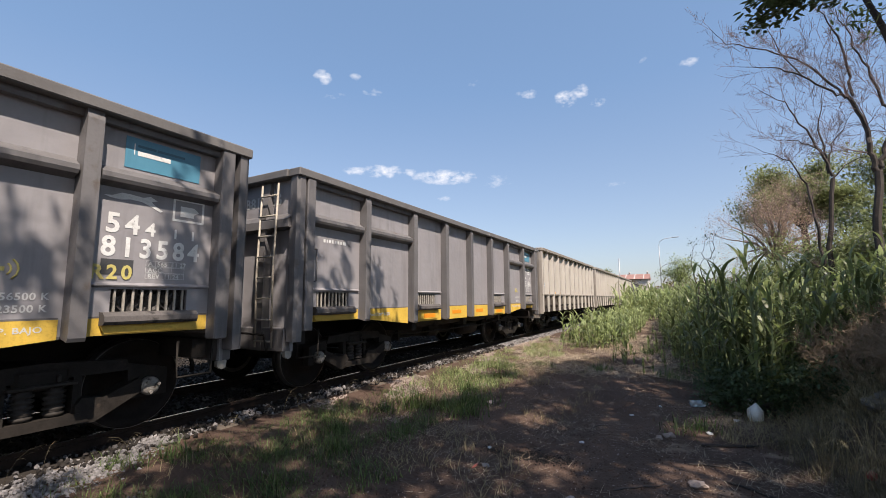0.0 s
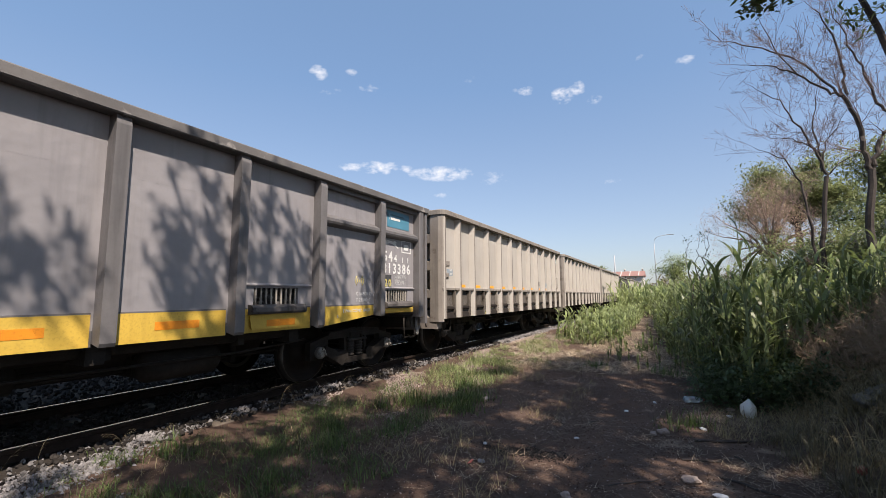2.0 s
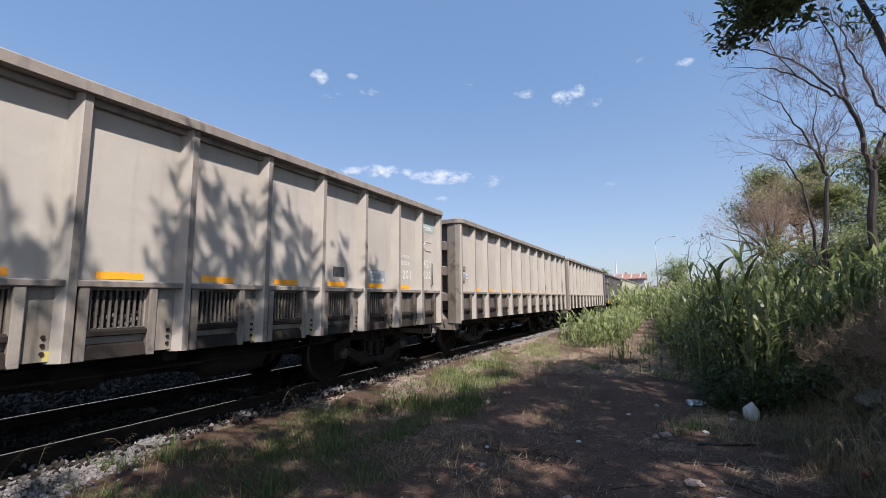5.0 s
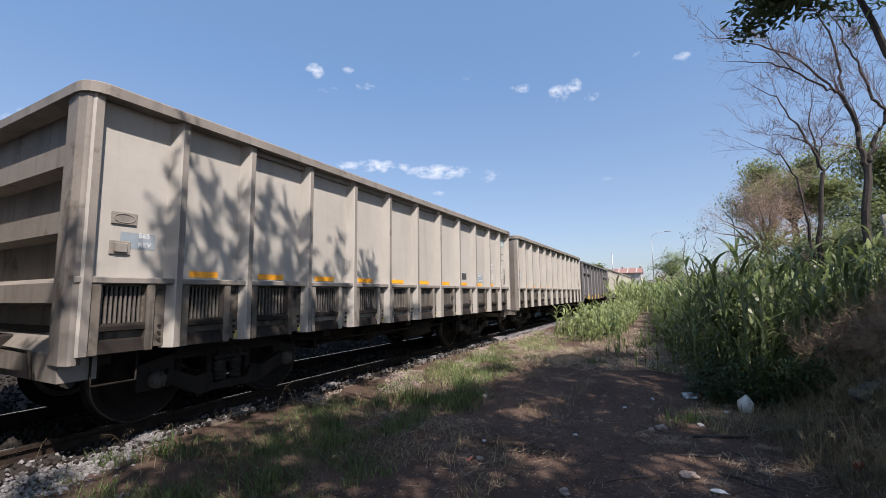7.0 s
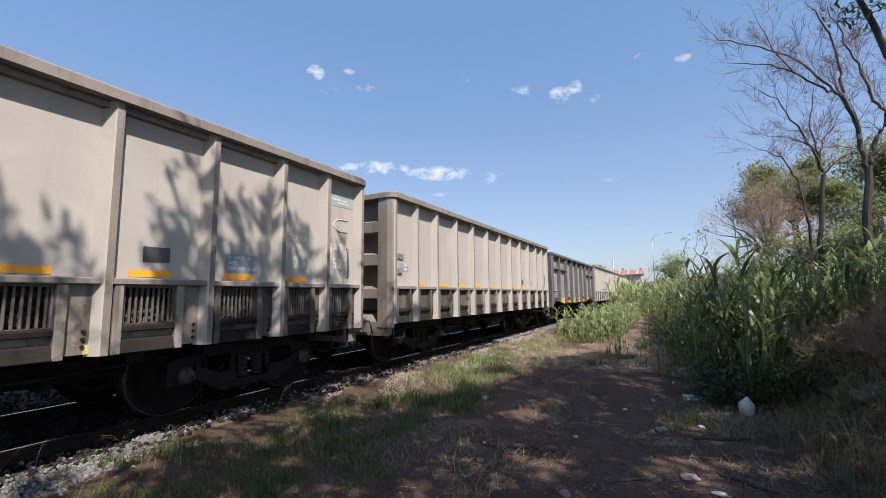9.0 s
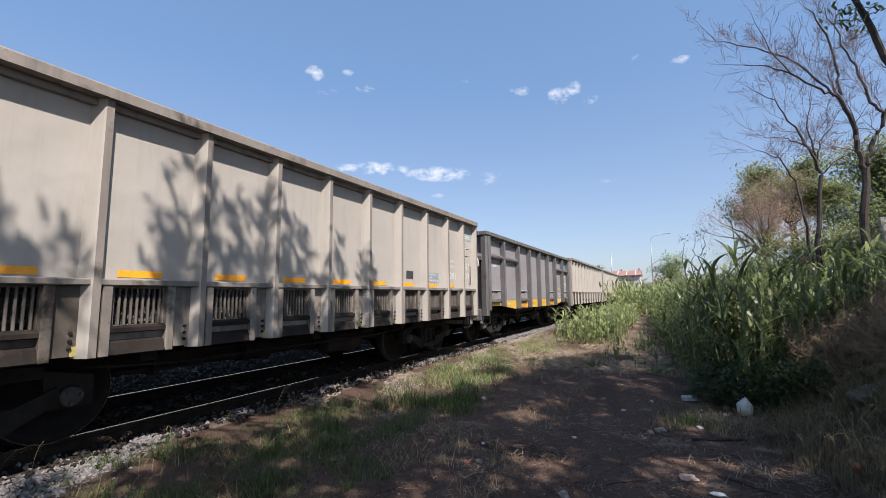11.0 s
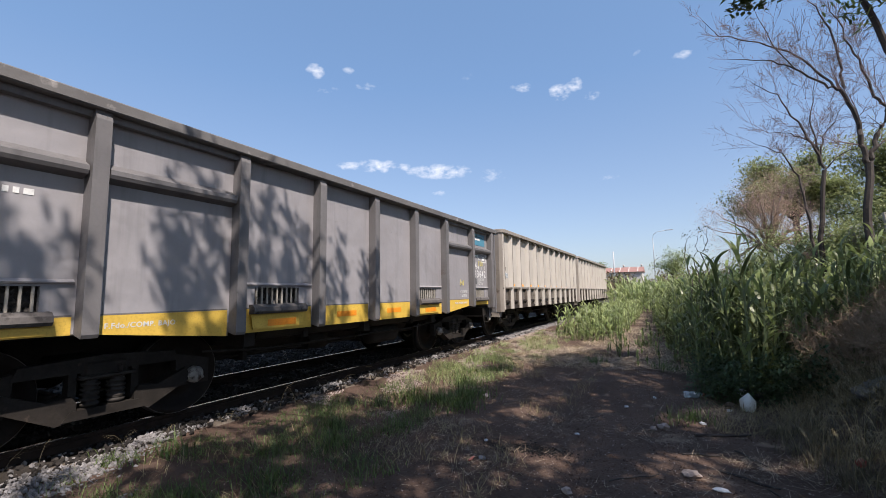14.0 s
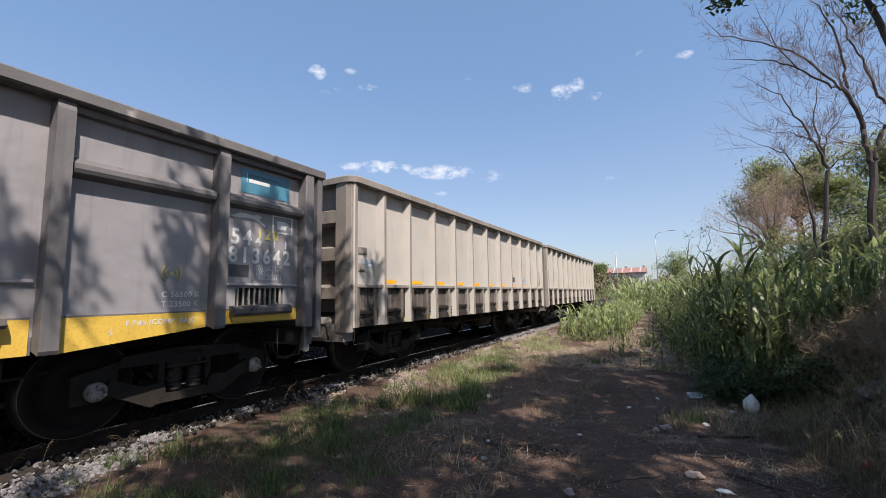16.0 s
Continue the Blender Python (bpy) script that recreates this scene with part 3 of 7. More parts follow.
def wheel_mesh(bm):
    lathe(bm, [(-0.09, 0.10), (-0.085, 0.13), (-0.03, 0.15), (-0.02, 0.33), (-0.055, 0.36), (-0.055, 0.455), (-0.035, 0.457), (-0.022, WHEEL_R + 0.004), (0.075, WHEEL_R - 0.004), (0.08, WHEEL_R - 0.02), (0.08, 0.355), (0.03, 0.335), (0.02, 0.16), (0.10, 0.135), (0.11, 0.10)], 40)


def tyre_mesh(bm):
    lathe(bm, [(-0.023, WHEEL_R + 0.0045), (0.074, WHEEL_R - 0.0025), (0.0765, WHEEL_R - 0.005), (0.0765, WHEEL_R - 0.012), (-0.02, WHEEL_R - 0.012)], 40)


def cap_mesh(bm):
    lathe(bm, [(0.0, 0.085), (0.05, 0.085), (0.075, 0.065), (0.08, 0.02)], 18)
    for k in range(3):
        a = k * 2.0944 + 0.4
        lathe_at = [(0.08, 0.018), (0.098, 0.016)]
        n0 = len(bm.verts)
        lathe(bm, lathe_at, 6)
        bm.verts.ensure_lookup_table()
        for v in bm.verts[n0:]:
            v.co += Vector((0, 0.055 * math.cos(a), 0.055 * math.sin(a)))


WHEELSETS = []


def running_gear(wagon, bogies, cap_mat):
    for b in bogies:
        for side in (1, -1):
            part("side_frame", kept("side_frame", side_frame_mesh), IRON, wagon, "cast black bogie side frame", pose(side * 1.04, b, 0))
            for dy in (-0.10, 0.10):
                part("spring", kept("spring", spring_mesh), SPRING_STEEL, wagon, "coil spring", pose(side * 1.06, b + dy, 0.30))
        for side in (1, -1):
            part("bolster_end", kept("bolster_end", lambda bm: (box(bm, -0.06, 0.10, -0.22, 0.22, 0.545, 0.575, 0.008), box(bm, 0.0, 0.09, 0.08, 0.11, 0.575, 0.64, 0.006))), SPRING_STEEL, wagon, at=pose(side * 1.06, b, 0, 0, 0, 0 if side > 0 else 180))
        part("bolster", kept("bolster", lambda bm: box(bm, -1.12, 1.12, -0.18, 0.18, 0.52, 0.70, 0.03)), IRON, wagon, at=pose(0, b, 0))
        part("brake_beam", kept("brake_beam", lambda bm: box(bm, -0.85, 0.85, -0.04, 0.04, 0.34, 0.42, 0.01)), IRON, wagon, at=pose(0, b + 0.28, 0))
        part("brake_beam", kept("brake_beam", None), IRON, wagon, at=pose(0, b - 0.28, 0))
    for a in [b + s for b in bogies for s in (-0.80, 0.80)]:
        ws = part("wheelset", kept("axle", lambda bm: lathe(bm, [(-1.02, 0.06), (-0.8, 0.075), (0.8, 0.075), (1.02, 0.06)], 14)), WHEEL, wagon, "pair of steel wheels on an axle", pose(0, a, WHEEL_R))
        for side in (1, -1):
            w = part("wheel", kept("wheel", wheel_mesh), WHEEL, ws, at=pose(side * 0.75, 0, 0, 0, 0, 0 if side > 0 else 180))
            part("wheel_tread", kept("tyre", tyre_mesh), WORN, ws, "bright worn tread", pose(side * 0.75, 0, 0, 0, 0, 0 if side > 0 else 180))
            part("axle_cap", kept(("axle_cap", cap_mat.name), cap_mesh), cap_mat, ws, "worn bearing cap with three bolts", pose(side * 1.09, 0, 0, 0, 0, 0 if side > 0 else 180))
        WHEELSETS.append((ws, a))


def underframe(wagon, material):
    def sill(bm):
        box(bm, -0.24, 0.24, 0.15, LENGTH - 0.15, 0.58, 0.86)
        for y in (0.35, 3.0, 5.1, 7.2, LENGTH - 0.35):
            box(bm, -1.40, 1.40, y - 0.07, y + 0.07, 0.68, 0.86)
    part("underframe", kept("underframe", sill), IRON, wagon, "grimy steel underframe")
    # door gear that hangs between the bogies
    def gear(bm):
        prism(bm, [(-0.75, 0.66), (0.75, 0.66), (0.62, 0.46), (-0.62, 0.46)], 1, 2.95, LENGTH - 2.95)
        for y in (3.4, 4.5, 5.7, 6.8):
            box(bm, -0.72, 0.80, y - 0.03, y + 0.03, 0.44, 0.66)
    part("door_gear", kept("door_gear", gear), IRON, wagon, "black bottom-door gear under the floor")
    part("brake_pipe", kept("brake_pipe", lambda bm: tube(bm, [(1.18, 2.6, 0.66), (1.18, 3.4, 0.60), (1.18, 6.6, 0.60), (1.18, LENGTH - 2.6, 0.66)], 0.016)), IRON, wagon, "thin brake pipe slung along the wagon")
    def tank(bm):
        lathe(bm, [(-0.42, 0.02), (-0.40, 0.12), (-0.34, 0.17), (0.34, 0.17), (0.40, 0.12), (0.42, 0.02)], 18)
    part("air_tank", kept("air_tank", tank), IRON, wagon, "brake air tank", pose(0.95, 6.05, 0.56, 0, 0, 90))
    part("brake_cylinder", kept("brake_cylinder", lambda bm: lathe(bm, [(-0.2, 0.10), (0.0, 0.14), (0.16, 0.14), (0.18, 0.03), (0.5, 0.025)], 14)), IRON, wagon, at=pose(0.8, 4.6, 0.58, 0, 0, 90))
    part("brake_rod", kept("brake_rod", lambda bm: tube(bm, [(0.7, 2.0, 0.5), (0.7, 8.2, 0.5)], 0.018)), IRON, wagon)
    for y, s in ((0.0, -1), (LENGTH, 1)):
        def coupler(bm):
            box(bm, -0.09, 0.09, 0.0, 0.22, 0.66, 0.82, 0.02)
            prism(bm, [(-0.17, 0.14), (0.05, 0.14), (0.17, 0.22), (0.14, 0.34), (0.05, 0.27), (-0.05, 0.27), (-0.09, 0.36), (-0.19, 0.30)], 2, 0.62, 0.88)
            box(bm, -0.3, 0.3, -0.14, 0.02, 0.56, 0.92, 0.02)
        c = part("coupler", kept("coupler", coupler), IRON, wagon, "cast knuckle coupler", pose(0, y, 0, 0, 0, 0 if s > 0 else 180))
        part("air_hose", kept("air_hose", lambda bm: tube(bm, [(0.34, 0.02, 0.70), (0.36, 0.12, 0.66), (0.34, 0.22, 0.52), (0.26, 0.29, 0.42), (0.18, 0.33, 0.36)], 0.024, 8)), RUBBER, wagon, "black rubber brake hose", pose(0, y, 0, 0, 0, 0 if s > 0 else 180))
        part("uncoupling_rod", kept("uncoupling_rod", lambda bm: tube(bm, [(0.1, 0.08, 0.86), (0.5, 0.06, 0.84), (1.2, 0.05, 0.82), (1.26, 0.05, 0.62)], 0.014)), IRON, wagon, at=pose(0, y, 0, 0, 0, 0) if s > 0 else pose(0, y, 0) @ Matrix.Diagonal((1, -1, 1, 1)))
        # casting that hangs at the corner
        def hook(bm):
            prism(bm, [(-0.05, 0.90), (0.05, 0.90), (0.05, 0.70), (0.01, 0.66), (0.05, 0.61), (0.045, 0.55), (0.0, 0.53), (-0.05, 0.56)], 0, -0.025, 0.025)
        part("corner_hook", kept(("corner_hook", material.name), hook), GRATE_BAR if material is GREY_FRAME else IRON, wagon, "cast bracket at the corner", pose(1.42, y + (0.12 if s < 0 else -0.12), 0))
        part("step_loop", kept("step_loop", lambda bm: tube(bm, [(0, -0.17, 0.86), (0, -0.17, 0.52), (0, 0.17, 0.52), (0, 0.17, 0.86)], 0.014)), IRON, wagon, "bent steel step", pose(1.46, y + (0.42 if s < 0 else -0.42), 0))


GREY_RIBS = (0.25, 1.40, 2.72, 3.90, 5.08, 6.26, 7.44, 8.76, 9.92)
GREY_GRATES = (0, 2, 5, 7)


def grey_hole(k):
    a, b = GREY_RIBS[k] + 0.08, GREY_RIBS[k + 1] - 0.08
    w = b - a
    return a + 0.17 * w, a + 0.80 * w, 1.13, 1.34


def grate(wagon, y0, y1, z0, z1, x, bars, bar_mat, coal, lip_mat, lip):
    g = part("grate", kept(("grate_coal", round(y1 - y0, 3), coal), coal_sheet, 0.0, -0.13, y1 - y0 + 0.13, z0 - 0.12, z1 + 0.06, coal), COAL, wagon, "barred drain opening with coal behind", pose(x - 0.12, y0, 0))
    n = bars
    for k in range(n):
        y = (k + 0.5) * (y1 - y0) / n
        part("bar", kept(("bar", round(z1 - z0, 3)), lambda bm: box(bm, -0.012, 0.012, -0.009, 0.009, z0, z1, 0.004)), bar_mat, g, at=pose(0.105, y, 0))
    if lip:
        part("lip", kept(("lip", round(y1 - y0, 3)), lambda bm: prism(bm, [(0.0, z0 + 0.02), (0.06, z0 + 0.015), (0.095, z0 - 0.015), (0.10, z0 - 0.06), (0.08, z0 - 0.085), (0.0, z0 - 0.09)], 1, -0.07, y1 - y0 + 0.06)), lip_mat, g, "thick steel lip caked with coal dust", pose(0.122, 0, 0))
    return g


def writing(wagon, text, y, z, size, mat, x=1.503, squeeze=1.0, label=""):
    def put(me, name, dy, kind=""):
        ob = new(name, me)
        ob.parent = wagon
        if not me.materials:
            me.materials.append(mat)
        ob.matrix_basis = Matrix.Translation((x, y + dy, z)) @ SIDE
        tagged(ob, label or "painted white lettering", kind=kind)
    if size < 0.10:
        put(lettering(text, size, "LEFT", squeeze), "lettering", 0.0, "stuff")
        return
    for k, letter in enumerate(text):
        if letter != " ":
            put(lettering(letter, size, "CENTER", squeeze), "character", size * squeeze * 0.66 * (k + 0.45))


def plate(wagon, name, y0, y1, z0, z1, mat, label, x=1.502, t=0.003):
    return part(name, kept((name, y0, y1, z0, z1), lambda bm: box(bm, x, x + t, y0, y1, z0, z1)), mat, wagon, label)


def logo_bars(wagon, y, z, widths, h, mat, x=1.5065):
    """A plain row of bars in place of a maker's or owner's name."""
    for k, w in enumerate(widths):
        part("name_bar", kept(("name_bar", y, z, k), lambda bm, y=y: box(bm, x, x + 0.002, y, y + w, z, z + h)), mat, wagon)
        y += w + h * 0.5


def grey_wagon(y_nose, number, fitting):
    wagon = tagged(new("gondola_wagon"), "dark grey steel gondola wagon with yellow sill stripe" + (" and end ladder" if fitting == "ladder" else " and end handwheel" if fitting == "wheel" else ""), "railway wagon", "wagons of the train")
    for side in (1, -1):
        holes = [grey_hole(k) for k in GREY_GRATES]
        m = None if side > 0 else Matrix.Rotation(math.pi, 4, "Z") @ Matrix.Translation((0, -LENGTH, 0))
        part("side_panel", kept("grey_side", side_panel, holes, 0.12, LENGTH - 0.12, 0.97, 2.80, 1.46, 1.50), GREY, wagon, at=m)
        for k, y in enumerate(GREY_RIBS):
            yy = y if side > 0 else LENGTH - y
            corner = k in (0, 8)
            if corner:
                me = kept("grey_corner_post", lambda bm: box(bm, 1.48, 1.64, -0.07, 0.07, 0.86, 2.78, 0.012))
            else:
                low = 0.93 if k in (1, 7) else 0.84
                me = kept(("grey_rib", low), lambda bm: prism(bm, [(1.497, low + 0.03), (1.615, low), (1.63, low + 0.03), (1.63, 2.70), (1.61, 2.78), (1.497, 2.78)], 1, -0.058, 0.058))
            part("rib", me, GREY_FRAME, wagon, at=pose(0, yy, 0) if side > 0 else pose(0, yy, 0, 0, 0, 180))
        for k in (0, 1, 6, 7):
            a, b = GREY_RIBS[k] + 0.075, GREY_RIBS[k + 1] - 0.075
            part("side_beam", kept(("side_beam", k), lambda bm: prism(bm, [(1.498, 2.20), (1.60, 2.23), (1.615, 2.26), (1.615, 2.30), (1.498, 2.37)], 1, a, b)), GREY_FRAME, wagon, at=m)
        for k in range(8):
            a, b = GREY_RIBS[k] + 0.08, GREY_RIBS[k + 1] - 0.08
            za, zb = {0: (0.96, 0.96), 1: (0.95, 0.83), 6: (0.83, 0.95), 7: (0.96, 0.96)}.get(k, (0.84, 0.84))
            def strip(bm):
                prism(bm, [(a, za), (b, zb), (b, 1.10), (a, 1.10)], 0, 1.5015, 1.508)
            part("sill_stripe", kept(("sill_stripe", k), strip), YELLOW, wagon, "yellow painted sill stripe", m)
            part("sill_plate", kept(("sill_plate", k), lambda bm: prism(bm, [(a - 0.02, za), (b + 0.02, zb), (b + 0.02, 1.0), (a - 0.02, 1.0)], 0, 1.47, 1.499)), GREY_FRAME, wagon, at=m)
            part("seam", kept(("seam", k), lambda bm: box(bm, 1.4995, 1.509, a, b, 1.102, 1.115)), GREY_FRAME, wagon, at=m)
    for k in (2, 3, 4, 5):
        a, b = GREY_RIBS[k] + 0.08, GREY_RIBS[k + 1] - 0.08
        z = 0.94 if k in (3, 4) else 0.90
        face = 1.508 if k in (3, 4) else 1.5405
        part("orange_mark", kept(("grey_orange_mark", k), lambda bm: box(bm, face, face + 0.003, a + 0.33, a + 0.74, z, z + 0.075)), DEEP_ORANGE, wagon, "orange reflective strip")
        part("weld_seam", kept(("weld_seam", k), lambda bm: box(bm, 1.4995, 1.5008, a + 0.1, b - 0.35, 2.284, 2.287)), GREY, wagon)
    for k in GREY_GRATES:
        y0, y1, z0, z1 = grey_hole(k)
        g = grate(wagon, y0, y1, z0, z1, 1.50, 9, GRATE_BAR, k + 1, LIP, True)
        foot = 0.975 if k in (0, 7) else 0.875
        part("flap", kept(("flap", k), lambda bm: prism(bm, [(-0.07, 1.035), (y1 - y0 + 0.06, 1.035), (y1 - y0 + 0.03, foot), (-0.04, foot)], 0, 0.152, 0.160)), YELLOW, g, "yellow hanging flap under the lip")
        a, b = GREY_RIBS[k] + 0.08, GREY_RIBS[k + 1] - 0.08
        part("bead", kept(("bead", k), lambda bm: prism(bm, [(1.499, 1.355), (1.525, 1.36), (1.53, 1.372), (1.499, 1.395)], 1, a, b)), GREY, wagon, "raised bead above the drain opening")
    # top rail
    part("top_rail", kept("grey_top", lambda bm: (box(bm, 1.45, 1.655, 0.02, LENGTH - 0.02, 2.775, 2.88, 0.012), box(bm, -1.655, -1.45, 0.02, LENGTH - 0.02, 2.775, 2.88, 0.012), box(bm, -1.45, 1.45, 0.0, 0.15, 2.775, 2.88, 0.012), box(bm, -1.45, 1.45, LENGTH - 0.15, LENGTH, 2.775, 2.88, 0.012))), CHIPPED, wagon, "chipped grey steel top rail")
    for y0, y1 in ((0.3, GREY_RIBS[2]), (GREY_RIBS[6], LENGTH - 0.3)):
        part("under_rail", kept(("grey_under_rail", y0), lambda bm: box(bm, 1.499, 1.57, y0, y1, 2.715, 2.774)), GREY_FRAME, wagon)
    for s in (1, -1):
        at = pose(0, 0, 0) if s > 0 else pose(0, LENGTH, 0, 0, 0, 180)
        part("end_panel", kept("grey_end", lambda bm: box(bm, -1.46, 1.46, 0.13, 0.17, 0.62, 2.80)), GREY, wagon, at=at)
        for x in (-1.0, -0.45, 0.45, 1.0):
            part("end_post", kept("end_post", lambda bm: prism(bm, [(0.02, 0.62), (0.132, 0.62), (0.132, 2.78), (0.09, 2.78), (0.02, 2.30)], 0, -0.06, 0.06)), GREY_FRAME, wagon, at=at @ pose(x, 0, 0))
        part("end_beam", kept("grey_end_beam", lambda bm: prism(bm, [(0.0, 2.14), (0.132, 2.12), (0.132, 2.34), (0.05, 2.30), (0.0, 2.24)], 0, -1.5, 1.5)), GREY_FRAME, wagon, at=at)
        for q in (1, -1):
            part("corner_post", kept(("grey_corner", q), lambda bm: prism(bm, [(q * 1.47, 0.05), (q * 1.60, 0.03), (q * 1.628, 0.07), (q * 1.628, 0.148), (q * 1.47, 0.148)], 2, 0.74, 2.775)), GREY_FRAME, wagon, at=at)
        part("end_sill", kept("grey_end_sill", lambda bm: box(bm, -1.45, 1.45, 0.03, 0.18, 0.62, 0.90, 0.01)), GREY_FRAME, wagon, at=at)
    part("coal_load", kept("coal_heap_low", coal_heap, 2.35), COAL, wagon, "heaped black coal load")
    part("floor_plate", kept("wagon_floor", lambda bm: box(bm, -1.46, 1.46, 0.15, LENGTH - 0.15, 0.95, 1.0)), IRON, wagon)
    part("hand_grip", kept("hand_grip", lambda bm: tube(bm, [(1.50, 0, 0), (1.54, 0, 0), (1.54, 0, 0.42), (1.50, 0, 0.42)], 0.010)), GREY_FRAME, wagon, "bent rod hand grip", pose(0, 0.45, 1.48))
    # painted marks: the number bay, then the load table
    a = GREY_RIBS[7] + 0.10
    plate(wagon, "sign", a + 0.17, a + 0.83, 2.40, 2.68, TEAL, "teal owner's sign panel with name bars", t=0.004)
    logo_bars(wagon, a + 0.265, 2.60, (0.15, 0.25), 0.022, TEAL_DARK)
    logo_bars(wagon, a + 0.265, 2.525, (0.28,), 0.040, WHITE_PAINT)
    logo_bars(wagon, a + 0.235, 2.525, (0.008,), 0.10, WHITE_PAINT)
    def emblem(bm):
        prism(bm, [(0, 0.095), (0.06, 0.10), (0.13, 0.135), (0.20, 0.135), (0.30, 0.125), (0.36, 0.145), (0.42, 0.115), (0.37, 0.10), (0.41, 0.065), (0.47, 0.03), (0.45, 0.015), (0.37, 0.055), (0.29, 0.085), (0.20, 0.09), (0.13, 0.075), (0.05, 0.08)], 0, 1.502, 1.504)
    part("emblem", kept("emblem", emblem), WHITE_PAINT, wagon, "white painted running-shape emblem", pose(0, a + 0.04, 2.03))
    def frame_mark(bm):
        for q in ((0, 0.30, 0, 0.02), (0, 0.30, 0.20, 0.22), (0, 0.02, 0.02, 0.20), (0.28, 0.30, 0.02, 0.20)):
            box(bm, 1.502, 1.504, *q)
        prism(bm, [(0.07, 0.05), (0.20, 0.05), (0.20, 0.08), (0.25, 0.11), (0.20, 0.15), (0.07, 0.15)], 0, 1.502, 1.504)
    part("frame_mark", kept("frame_mark", frame_mark), WHITE_PAINT, wagon, "white framed symbol", pose(0, a + 0.60, 1.99))
    writing(wagon, "54", a + 0.06, 1.82, 0.235, WHITE_PAINT, squeeze=0.95)
    writing(wagon, "4", a + 0.37, 1.82, 0.165, WHITE_PAINT)
    writing(wagon, "1 1", a + 0.60, 1.82, 0.125, WHITE_PAINT)
    writing(wagon, number, a + 0.04, 1.62, 0.235, WHITE_PAINT, squeeze=0.92)
    def table(bm):
        for z in (1.535, 1.480, 1.425):
            box(bm, 1.5015, 1.5025, a + 0.40, a + 0.74, z + 0.058, z + 0.061)
            box(bm, 1.5015, 1.5025, a + 0.40, a + 0.74, z + 0.010, z + 0.013)
        for y in (0.40, 0.48, 0.62, 0.737):
            box(bm, 1.5015, 1.5025, a + y, a + y + 0.003, 1.438, 1.593)
    part("table_lines", kept("table_lines", table), FAINT_PAINT, wagon, "ruled white stencil table")
    plate(wagon, "mark_plate", a + 0.06, a + 0.30, 1.46, 1.59, PLATE, "small dark painted square")
    for i, t in enumerate(("A  565  11 27", "ACC.", "REV  11 24")):
        writing(wagon, t, a + 0.42, 1.55 - 0.055 * i, 0.055, FAINT_PAINT)
    b = GREY_RIBS[6] + 0.08
    writing(wagon, "C 56500 K", b + 0.74, 1.25, 0.075, FAINT_PAINT)
    writing(wagon, "T 23500 K", b + 0.74, 1.16, 0.075, FAINT_PAINT)
    def waves(bm):
        for r in (0.05, 0.09):
            for q in (1, -1):
                tube(bm, [(1.503, q * r * math.cos(v), r * math.sin(v)) for v in (-0.9, -0.45, 0, 0.45, 0.9)], 0.007, 5)
        box(bm, 1.502, 1.505, -0.015, 0.015, -0.015, 0.015)
    part("wave_mark", kept("wave_mark", waves), DULL_YELLOW, wagon, "faded yellow wave symbol", pose(0, b + 0.82, 1.47))
    writing(wagon, "F.Fdo./COMP. BAJO", b + 0.46, 1.01, 0.062, FAINT_PAINT, 1.5088, 1.1)
    if fitting == "ladder":
        writing(wagon, "120", a - 0.015, 1.40, 0.165, DULL_YELLOW, 1.5075, 1.0, "faded yellow stencilled lettering")
    else:
        writing(wagon, "R20" if fitting == "none" else "120", a - 0.015 if fitting == "none" else a + 0.38, 1.425 if fitting == "none" else 1.90, 0.165, DULL_YELLOW, 1.5075, 1.0, "faded yellow stencilled lettering")
    writing(wagon, "F.Fdo./COMP. BAJO", GREY_RIBS[1] + 0.14, 0.99, 0.064, FAINT_PAINT, 1.5088, 1.0)
    writing(wagon, "5", b + 0.34, 0.94, 0.06, FAINT_PAINT, 1.5088)
    logo_bars(wagon, 0.60, 2.01, (0.035, 0.02, 0.035, 0.035, 0.03, 0.035, 0.035, 0.06), 0.045, WHITE_PAINT, 1.5018)
    underframe(wagon, GREY_FRAME)
    def chute(bm):
        prism(bm, [(-1.38, 0.86), (1.38, 0.86), (1.30, 0.74), (0.85, 0.66), (-0.85, 0.66), (-1.30, 0.74)], 1, 3.15, 7.25)
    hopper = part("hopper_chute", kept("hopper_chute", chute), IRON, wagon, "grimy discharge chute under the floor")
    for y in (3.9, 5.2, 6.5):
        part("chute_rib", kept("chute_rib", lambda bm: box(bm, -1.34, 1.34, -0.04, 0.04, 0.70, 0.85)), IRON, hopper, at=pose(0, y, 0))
    running_gear(wagon, (1.76, 8.76), CAP)
    # fittings of the leading end
    me = lettering("B" + number, 0.19)
    ob = new("lettering", me)
    ob.parent = wagon
    if not me.materials:
        me.materials.append(FAINT_PAINT)
    ob.matrix_basis = Matrix.Translation((0.50, 0.128, 2.47)) @ END
    tagged(ob, "faded stencilled number")
    if fitting == "ladder":
        ld = part("ladder", kept("ladder_rails", lambda bm: [tube(bm, [(x, 0.0, 0.66), (x, -0.02, 1.6), (x, 0.02, 2.72)], 0.014) for x in (0.98, 1.28)]), LADDER, wagon, "pale steel ladder up the end")
        for k in range(8):
            part("rung", kept("rung", lambda bm: tube(bm, [(0.98, 0, 0), (1.28, 0, 0)], 0.012)), LADDER, ld, at=pose(0, -0.015 + 0.01 * (k > 5), 0.74 + 0.26 * k))
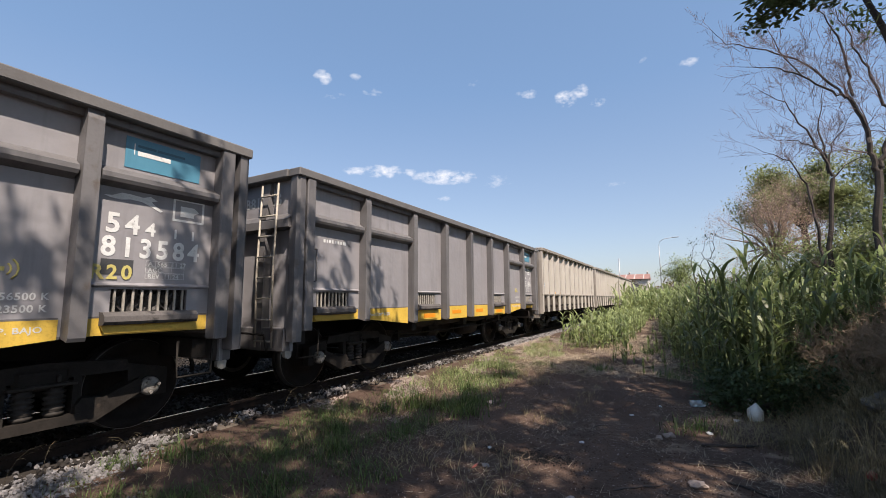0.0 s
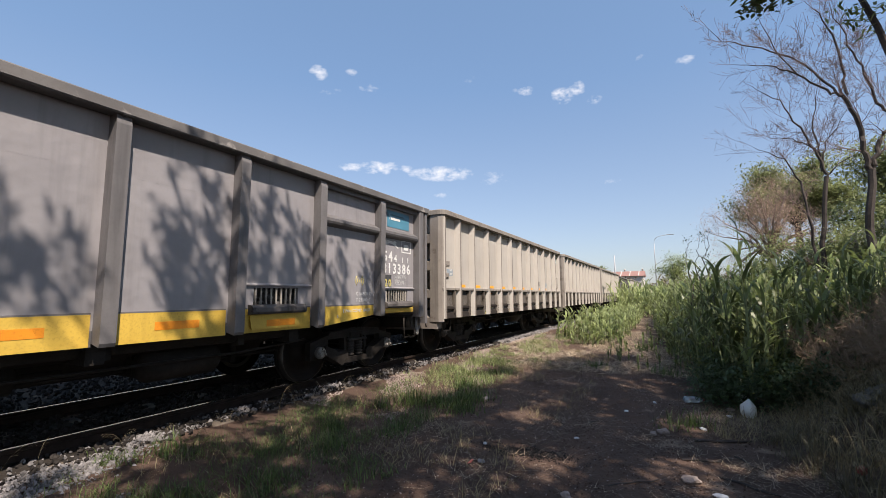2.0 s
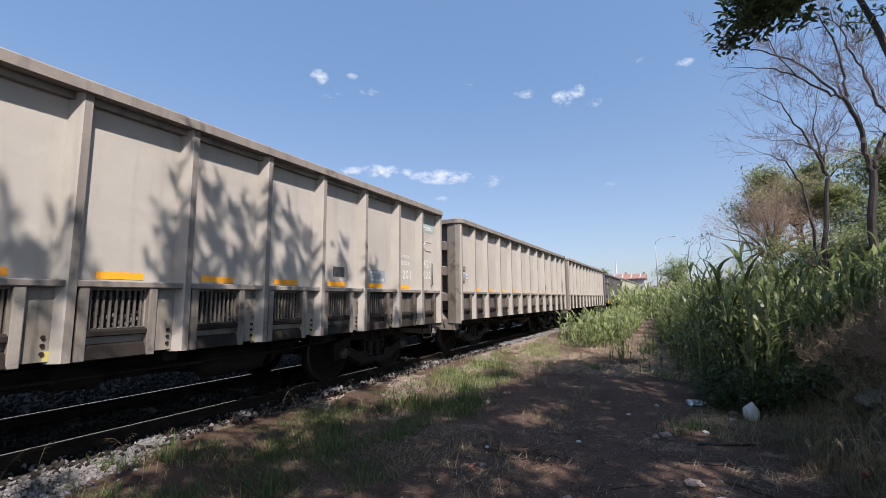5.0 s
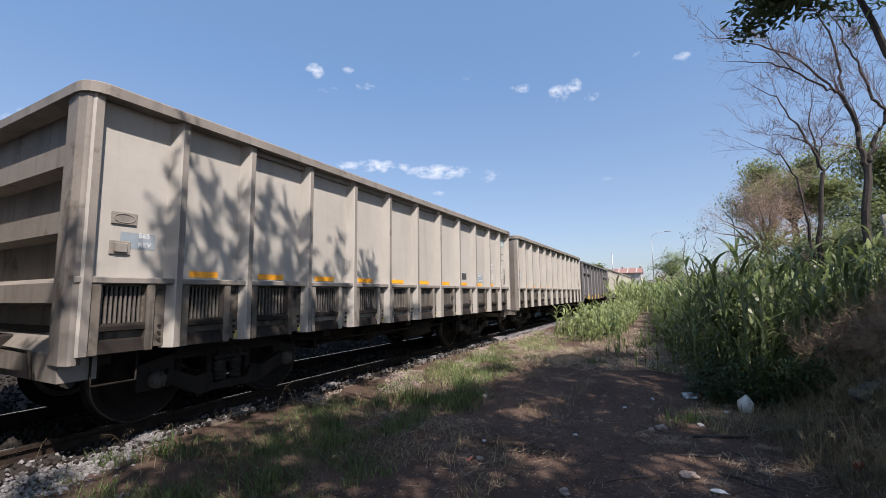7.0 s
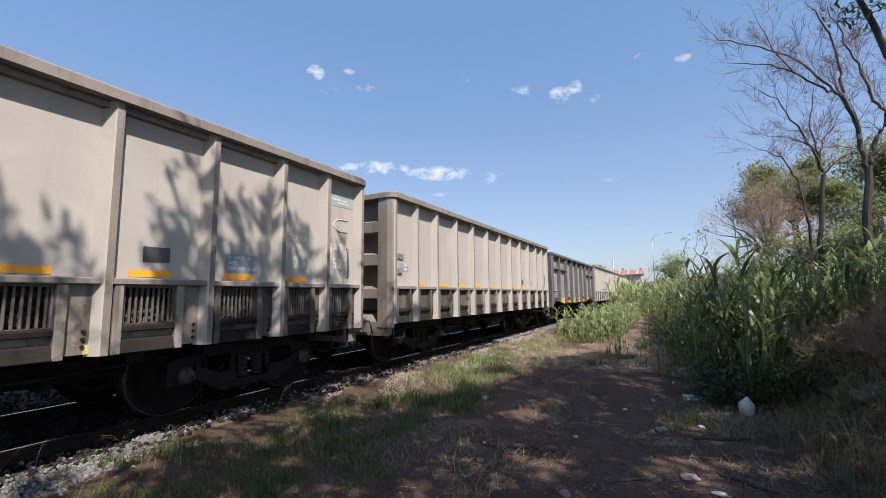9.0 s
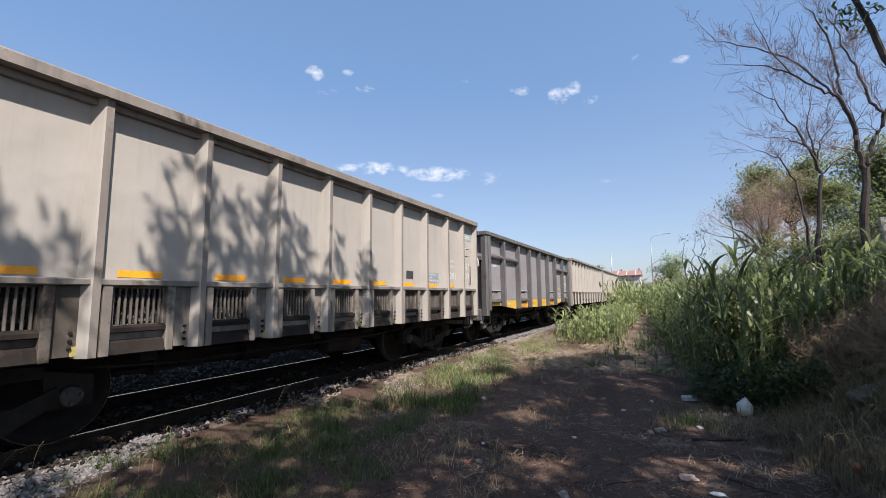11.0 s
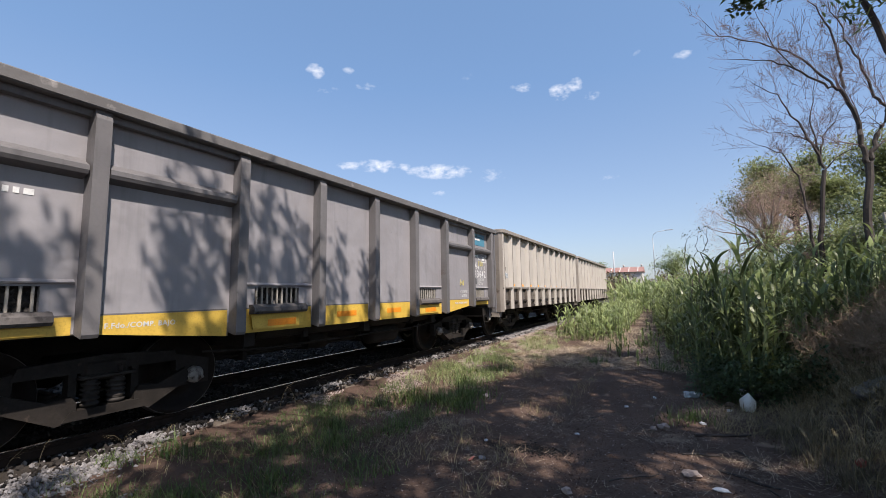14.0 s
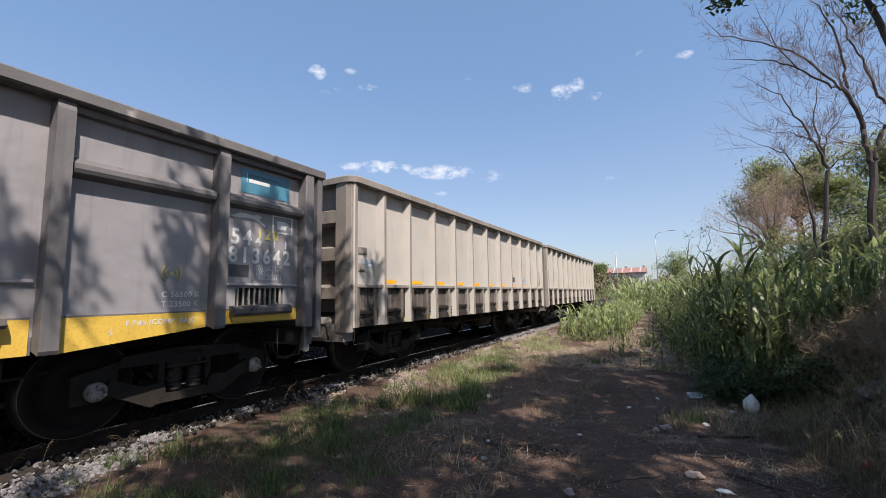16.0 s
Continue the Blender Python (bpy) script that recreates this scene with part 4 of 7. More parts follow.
    if fitting == "wheel":
        handwheel(wagon, LIGHT_IRON, pose(1.20, -0.14, 2.05), 0.27)
        def chain(bm):
            for k in range(15):
                t = k / 14
                c = Vector((1.28 - 0.20 * t, -0.06 - 0.05 * math.sin(t * 3.1), 1.88 - 0.80 * t))
                s = [(math.cos(v) * (0.016 if k % 2 else 0.006), math.cos(v) * (0.006 if k % 2 else 0.016), math.sin(v) * 0.036) for v in np.arange(0, 6.28, 0.785)]
                tube(bm, [c + Vector(q) for q in s], 0.006, 4, True)
        part("brake_chain", kept("brake_chain", chain), LIGHT_IRON, wagon, "hanging brake chain")
        part("wheel_housing", kept("wheel_housing", lambda bm: box(bm, 1.10, 1.42, -0.06, 0.12, 1.98, 2.14, 0.02)), GREY_FRAME, wagon)
    return wagon


def handwheel(wagon, mat, at, r):
    hw = part("handwheel", kept(("handwheel", r), lambda bm: tube(bm, [(r * math.cos(v), 0, r * math.sin(v)) for v in np.arange(0, 6.28, 0.2618)], 0.02, 8, True)), mat, wagon, "spoked hand brake wheel", at)
    for k in range(8):
        part("spoke", kept(("spoke", r), lambda bm: prism(bm, [(-0.03, 0.06), (0.03, 0.06), (0.018, r), (-0.018, r)], 1, -0.008, 0.008)), mat, hw, at=pose(0, 0, 0, 0, 45 * k, 0))
    part("hub", kept("wheel_hub", lambda bm: tube(bm, [(0, -0.05, 0), (0, 0.0, 0), (0, 0.08, 0)], [0.035, 0.075, 0.05], 14)), mat, hw)


CREAM_RIBS = (0.12, 0.83, 1.58, 2.46, 3.34, 4.22, 5.10, 5.98, 6.86, 7.74, 8.62, 9.37, 10.08)


def cream_rib():
    """Pressed rib: panel cream on the slanted flank towards -y, darker frame paint elsewhere."""
    if "cream_rib" not in STORE:
        me = kept("cream_rib", lambda bm: prism(bm, [(1.495, -0.085), (1.53, -0.068), (1.60, -0.030), (1.612, -0.020), (1.612, 0.036), (1.60, 0.042), (1.495, 0.042)], 2, 0.78, 2.90))
        me.materials.append(CREAM_FRAME)
        me.materials.append(CREAM)
        for f in me.polygons:
            f.material_index = int(f.normal.y < -0.4)
    return STORE["cream_rib"]


def cream_hole(k):
    a, b = CREAM_RIBS[k] + 0.07, CREAM_RIBS[k + 1] - 0.07
    w = b - a
    return (a + 0.10 * w, a + 0.66 * w, 1.02, 1.33)


def cream_wagon(y_nose, marks):
    wagon = tagged(new("gondola_wagon"), "dusty cream ribbed steel gondola wagon with orange marks", "railway wagon", "wagons of the train")
    holes = [cream_hole(k) for k in range(12)]
    for side in (1, -1):
        m = None if side > 0 else Matrix.Rotation(math.pi, 4, "Z") @ Matrix.Translation((0, -LENGTH, 0))
        part("side_panel", kept("cream_side", lambda bm: box(bm, 1.46, 1.50, 0.1, LENGTH - 0.1, 1.40, 2.92)), CREAM, wagon, at=m)
        # the sheets over the bogies are black with brake dust and coal
        for k0, k1, paint in ((0, 3, CREAM_SOOT), (3, 9, CREAM_LOW), (9, 12, CREAM_SOOT)):
            y0, y1 = max(CREAM_RIBS[k0], 0.13), min(CREAM_RIBS[k1], LENGTH - 0.13)
            part("lower_panel", kept(("cream_low", k0), side_panel, holes[k0:k1], y0, y1, 0.80, 1.35, 1.48, 1.53), paint, wagon, at=m)
        part("ledge", kept("cream_ledge", lambda bm: box(bm, 1.47, 1.60, 0.05, LENGTH - 0.05, 1.35, 1.405, 0.008)), CREAM_FRAME, wagon, at=m)
        for k, y in enumerate(CREAM_RIBS):
            yy = y if side > 0 else LENGTH - y
            me = cream_rib()
            part("rib", me, CREAM_FRAME, wagon, at=pose(0, yy, 0) if side > 0 else pose(0, yy, 0, 0, 0, 180))
            if side > 0 and k > 0:
                for z in (0.86, 0.92, 0.98):
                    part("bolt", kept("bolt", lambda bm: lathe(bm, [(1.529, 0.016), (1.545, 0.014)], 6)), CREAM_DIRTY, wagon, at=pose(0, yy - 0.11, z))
        for k in range(12):
            a, b = CREAM_RIBS[k] + 0.05, CREAM_RIBS[k + 1] - 0.085
            part("seam", kept(("cream_seam", k), lambda bm: box(bm, 1.499, 1.508, a + 0.02, a + 0.034, 1.41, 2.68)), CREAM, wagon, at=m)
            y0, y1, z0, z1 = holes[k]
            if side > 0:
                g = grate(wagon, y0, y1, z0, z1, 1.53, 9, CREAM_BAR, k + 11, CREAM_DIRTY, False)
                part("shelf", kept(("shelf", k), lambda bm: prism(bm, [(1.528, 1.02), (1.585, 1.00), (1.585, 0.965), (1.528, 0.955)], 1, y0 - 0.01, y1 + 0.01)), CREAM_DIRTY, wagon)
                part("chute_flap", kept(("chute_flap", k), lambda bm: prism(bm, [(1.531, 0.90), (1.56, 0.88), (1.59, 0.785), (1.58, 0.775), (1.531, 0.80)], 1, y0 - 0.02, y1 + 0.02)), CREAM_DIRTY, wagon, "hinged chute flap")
                for yy in (y0 - 0.045, y1 + 0.045):
                    post_mat = CREAM_LOW if 2 < k < 9 else CREAM_SOOT
                    part("grate_post", kept(("grate_post", post_mat.name), lambda bm: box(bm, 1.529, 1.59, -0.035, 0.035, 0.775, 1.349, 0.006)), post_mat, wagon, at=pose(0, yy, 0))
            if side > 0 and k in (1, 2, 4, 6, 7, 9, 10):
                part("sill_mark", kept(("sill_mark", k), lambda bm: box(bm, 1.5305, 1.533, b - 0.02, b + 0.055, 0.80, 0.875)), DULL_YELLOW, wagon, "faded yellow sill mark")
            if 0 < k < 11:
                c, w = (a + b) / 2 - 0.05, (b - a) * 0.24
                part("orange_mark", kept(("orange_mark", k), lambda bm: box(bm, 1.501, 1.504, c - w, c + w, 1.425, 1.485)), ORANGE, wagon, "orange reflective strip", m)
    def rim(bm):
        o, i, r = 1.655, 1.40, 0.16
        def loop(e, rr, z):
            pts = []
            for sx, sy, a0 in ((1, 1, 0), (-1, 1, 90), (-1, -1, 180), (1, -1, 270)):
                for k in range(5):
                    a = radians(a0 + 22.5 * k)
                    pts.append((sx * (e - rr) + rr * math.cos(a), LENGTH / 2 + sy * (LENGTH / 2 - (1.655 - e) - rr) + rr * math.sin(a), z))
            return [bm.verts.new(p) for p in pts]
        rings = [loop(o, r, 2.90), loop(o, r, 2.985), loop(o - 0.015, r, 3.0), loop(i, 0.05, 3.0), loop(i, 0.05, 2.90)]
        n = len(rings[0])
        for a, b in zip(rings, rings[1:] + rings[:1]):
            for k in range(n):
                bm.faces.new((a[k], a[(k + 1) % n], b[(k + 1) % n], b[k]))
        bmesh.ops.recalc_face_normals(bm, faces=bm.faces[:])
    part("top_rail", kept("cream_top", rim), CREAM_FRAME, wagon, "scuffed rounded steel top rail")
    part("under_rail", kept("cream_under_rail", lambda bm: box(bm, 1.499, 1.55, 1.6, LENGTH - 1.6, 2.84, 2.899)), CREAM_FRAME, wagon)
    for s in (1, -1):
        at = pose(0, 0, 0) if s > 0 else pose(0, LENGTH, 0, 0, 0, 180)
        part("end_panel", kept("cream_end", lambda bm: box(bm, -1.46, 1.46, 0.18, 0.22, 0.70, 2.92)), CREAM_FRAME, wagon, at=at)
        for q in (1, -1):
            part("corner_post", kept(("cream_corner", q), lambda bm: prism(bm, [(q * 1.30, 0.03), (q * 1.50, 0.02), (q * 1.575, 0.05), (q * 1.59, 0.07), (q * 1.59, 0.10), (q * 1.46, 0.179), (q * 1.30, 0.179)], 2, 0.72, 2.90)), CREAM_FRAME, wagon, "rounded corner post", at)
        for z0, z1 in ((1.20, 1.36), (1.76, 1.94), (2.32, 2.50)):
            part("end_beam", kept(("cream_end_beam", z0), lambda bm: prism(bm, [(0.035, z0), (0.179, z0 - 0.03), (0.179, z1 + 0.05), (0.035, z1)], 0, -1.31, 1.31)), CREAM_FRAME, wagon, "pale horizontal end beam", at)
        part("end_sill", kept("cream_end_sill", lambda bm: prism(bm, [(0.04, 0.58), (0.30, 0.58), (0.30, 0.98), (0.20, 0.98), (0.04, 0.80)], 0, -1.45, 1.45)), CREAM_FRAME, wagon, at=at)
    part("coal_load", kept("coal_heap_high", coal_heap, 2.45), COAL, wagon, "heaped black coal load")
    part("floor_plate", kept("wagon_floor", lambda bm: box(bm, -1.46, 1.46, 0.15, LENGTH - 0.15, 0.95, 1.0)), IRON, wagon)
    # plates and marks
    part("maker_plate", kept("maker_plate", lambda bm: (box(bm, 1.501, 1.515, 0.30, 0.50, 1.86, 1.97, 0.006), tube(bm, [(1.514, 0.40 + 0.08 * math.cos(v), 1.915 + 0.038 * math.sin(v)) for v in np.arange(0, 6.28, 0.42)], 0.006, 5, True))), CREAM_FRAME, wagon, "cast oval maker's plate")
    part("card_holder", kept("card_holder", lambda bm: (box(bm, 1.501, 1.512, 0.30, 0.46, 1.60, 1.72, 0.004), box(bm, 1.512, 1.53, 0.33, 0.43, 1.62, 1.70, 0.004))), CREAM_FRAME, wagon, "steel card holder")
    plate(wagon, "data_patch", 0.38, 0.66, 1.66, 1.80, BLUE_GREY, "blue-grey stencil patch", t=0.0006)
    writing(wagon, "565", 0.52, 1.76, 0.06, WHITE_PAINT)
    writing(wagon, "REV", 0.52, 1.68, 0.06, WHITE_PAINT)
    a = CREAM_RIBS[11] + 0.08
    plate(wagon, "sign", a + 0.02, CREAM_RIBS[12] - 0.09, 2.52, 2.74, PALE_TEAL, "faded pale teal owner's sign", t=0.002)
    logo_bars(wagon, a + 0.08, 2.60, (0.10, 0.07, 0.13), 0.026, FADED_CREAM, 1.5045)
    logo_bars(wagon, a + 0.20, 2.56, (0.16, 0.07), 0.022, FADED_CREAM, 1.5045)
    writing(wagon, "C 52800 K", CREAM_RIBS[10] + 0.12, 1.95, 0.085, FADED_CREAM, squeeze=0.9)
    writing(wagon, "T 23200 K", CREAM_RIBS[10] + 0.12, 1.84, 0.085, FADED_CREAM, squeeze=0.9)
    def bracket(bm):
        tube(bm, [(1.5015, y, z) for y, z in ((0.30, 0.0), (0.10, 0.0), (0.0, 0.08), (0.10, 0.17), (0.30, 0.17))], 0.010, 5)
    part("emblem", kept("cream_emblem", bracket), FADED_CREAM, wagon, "worn pale painted bracket emblem", pose(0, a + 0.12, 2.16))
    writing(wagon, marks[0], CREAM_RIBS[10] + 0.25, 1.60, 0.20, FADED_CREAM, squeeze=0.8)
    writing(wagon, marks[1], a + 0.02, 1.84, 0.20, FADED_CREAM, squeeze=0.8)
    writing(wagon, marks[2], a + 0.02, 1.63, 0.20, FADED_CREAM, squeeze=0.75)
    plate(wagon, "mark_plate", CREAM_RIBS[8] + 0.30, CREAM_RIBS[8] + 0.53, 1.56, 1.70, PLATE, "small dark painted square")
    plate(wagon, "table_patch", CREAM_RIBS[9] + 0.22, CREAM_RIBS[9] + 0.62, 1.50, 1.70, BLUE_GREY, "grey stencil table patch", t=0.0006)
    for i, t in enumerate(("B  565 11 21", "ACC", "REV  565 12 23")):
        writing(wagon, t, CREAM_RIBS[9] + 0.25, 1.65 - 0.06 * i, 0.05, WHITE_PAINT)
    part("hand_grip", kept("hand_grip", None), CREAM_FRAME, wagon, "bent rod hand grip", pose(0, 9.86, 1.50))
    underframe(wagon, CREAM_FRAME)
    running_gear(wagon, (1.75, 8.63), DARK_CAP)
    handwheel(wagon, IRON, pose(-1.15, -0.06, 1.95, 0, 0, 0), 0.25)
    return wagon


TRAIN = [
    (grey_wagon(0, "813584", "none"), -35.08),
    (grey_wagon(0, "813386", "ladder"), -24.26),
    (cream_wagon(0, ("201", "5421", "5022")), -13.49),
    (cream_wagon(0, ("201", "543", "1527")), -2.58),
    (cream_wagon(0, ("201", "5421", "1439")), 8.27),
    (grey_wagon(0, "813642", "wheel"), 18.90),
    (cream_wagon(0, ("201", "542", "1622")), 29.62),
    (cream_wagon(0, ("201", "541", "1418")), 40.35),
]


def travel(t):
    """How far the train has come by then, from its place at 8 s."""
    return 3.30 * (t - 8) - 0.0105 * (t - 8) ** 2

# ---- plants ----
def ribbons(root, az, length, a0, a1, width, seg, leafy):
    """Bent blades: they leave the root at the angle a0 from upright and end at a1; leafy ones are widest before the middle."""
    n = len(length)
    s = np.linspace(0, 1, seg + 1)
    phi = a0[:, None] + (a1 - a0)[:, None] * s[None, :-1] ** 0.9
    step = (length / seg)[:, None]
    h = np.concatenate([np.zeros((n, 1)), np.cumsum(np.sin(phi) * step, 1)], 1)
    v = np.concatenate([np.zeros((n, 1)), np.cumsum(np.cos(phi) * step, 1)], 1)
    c, d = np.cos(az)[:, None], np.sin(az)[:, None]
    mid = np.stack([root[:, 0:1] + h * c, root[:, 1:2] + h * d, root[:, 2:3] + v], 2)
    w = (np.minimum(1.0, 0.55 + s * 2.2) * (1 - s ** 2.2) if leafy else (1 - s * 0.96)) * 0.5
    off = np.stack([-d * np.ones_like(h), c * np.ones_like(h), np.zeros_like(h)], 2) * (w[None, :] * width[:, None])[:, :, None]
    lo, hi = mid - off, mid + off
    verts = np.stack([lo, hi], 2).reshape(-1, 3)
    base = (np.arange(n) * (2 * (seg + 1)))[:, None] + (np.arange(seg) * 2)[None, :]
    faces = np.stack([base, base + 1, base + 3, base + 2], 2).reshape(-1, 4)
    return verts, faces


def joined(name, pieces, material):
    verts, faces, o = [], [], 0
    for v, f in pieces:
        verts.append(np.asarray(v, float).reshape(-1, 3))
        faces.extend((np.asarray(f) + o).tolist())
        o += len(verts[-1])
    v = np.concatenate(verts)
    me = bpy.data.meshes.new(name)
    me.from_pydata(v.tolist(), [], faces)
    me.materials.append(material)
    return me


def tube_arrays(points, radii, seg=5):
    p = np.array(points, float)
    n = len(p)
    d = np.gradient(p, axis=0)
    d /= np.linalg.norm(d, axis=1)[:, None] + 1e-9
    ref = np.where(np.abs(d[:, 2:3]) < 0.9, np.array([[0, 0, 1.0]]), np.array([[1.0, 0, 0]]))
    u = np.cross(d, ref)
    u /= np.linalg.norm(u, axis=1)[:, None] + 1e-9
    w = np.cross(d, u)
    a = np.arange(seg) * 2 * np.pi / seg
    r = np.array(radii, float)[:, None, None]
    ring = p[:, None, :] + r * (u[:, None, :] * np.cos(a)[None, :, None] + w[:, None, :] * np.sin(a)[None, :, None])
    f = []
    for i in range(n - 1):
        for k in range(seg):
            f.append((i * seg + k, i * seg + (k + 1) % seg, (i + 1) * seg + (k + 1) % seg, (i + 1) * seg + k))
    return ring.reshape(-1, 3), f


def ground_of(xy):
    return np.array([ground_z(x, y) for x, y in xy])


def stuff(name, me, material, label, category):
    return tagged(part(name, me, material), label, category, kind="stuff")


def tall_sorghum(name, xy, height, leaves, seg, rng, label, width=0.047, broad=1.0, leaf=None):
    n = len(xy)
    z = ground_of(xy)
    root = np.column_stack([xy, z])
    lean_az, lean = rng.uniform(0, 6.28, n), rng.uniform(0.0, 0.16, n)
    top = root + np.column_stack([np.cos(lean_az) * lean * height, np.sin(lean_az) * lean * height, height * 0.86])
    stalks = []
    for i in range(n):
        stalks.append(tube_arrays([root[i], (root[i] + top[i]) / 2 + rng.normal(0, 0.01, 3), top[i]], [0.012, 0.010, 0.005], 3))
    plants = tagged(new(name), label, "tall grass", kind="stuff")
    part("stalks", joined("stalks", stalks, REED_STALK), REED_STALK, plants)
    k = np.repeat(np.arange(n), leaves)
    u = np.tile((np.arange(leaves) + 0.5) / leaves, n) + rng.normal(0, 0.04, n * leaves)
    u = np.clip(u, 0.03, 1.0)
    base = root[k] + (top - root)[k] * u[:, None]
    az = np.repeat(rng.uniform(0, 6.28, n), leaves) + np.tile(np.arange(leaves) * 2.6, n) + rng.normal(0, 0.5, n * leaves)
    length = height[k] * rng.uniform(0.17, 0.33, n * leaves) * broad
    a0 = rng.uniform(0.12, 0.75, n * leaves) * (1.25 - 0.6 * u)
    a1 = rng.uniform(1.2, 2.8, n * leaves)
    v, f = ribbons(base, az, length, a0, a1, rng.uniform(0.7, 1.25, n * leaves) * width, seg, True)
    leaf = leaf or REED
    part("leaves", joined("leaves", [(v, f)], leaf), leaf, plants)


def grass_field(name, xy, h0, h1, width, material, rng, label, per=1, lean=(0.05, 0.6, 0.3, 1.6), seg=3, category="grass", spread=0.06):
    k = np.repeat(np.arange(len(xy)), per)
    p = np.asarray(xy)[k] + rng.normal(0, spread, (len(k), 2))
    root = np.column_stack([p, ground_of(p) - 0.01])
    n = len(k)
    v, f = ribbons(root, rng.uniform(0, 6.28, n), rng.uniform(h0, h1, n), rng.uniform(lean[0], lean[1], n), rng.uniform(lean[2], lean[3], n), rng.uniform(0.6, 1.3, n) * width, seg, False)
    return stuff(name, joined(name, [(v, f)], material), material, label, category)


def seed_heads(name, xy, height, rng, label, material=None):
    """Thin bent stems that carry drooping spikelets."""
    n = len(xy)
    root = np.column_stack([xy, ground_of(xy)])
    az = rng.uniform(0, 6.28, n)
    stems, spikes = [], []
    for i in range(n):
        h, t = height * rng.uniform(0.7, 1.2), np.linspace(0, 1, 6)
        d = np.array([math.cos(az[i]), math.sin(az[i]), 0])
        pts = [root[i] + d * (0.45 * h * s ** 2.2) + np.array([0, 0, h * (s - 0.28 * s ** 4)]) for s in t]
        stems.append(tube_arrays(pts, [0.0015] * 6, 3))
        m = 9
        b = np.array([pts[3] * (1 - q) + pts[5] * q for q in np.linspace(0, 1, m)])
        v, f = ribbons(b, az[i] + rng.uniform(-1, 1, m), rng.uniform(0.022, 0.045, m), rng.uniform(1.4, 2.3, m), rng.uniform(2.2, 3.0, m), np.full(m, 0.0055), 2, True)
        spikes.append((v, f))
    material = material or GREY_GRASS
    return stuff(name, joined(name, stems + spikes, material), material, label, "grass")


def scatter(rng, n, x0, x1, y0, y1, keep=None):
    p = np.column_stack([rng.uniform(x0, x1, n), rng.uniform(y0, y1, n)])
    return p if keep is None else p[[bool(keep(x, y)) for x, y in p]]


def reed_edge(y):
    return float(np.interp(y, [6.4, 7.2, 10, 16.5, 28, 60], [1.0, 0.45, 0.0, -0.55, -1.0, -2.0]))


def build_plants():
    rng = np.random.default_rng(11)
    # the dense stand of tall sorghum
    def front(x, y):
        return x > reed_edge(y) + 0.12 * math.sin(y * 3) and y > 6.7 + 0.28 * (x - 0.4) and (x < reed_edge(y) + 1.6 or y < 9.6 + 0.25 * x)
    def deep(x, y):
        return x > reed_edge(y) and y > 8.2 + 0.25 * x and not front(x, y)
    p = scatter(rng, 6200, -1.6, 7.5, 6.4, 30, front)
    tall_sorghum("sorghum_stand", p, rng.uniform(1.35, 2.2, len(p)) * np.interp(p[:, 0], [0.8, 2.2, 4], [1, 0.82, 0.66]) * np.where(p[:, 1] > 9.0, np.interp([x - reed_edge(y) for x, y in p], [0, 0.9], [0.5, 1.0]), 1.0), 10, 6, rng, "dense stand of tall green broad-leaved wild sorghum")
    p = scatter(rng, 2000, -2.0, 11, 8, 60, deep)
    tall_sorghum("sorghum_stand", p, rng.uniform(1.7, 2.4, len(p)) * np.interp(p[:, 0], [0.8, 2.5, 6], [1, 0.85, 0.75]), 7, 4, rng, "tall green wild sorghum further back", 0.08)
    tall_sorghum("tall_sorghum_plant", np.array([[0.86, 7.05], [0.98, 7.2], [0.72, 7.25]]), np.array([2.75, 2.35, 2.2]), 13, 7, rng, "tallest dark sorghum stalks at the front of the stand", 0.055, 0.9)
    # lower patch between path and track, then the rank growth down the line
    p = scatter(rng, 560, -3.5, -1.45, 13.0, 30, lambda x, y: noise.noise((x * 0.8, y * 0.35, 5)) > -0.25 and x < -1.25 - 0.03 * (y - 13))
    tall_sorghum("young_sorghum", p, rng.uniform(0.45, 1.05, len(p)), 7, 5, rng, "low patch of young green sorghum beside the track", 0.06, 1.5, YOUNG_REED)
    p = np.concatenate([scatter(rng, 900, -3.9, 2.0, 29, 75), scatter(rng, 500, -22, -8.5, 40, 120)])
    tall_sorghum("rank_weeds", p, rng.uniform(1.5, 2.6, len(p)), 7, 3, rng, "rank green weeds along the line", 0.13, 1.3, YOUNG_REED)
    p = scatter(rng, 40, -1.6, 0.2, 9, 17, lambda x, y: x < reed_edge(y) - 0.1)
    tall_sorghum("sorghum_seedlings", p, rng.uniform(0.2, 0.5, len(p)), 6, 4, rng, "small green sorghum shoots on the path", 0.04, 1.6)
    # strip of grass between track and path
    def strip(x, y):
        e = np.interp(y, [0, 2, 3, 5, 7, 10, 14], [-1.9, -2.0, -2.3, -2.7, -2.9, -2.9, -2.7])
        return x < e + 0.35 * noise.noise((x * 1.5, y * 1.1, 2)) and noise.noise((x * 1.7, y * 1.2, 9)) > 0.0 + 0.12 * math.sin(y * 2.7)
    p = scatter(rng, 2000, -3.95, -1.6, 0.6, 9, strip)
    grass_field("verge_grass", p, 0.03, 0.21, 0.0062, GRASS, rng, "fresh green grass between the path and the ballast", 11, (0.05, 0.9, 0.6, 2.1), 4, spread=0.05)
    p = scatter(rng, 650, -4.0, -2.3, 8, 32, lambda x, y: noise.noise((x * 1.3, y * 0.7, 4)) > 0.05)
    grass_field("verge_grass", p, 0.08, 0.26, 0.012, YOUNG_REED, rng, "sunlit yellow-green grass further along the verge", 10)
    p = scatter(rng, 1100, -4.15, -2.5, 0.8, 4.6, lambda x, y: noise.noise((x * 2.2, y * 1.7, 51)) > -0.05)
